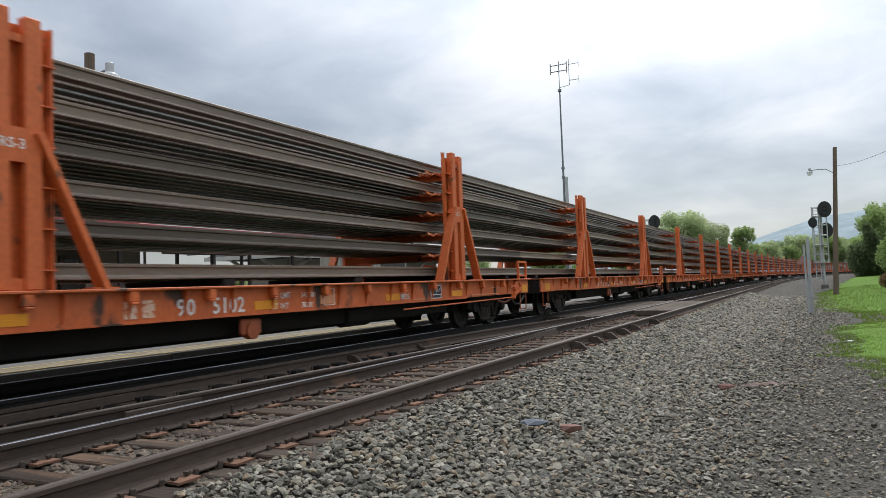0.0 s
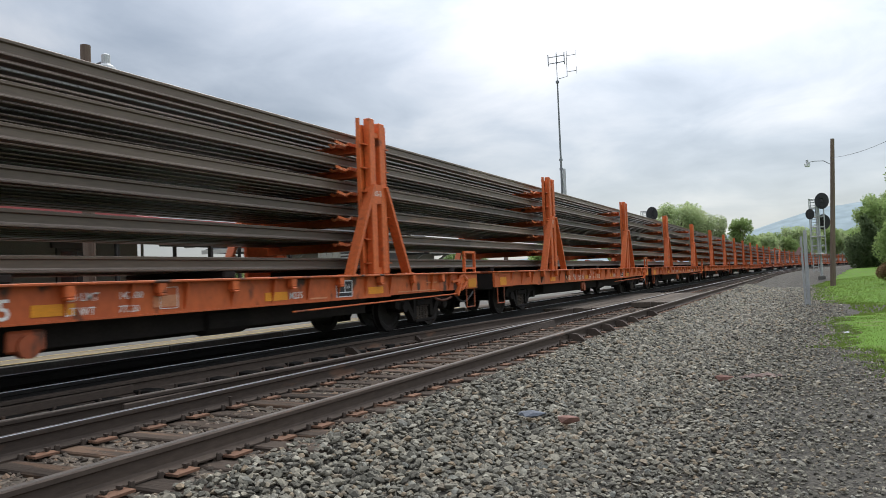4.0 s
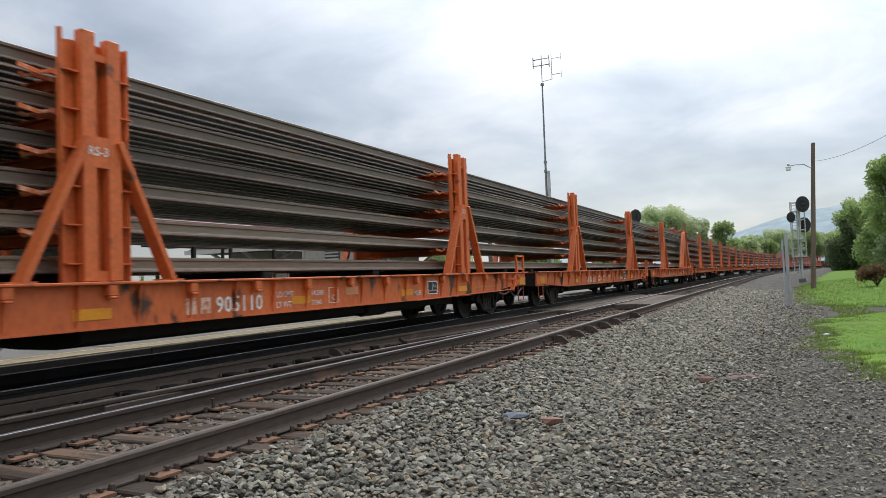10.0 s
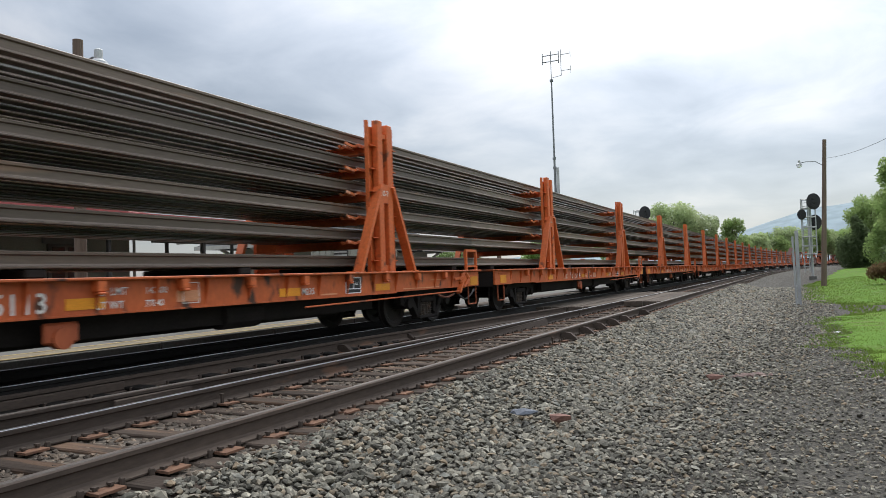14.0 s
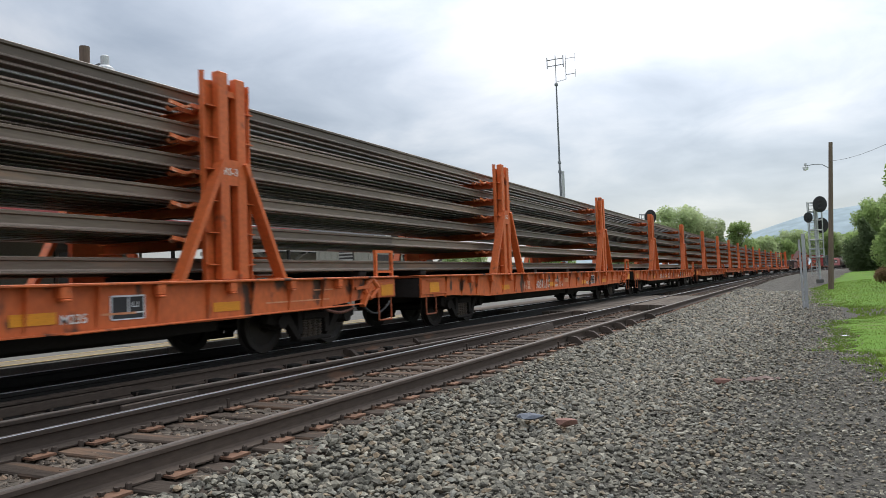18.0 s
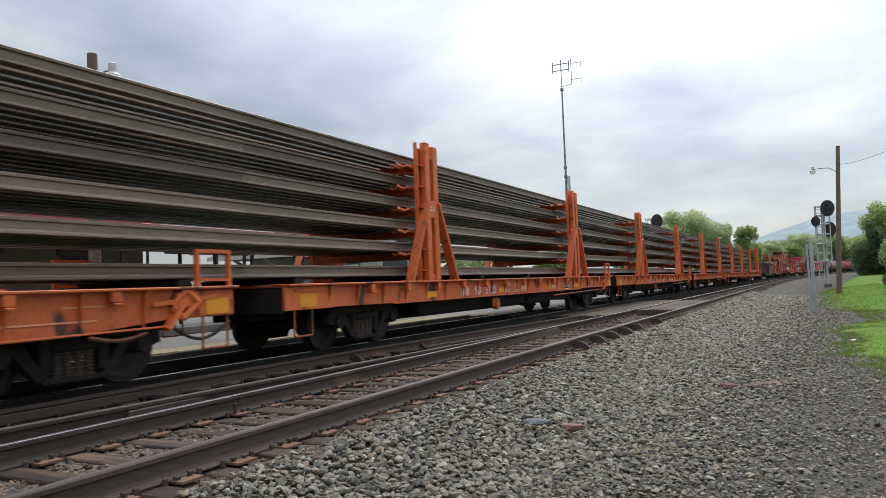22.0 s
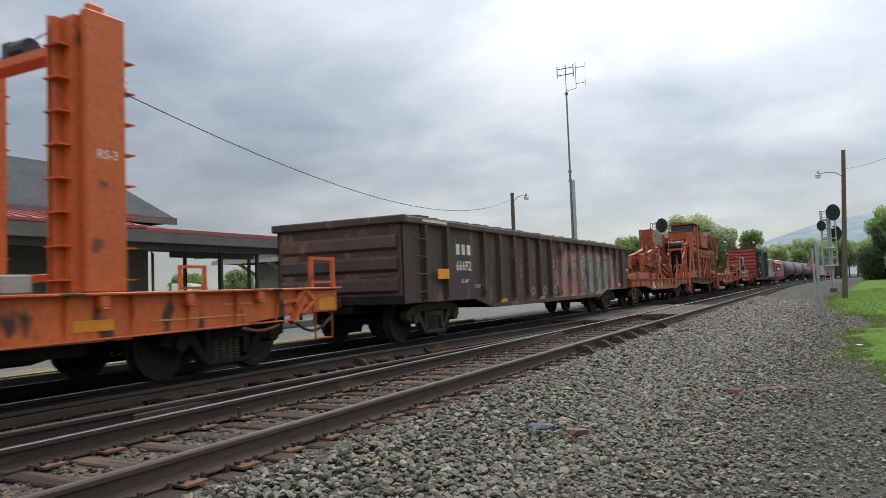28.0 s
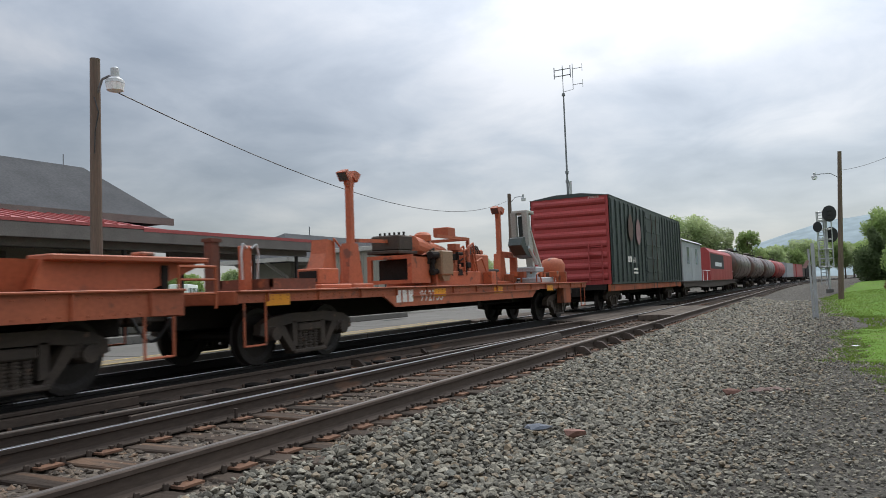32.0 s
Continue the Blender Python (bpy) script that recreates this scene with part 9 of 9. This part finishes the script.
def island_stone(name, a, b):
    """Stone whose grey differs from piece to piece."""
    m = surface(name, a, b, 0.9, big=14, fine=70, bump=0.35, rnd=0.0)
    nt = m.node_tree
    N, L = nt.nodes.new, nt.links.new
    bsdf = nt.nodes["Principled BSDF"]
    old = bsdf.inputs["Base Color"].links[0].from_socket
    geo, ramp, tint = N("ShaderNodeNewGeometry"), N("ShaderNodeValToRGB"), N("ShaderNodeMix")
    e = ramp.color_ramp.elements
    e[0].color, e[1].color = (0.33, 0.32, 0.30, 1), (1.9, 1.85, 1.75, 1)
    for at, c in ((0.35, (0.75, 0.74, 0.71, 1)), (0.68, (1.25, 1.21, 1.13, 1)), (0.80, (1.15, 0.92, 0.72, 1)), (0.90, (0.85, 0.9, 0.95, 1))):
        ramp.color_ramp.elements.new(at).color = c
    tint.data_type, tint.blend_type = 'RGBA', 'MULTIPLY'
    tint.inputs["Factor"].default_value = 1.0
    L(geo.outputs["Random Per Island"], ramp.inputs[0])
    L(old, tint.inputs["A"])
    L(ramp.outputs[0], tint.inputs["B"])
    L(tint.outputs["Result"], bsdf.inputs["Base Color"])
    return m


M_ballast_loose = island_stone("loose_ballast", (0.212, 0.200, 0.165), (0.124, 0.116, 0.095))
M_ballast_brown = island_stone("brown_ballast", (0.150, 0.118, 0.090), (0.080, 0.062, 0.048))
build_stones()


def rock(name, x, y, z, s, mat, label, seed, flat=0.6):
    rng = random.Random(seed)
    shapes, tri = stone_shapes(rng)
    k = shapes[seed % 24] * s * np.array([1.2, 0.8, flat])
    me = bpy.data.meshes.new(name)
    me.from_pydata((k + (0, 0, s * 0.2)).tolist(), [], tri.tolist())
    me.materials.append(mat)
    return tagged(part(name, me, None, None, m=pose(x, y, z)), label, "rock")


M_slate = surface("blue_grey_slate", (0.13, 0.145, 0.17), (0.10, 0.11, 0.13), 0.8, big=4, fine=40, bump=0.3)
M_pinkstone = surface("pale_pinkish_stone", (0.25, 0.17, 0.145), (0.17, 0.125, 0.11), 0.9, big=5, fine=40, bump=0.4)
M_redstone = surface("red_brown_stone", (0.24, 0.13, 0.10), (0.18, 0.10, 0.08), 0.9, big=4, fine=40, bump=0.4)
rock("slate_rock", -2.52, 6.75, -0.31, 0.11, M_slate, "flat blue-grey slab lying on the ballast", 5, 0.75)
rock("red_rock", -2.21, 6.88, -0.37, 0.10, M_redstone, "flat red-brown stone lying on the ballast", 9, 0.9)
rock("red_rock", -1.13, 10.35, -0.43, 0.10, M_redstone, "lump of dark red stone on the gravel", 14, 0.9)
for i, (x, y, r) in enumerate(((-0.86, 10.62, 0.05), (-0.78, 10.78, 0.07), (-0.70, 10.70, 0.055), (-0.60, 10.85, 0.06), (-0.52, 10.74, 0.05), (-0.66, 10.95, 0.05), (-0.44, 10.88, 0.04))):
    rock("red_rock", x, y, -0.44, r, M_pinkstone, "broken pinkish stones on the gravel", 15 + i, 0.8)
rock("white_litter", 0.62, 17.6, -0.42, 0.05, M_white, "crumpled white scrap at the lawn's edge", 5, 0.6)

# ---- what moves ----
def train_pose(middle, centres, t):
    s = middle - travelled(t)
    a, b = along(s - centres, TRACK_FAR), along(s + centres, TRACK_FAR)
    c, d = (a + b) / 2, b - a
    return Matrix.Translation(c) @ Matrix.Rotation(math.atan2(-d.x, d.y), 4, 'Z')


KEYED = list(range(0, 15)) + [14.5, 15, 16, 16.5] + list(range(17, 26)) + [25.5, 26.5, 27.5] + list(range(28, 33))


def motions():
    for ob, middle, centres in TRAIN:
        walk(ob, [(t, train_pose(middle, centres, t)) for t in KEYED])
    # wheels roll on a tread of 0.42 m; the axles at the same place in their bogies share one action
    rolled = {}
    for ob, dy in WHEELSETS:
        if dy not in rolled:
            walk(ob, [(k / 28, Matrix.Translation((0, dy, 0.42)) @ Matrix.Rotation(travelled(k / 28) / 0.42, 4, 'X')) for k in range(28 * 32 + 1)])
            rolled[dy] = ob.animation_data
        else:
            ob.rotation_mode = 'QUATERNION'
            keys = ob.animation_data_create()
            keys.action, keys.action_slot = rolled[dy].action, rolled[dy].action_slot


motions()
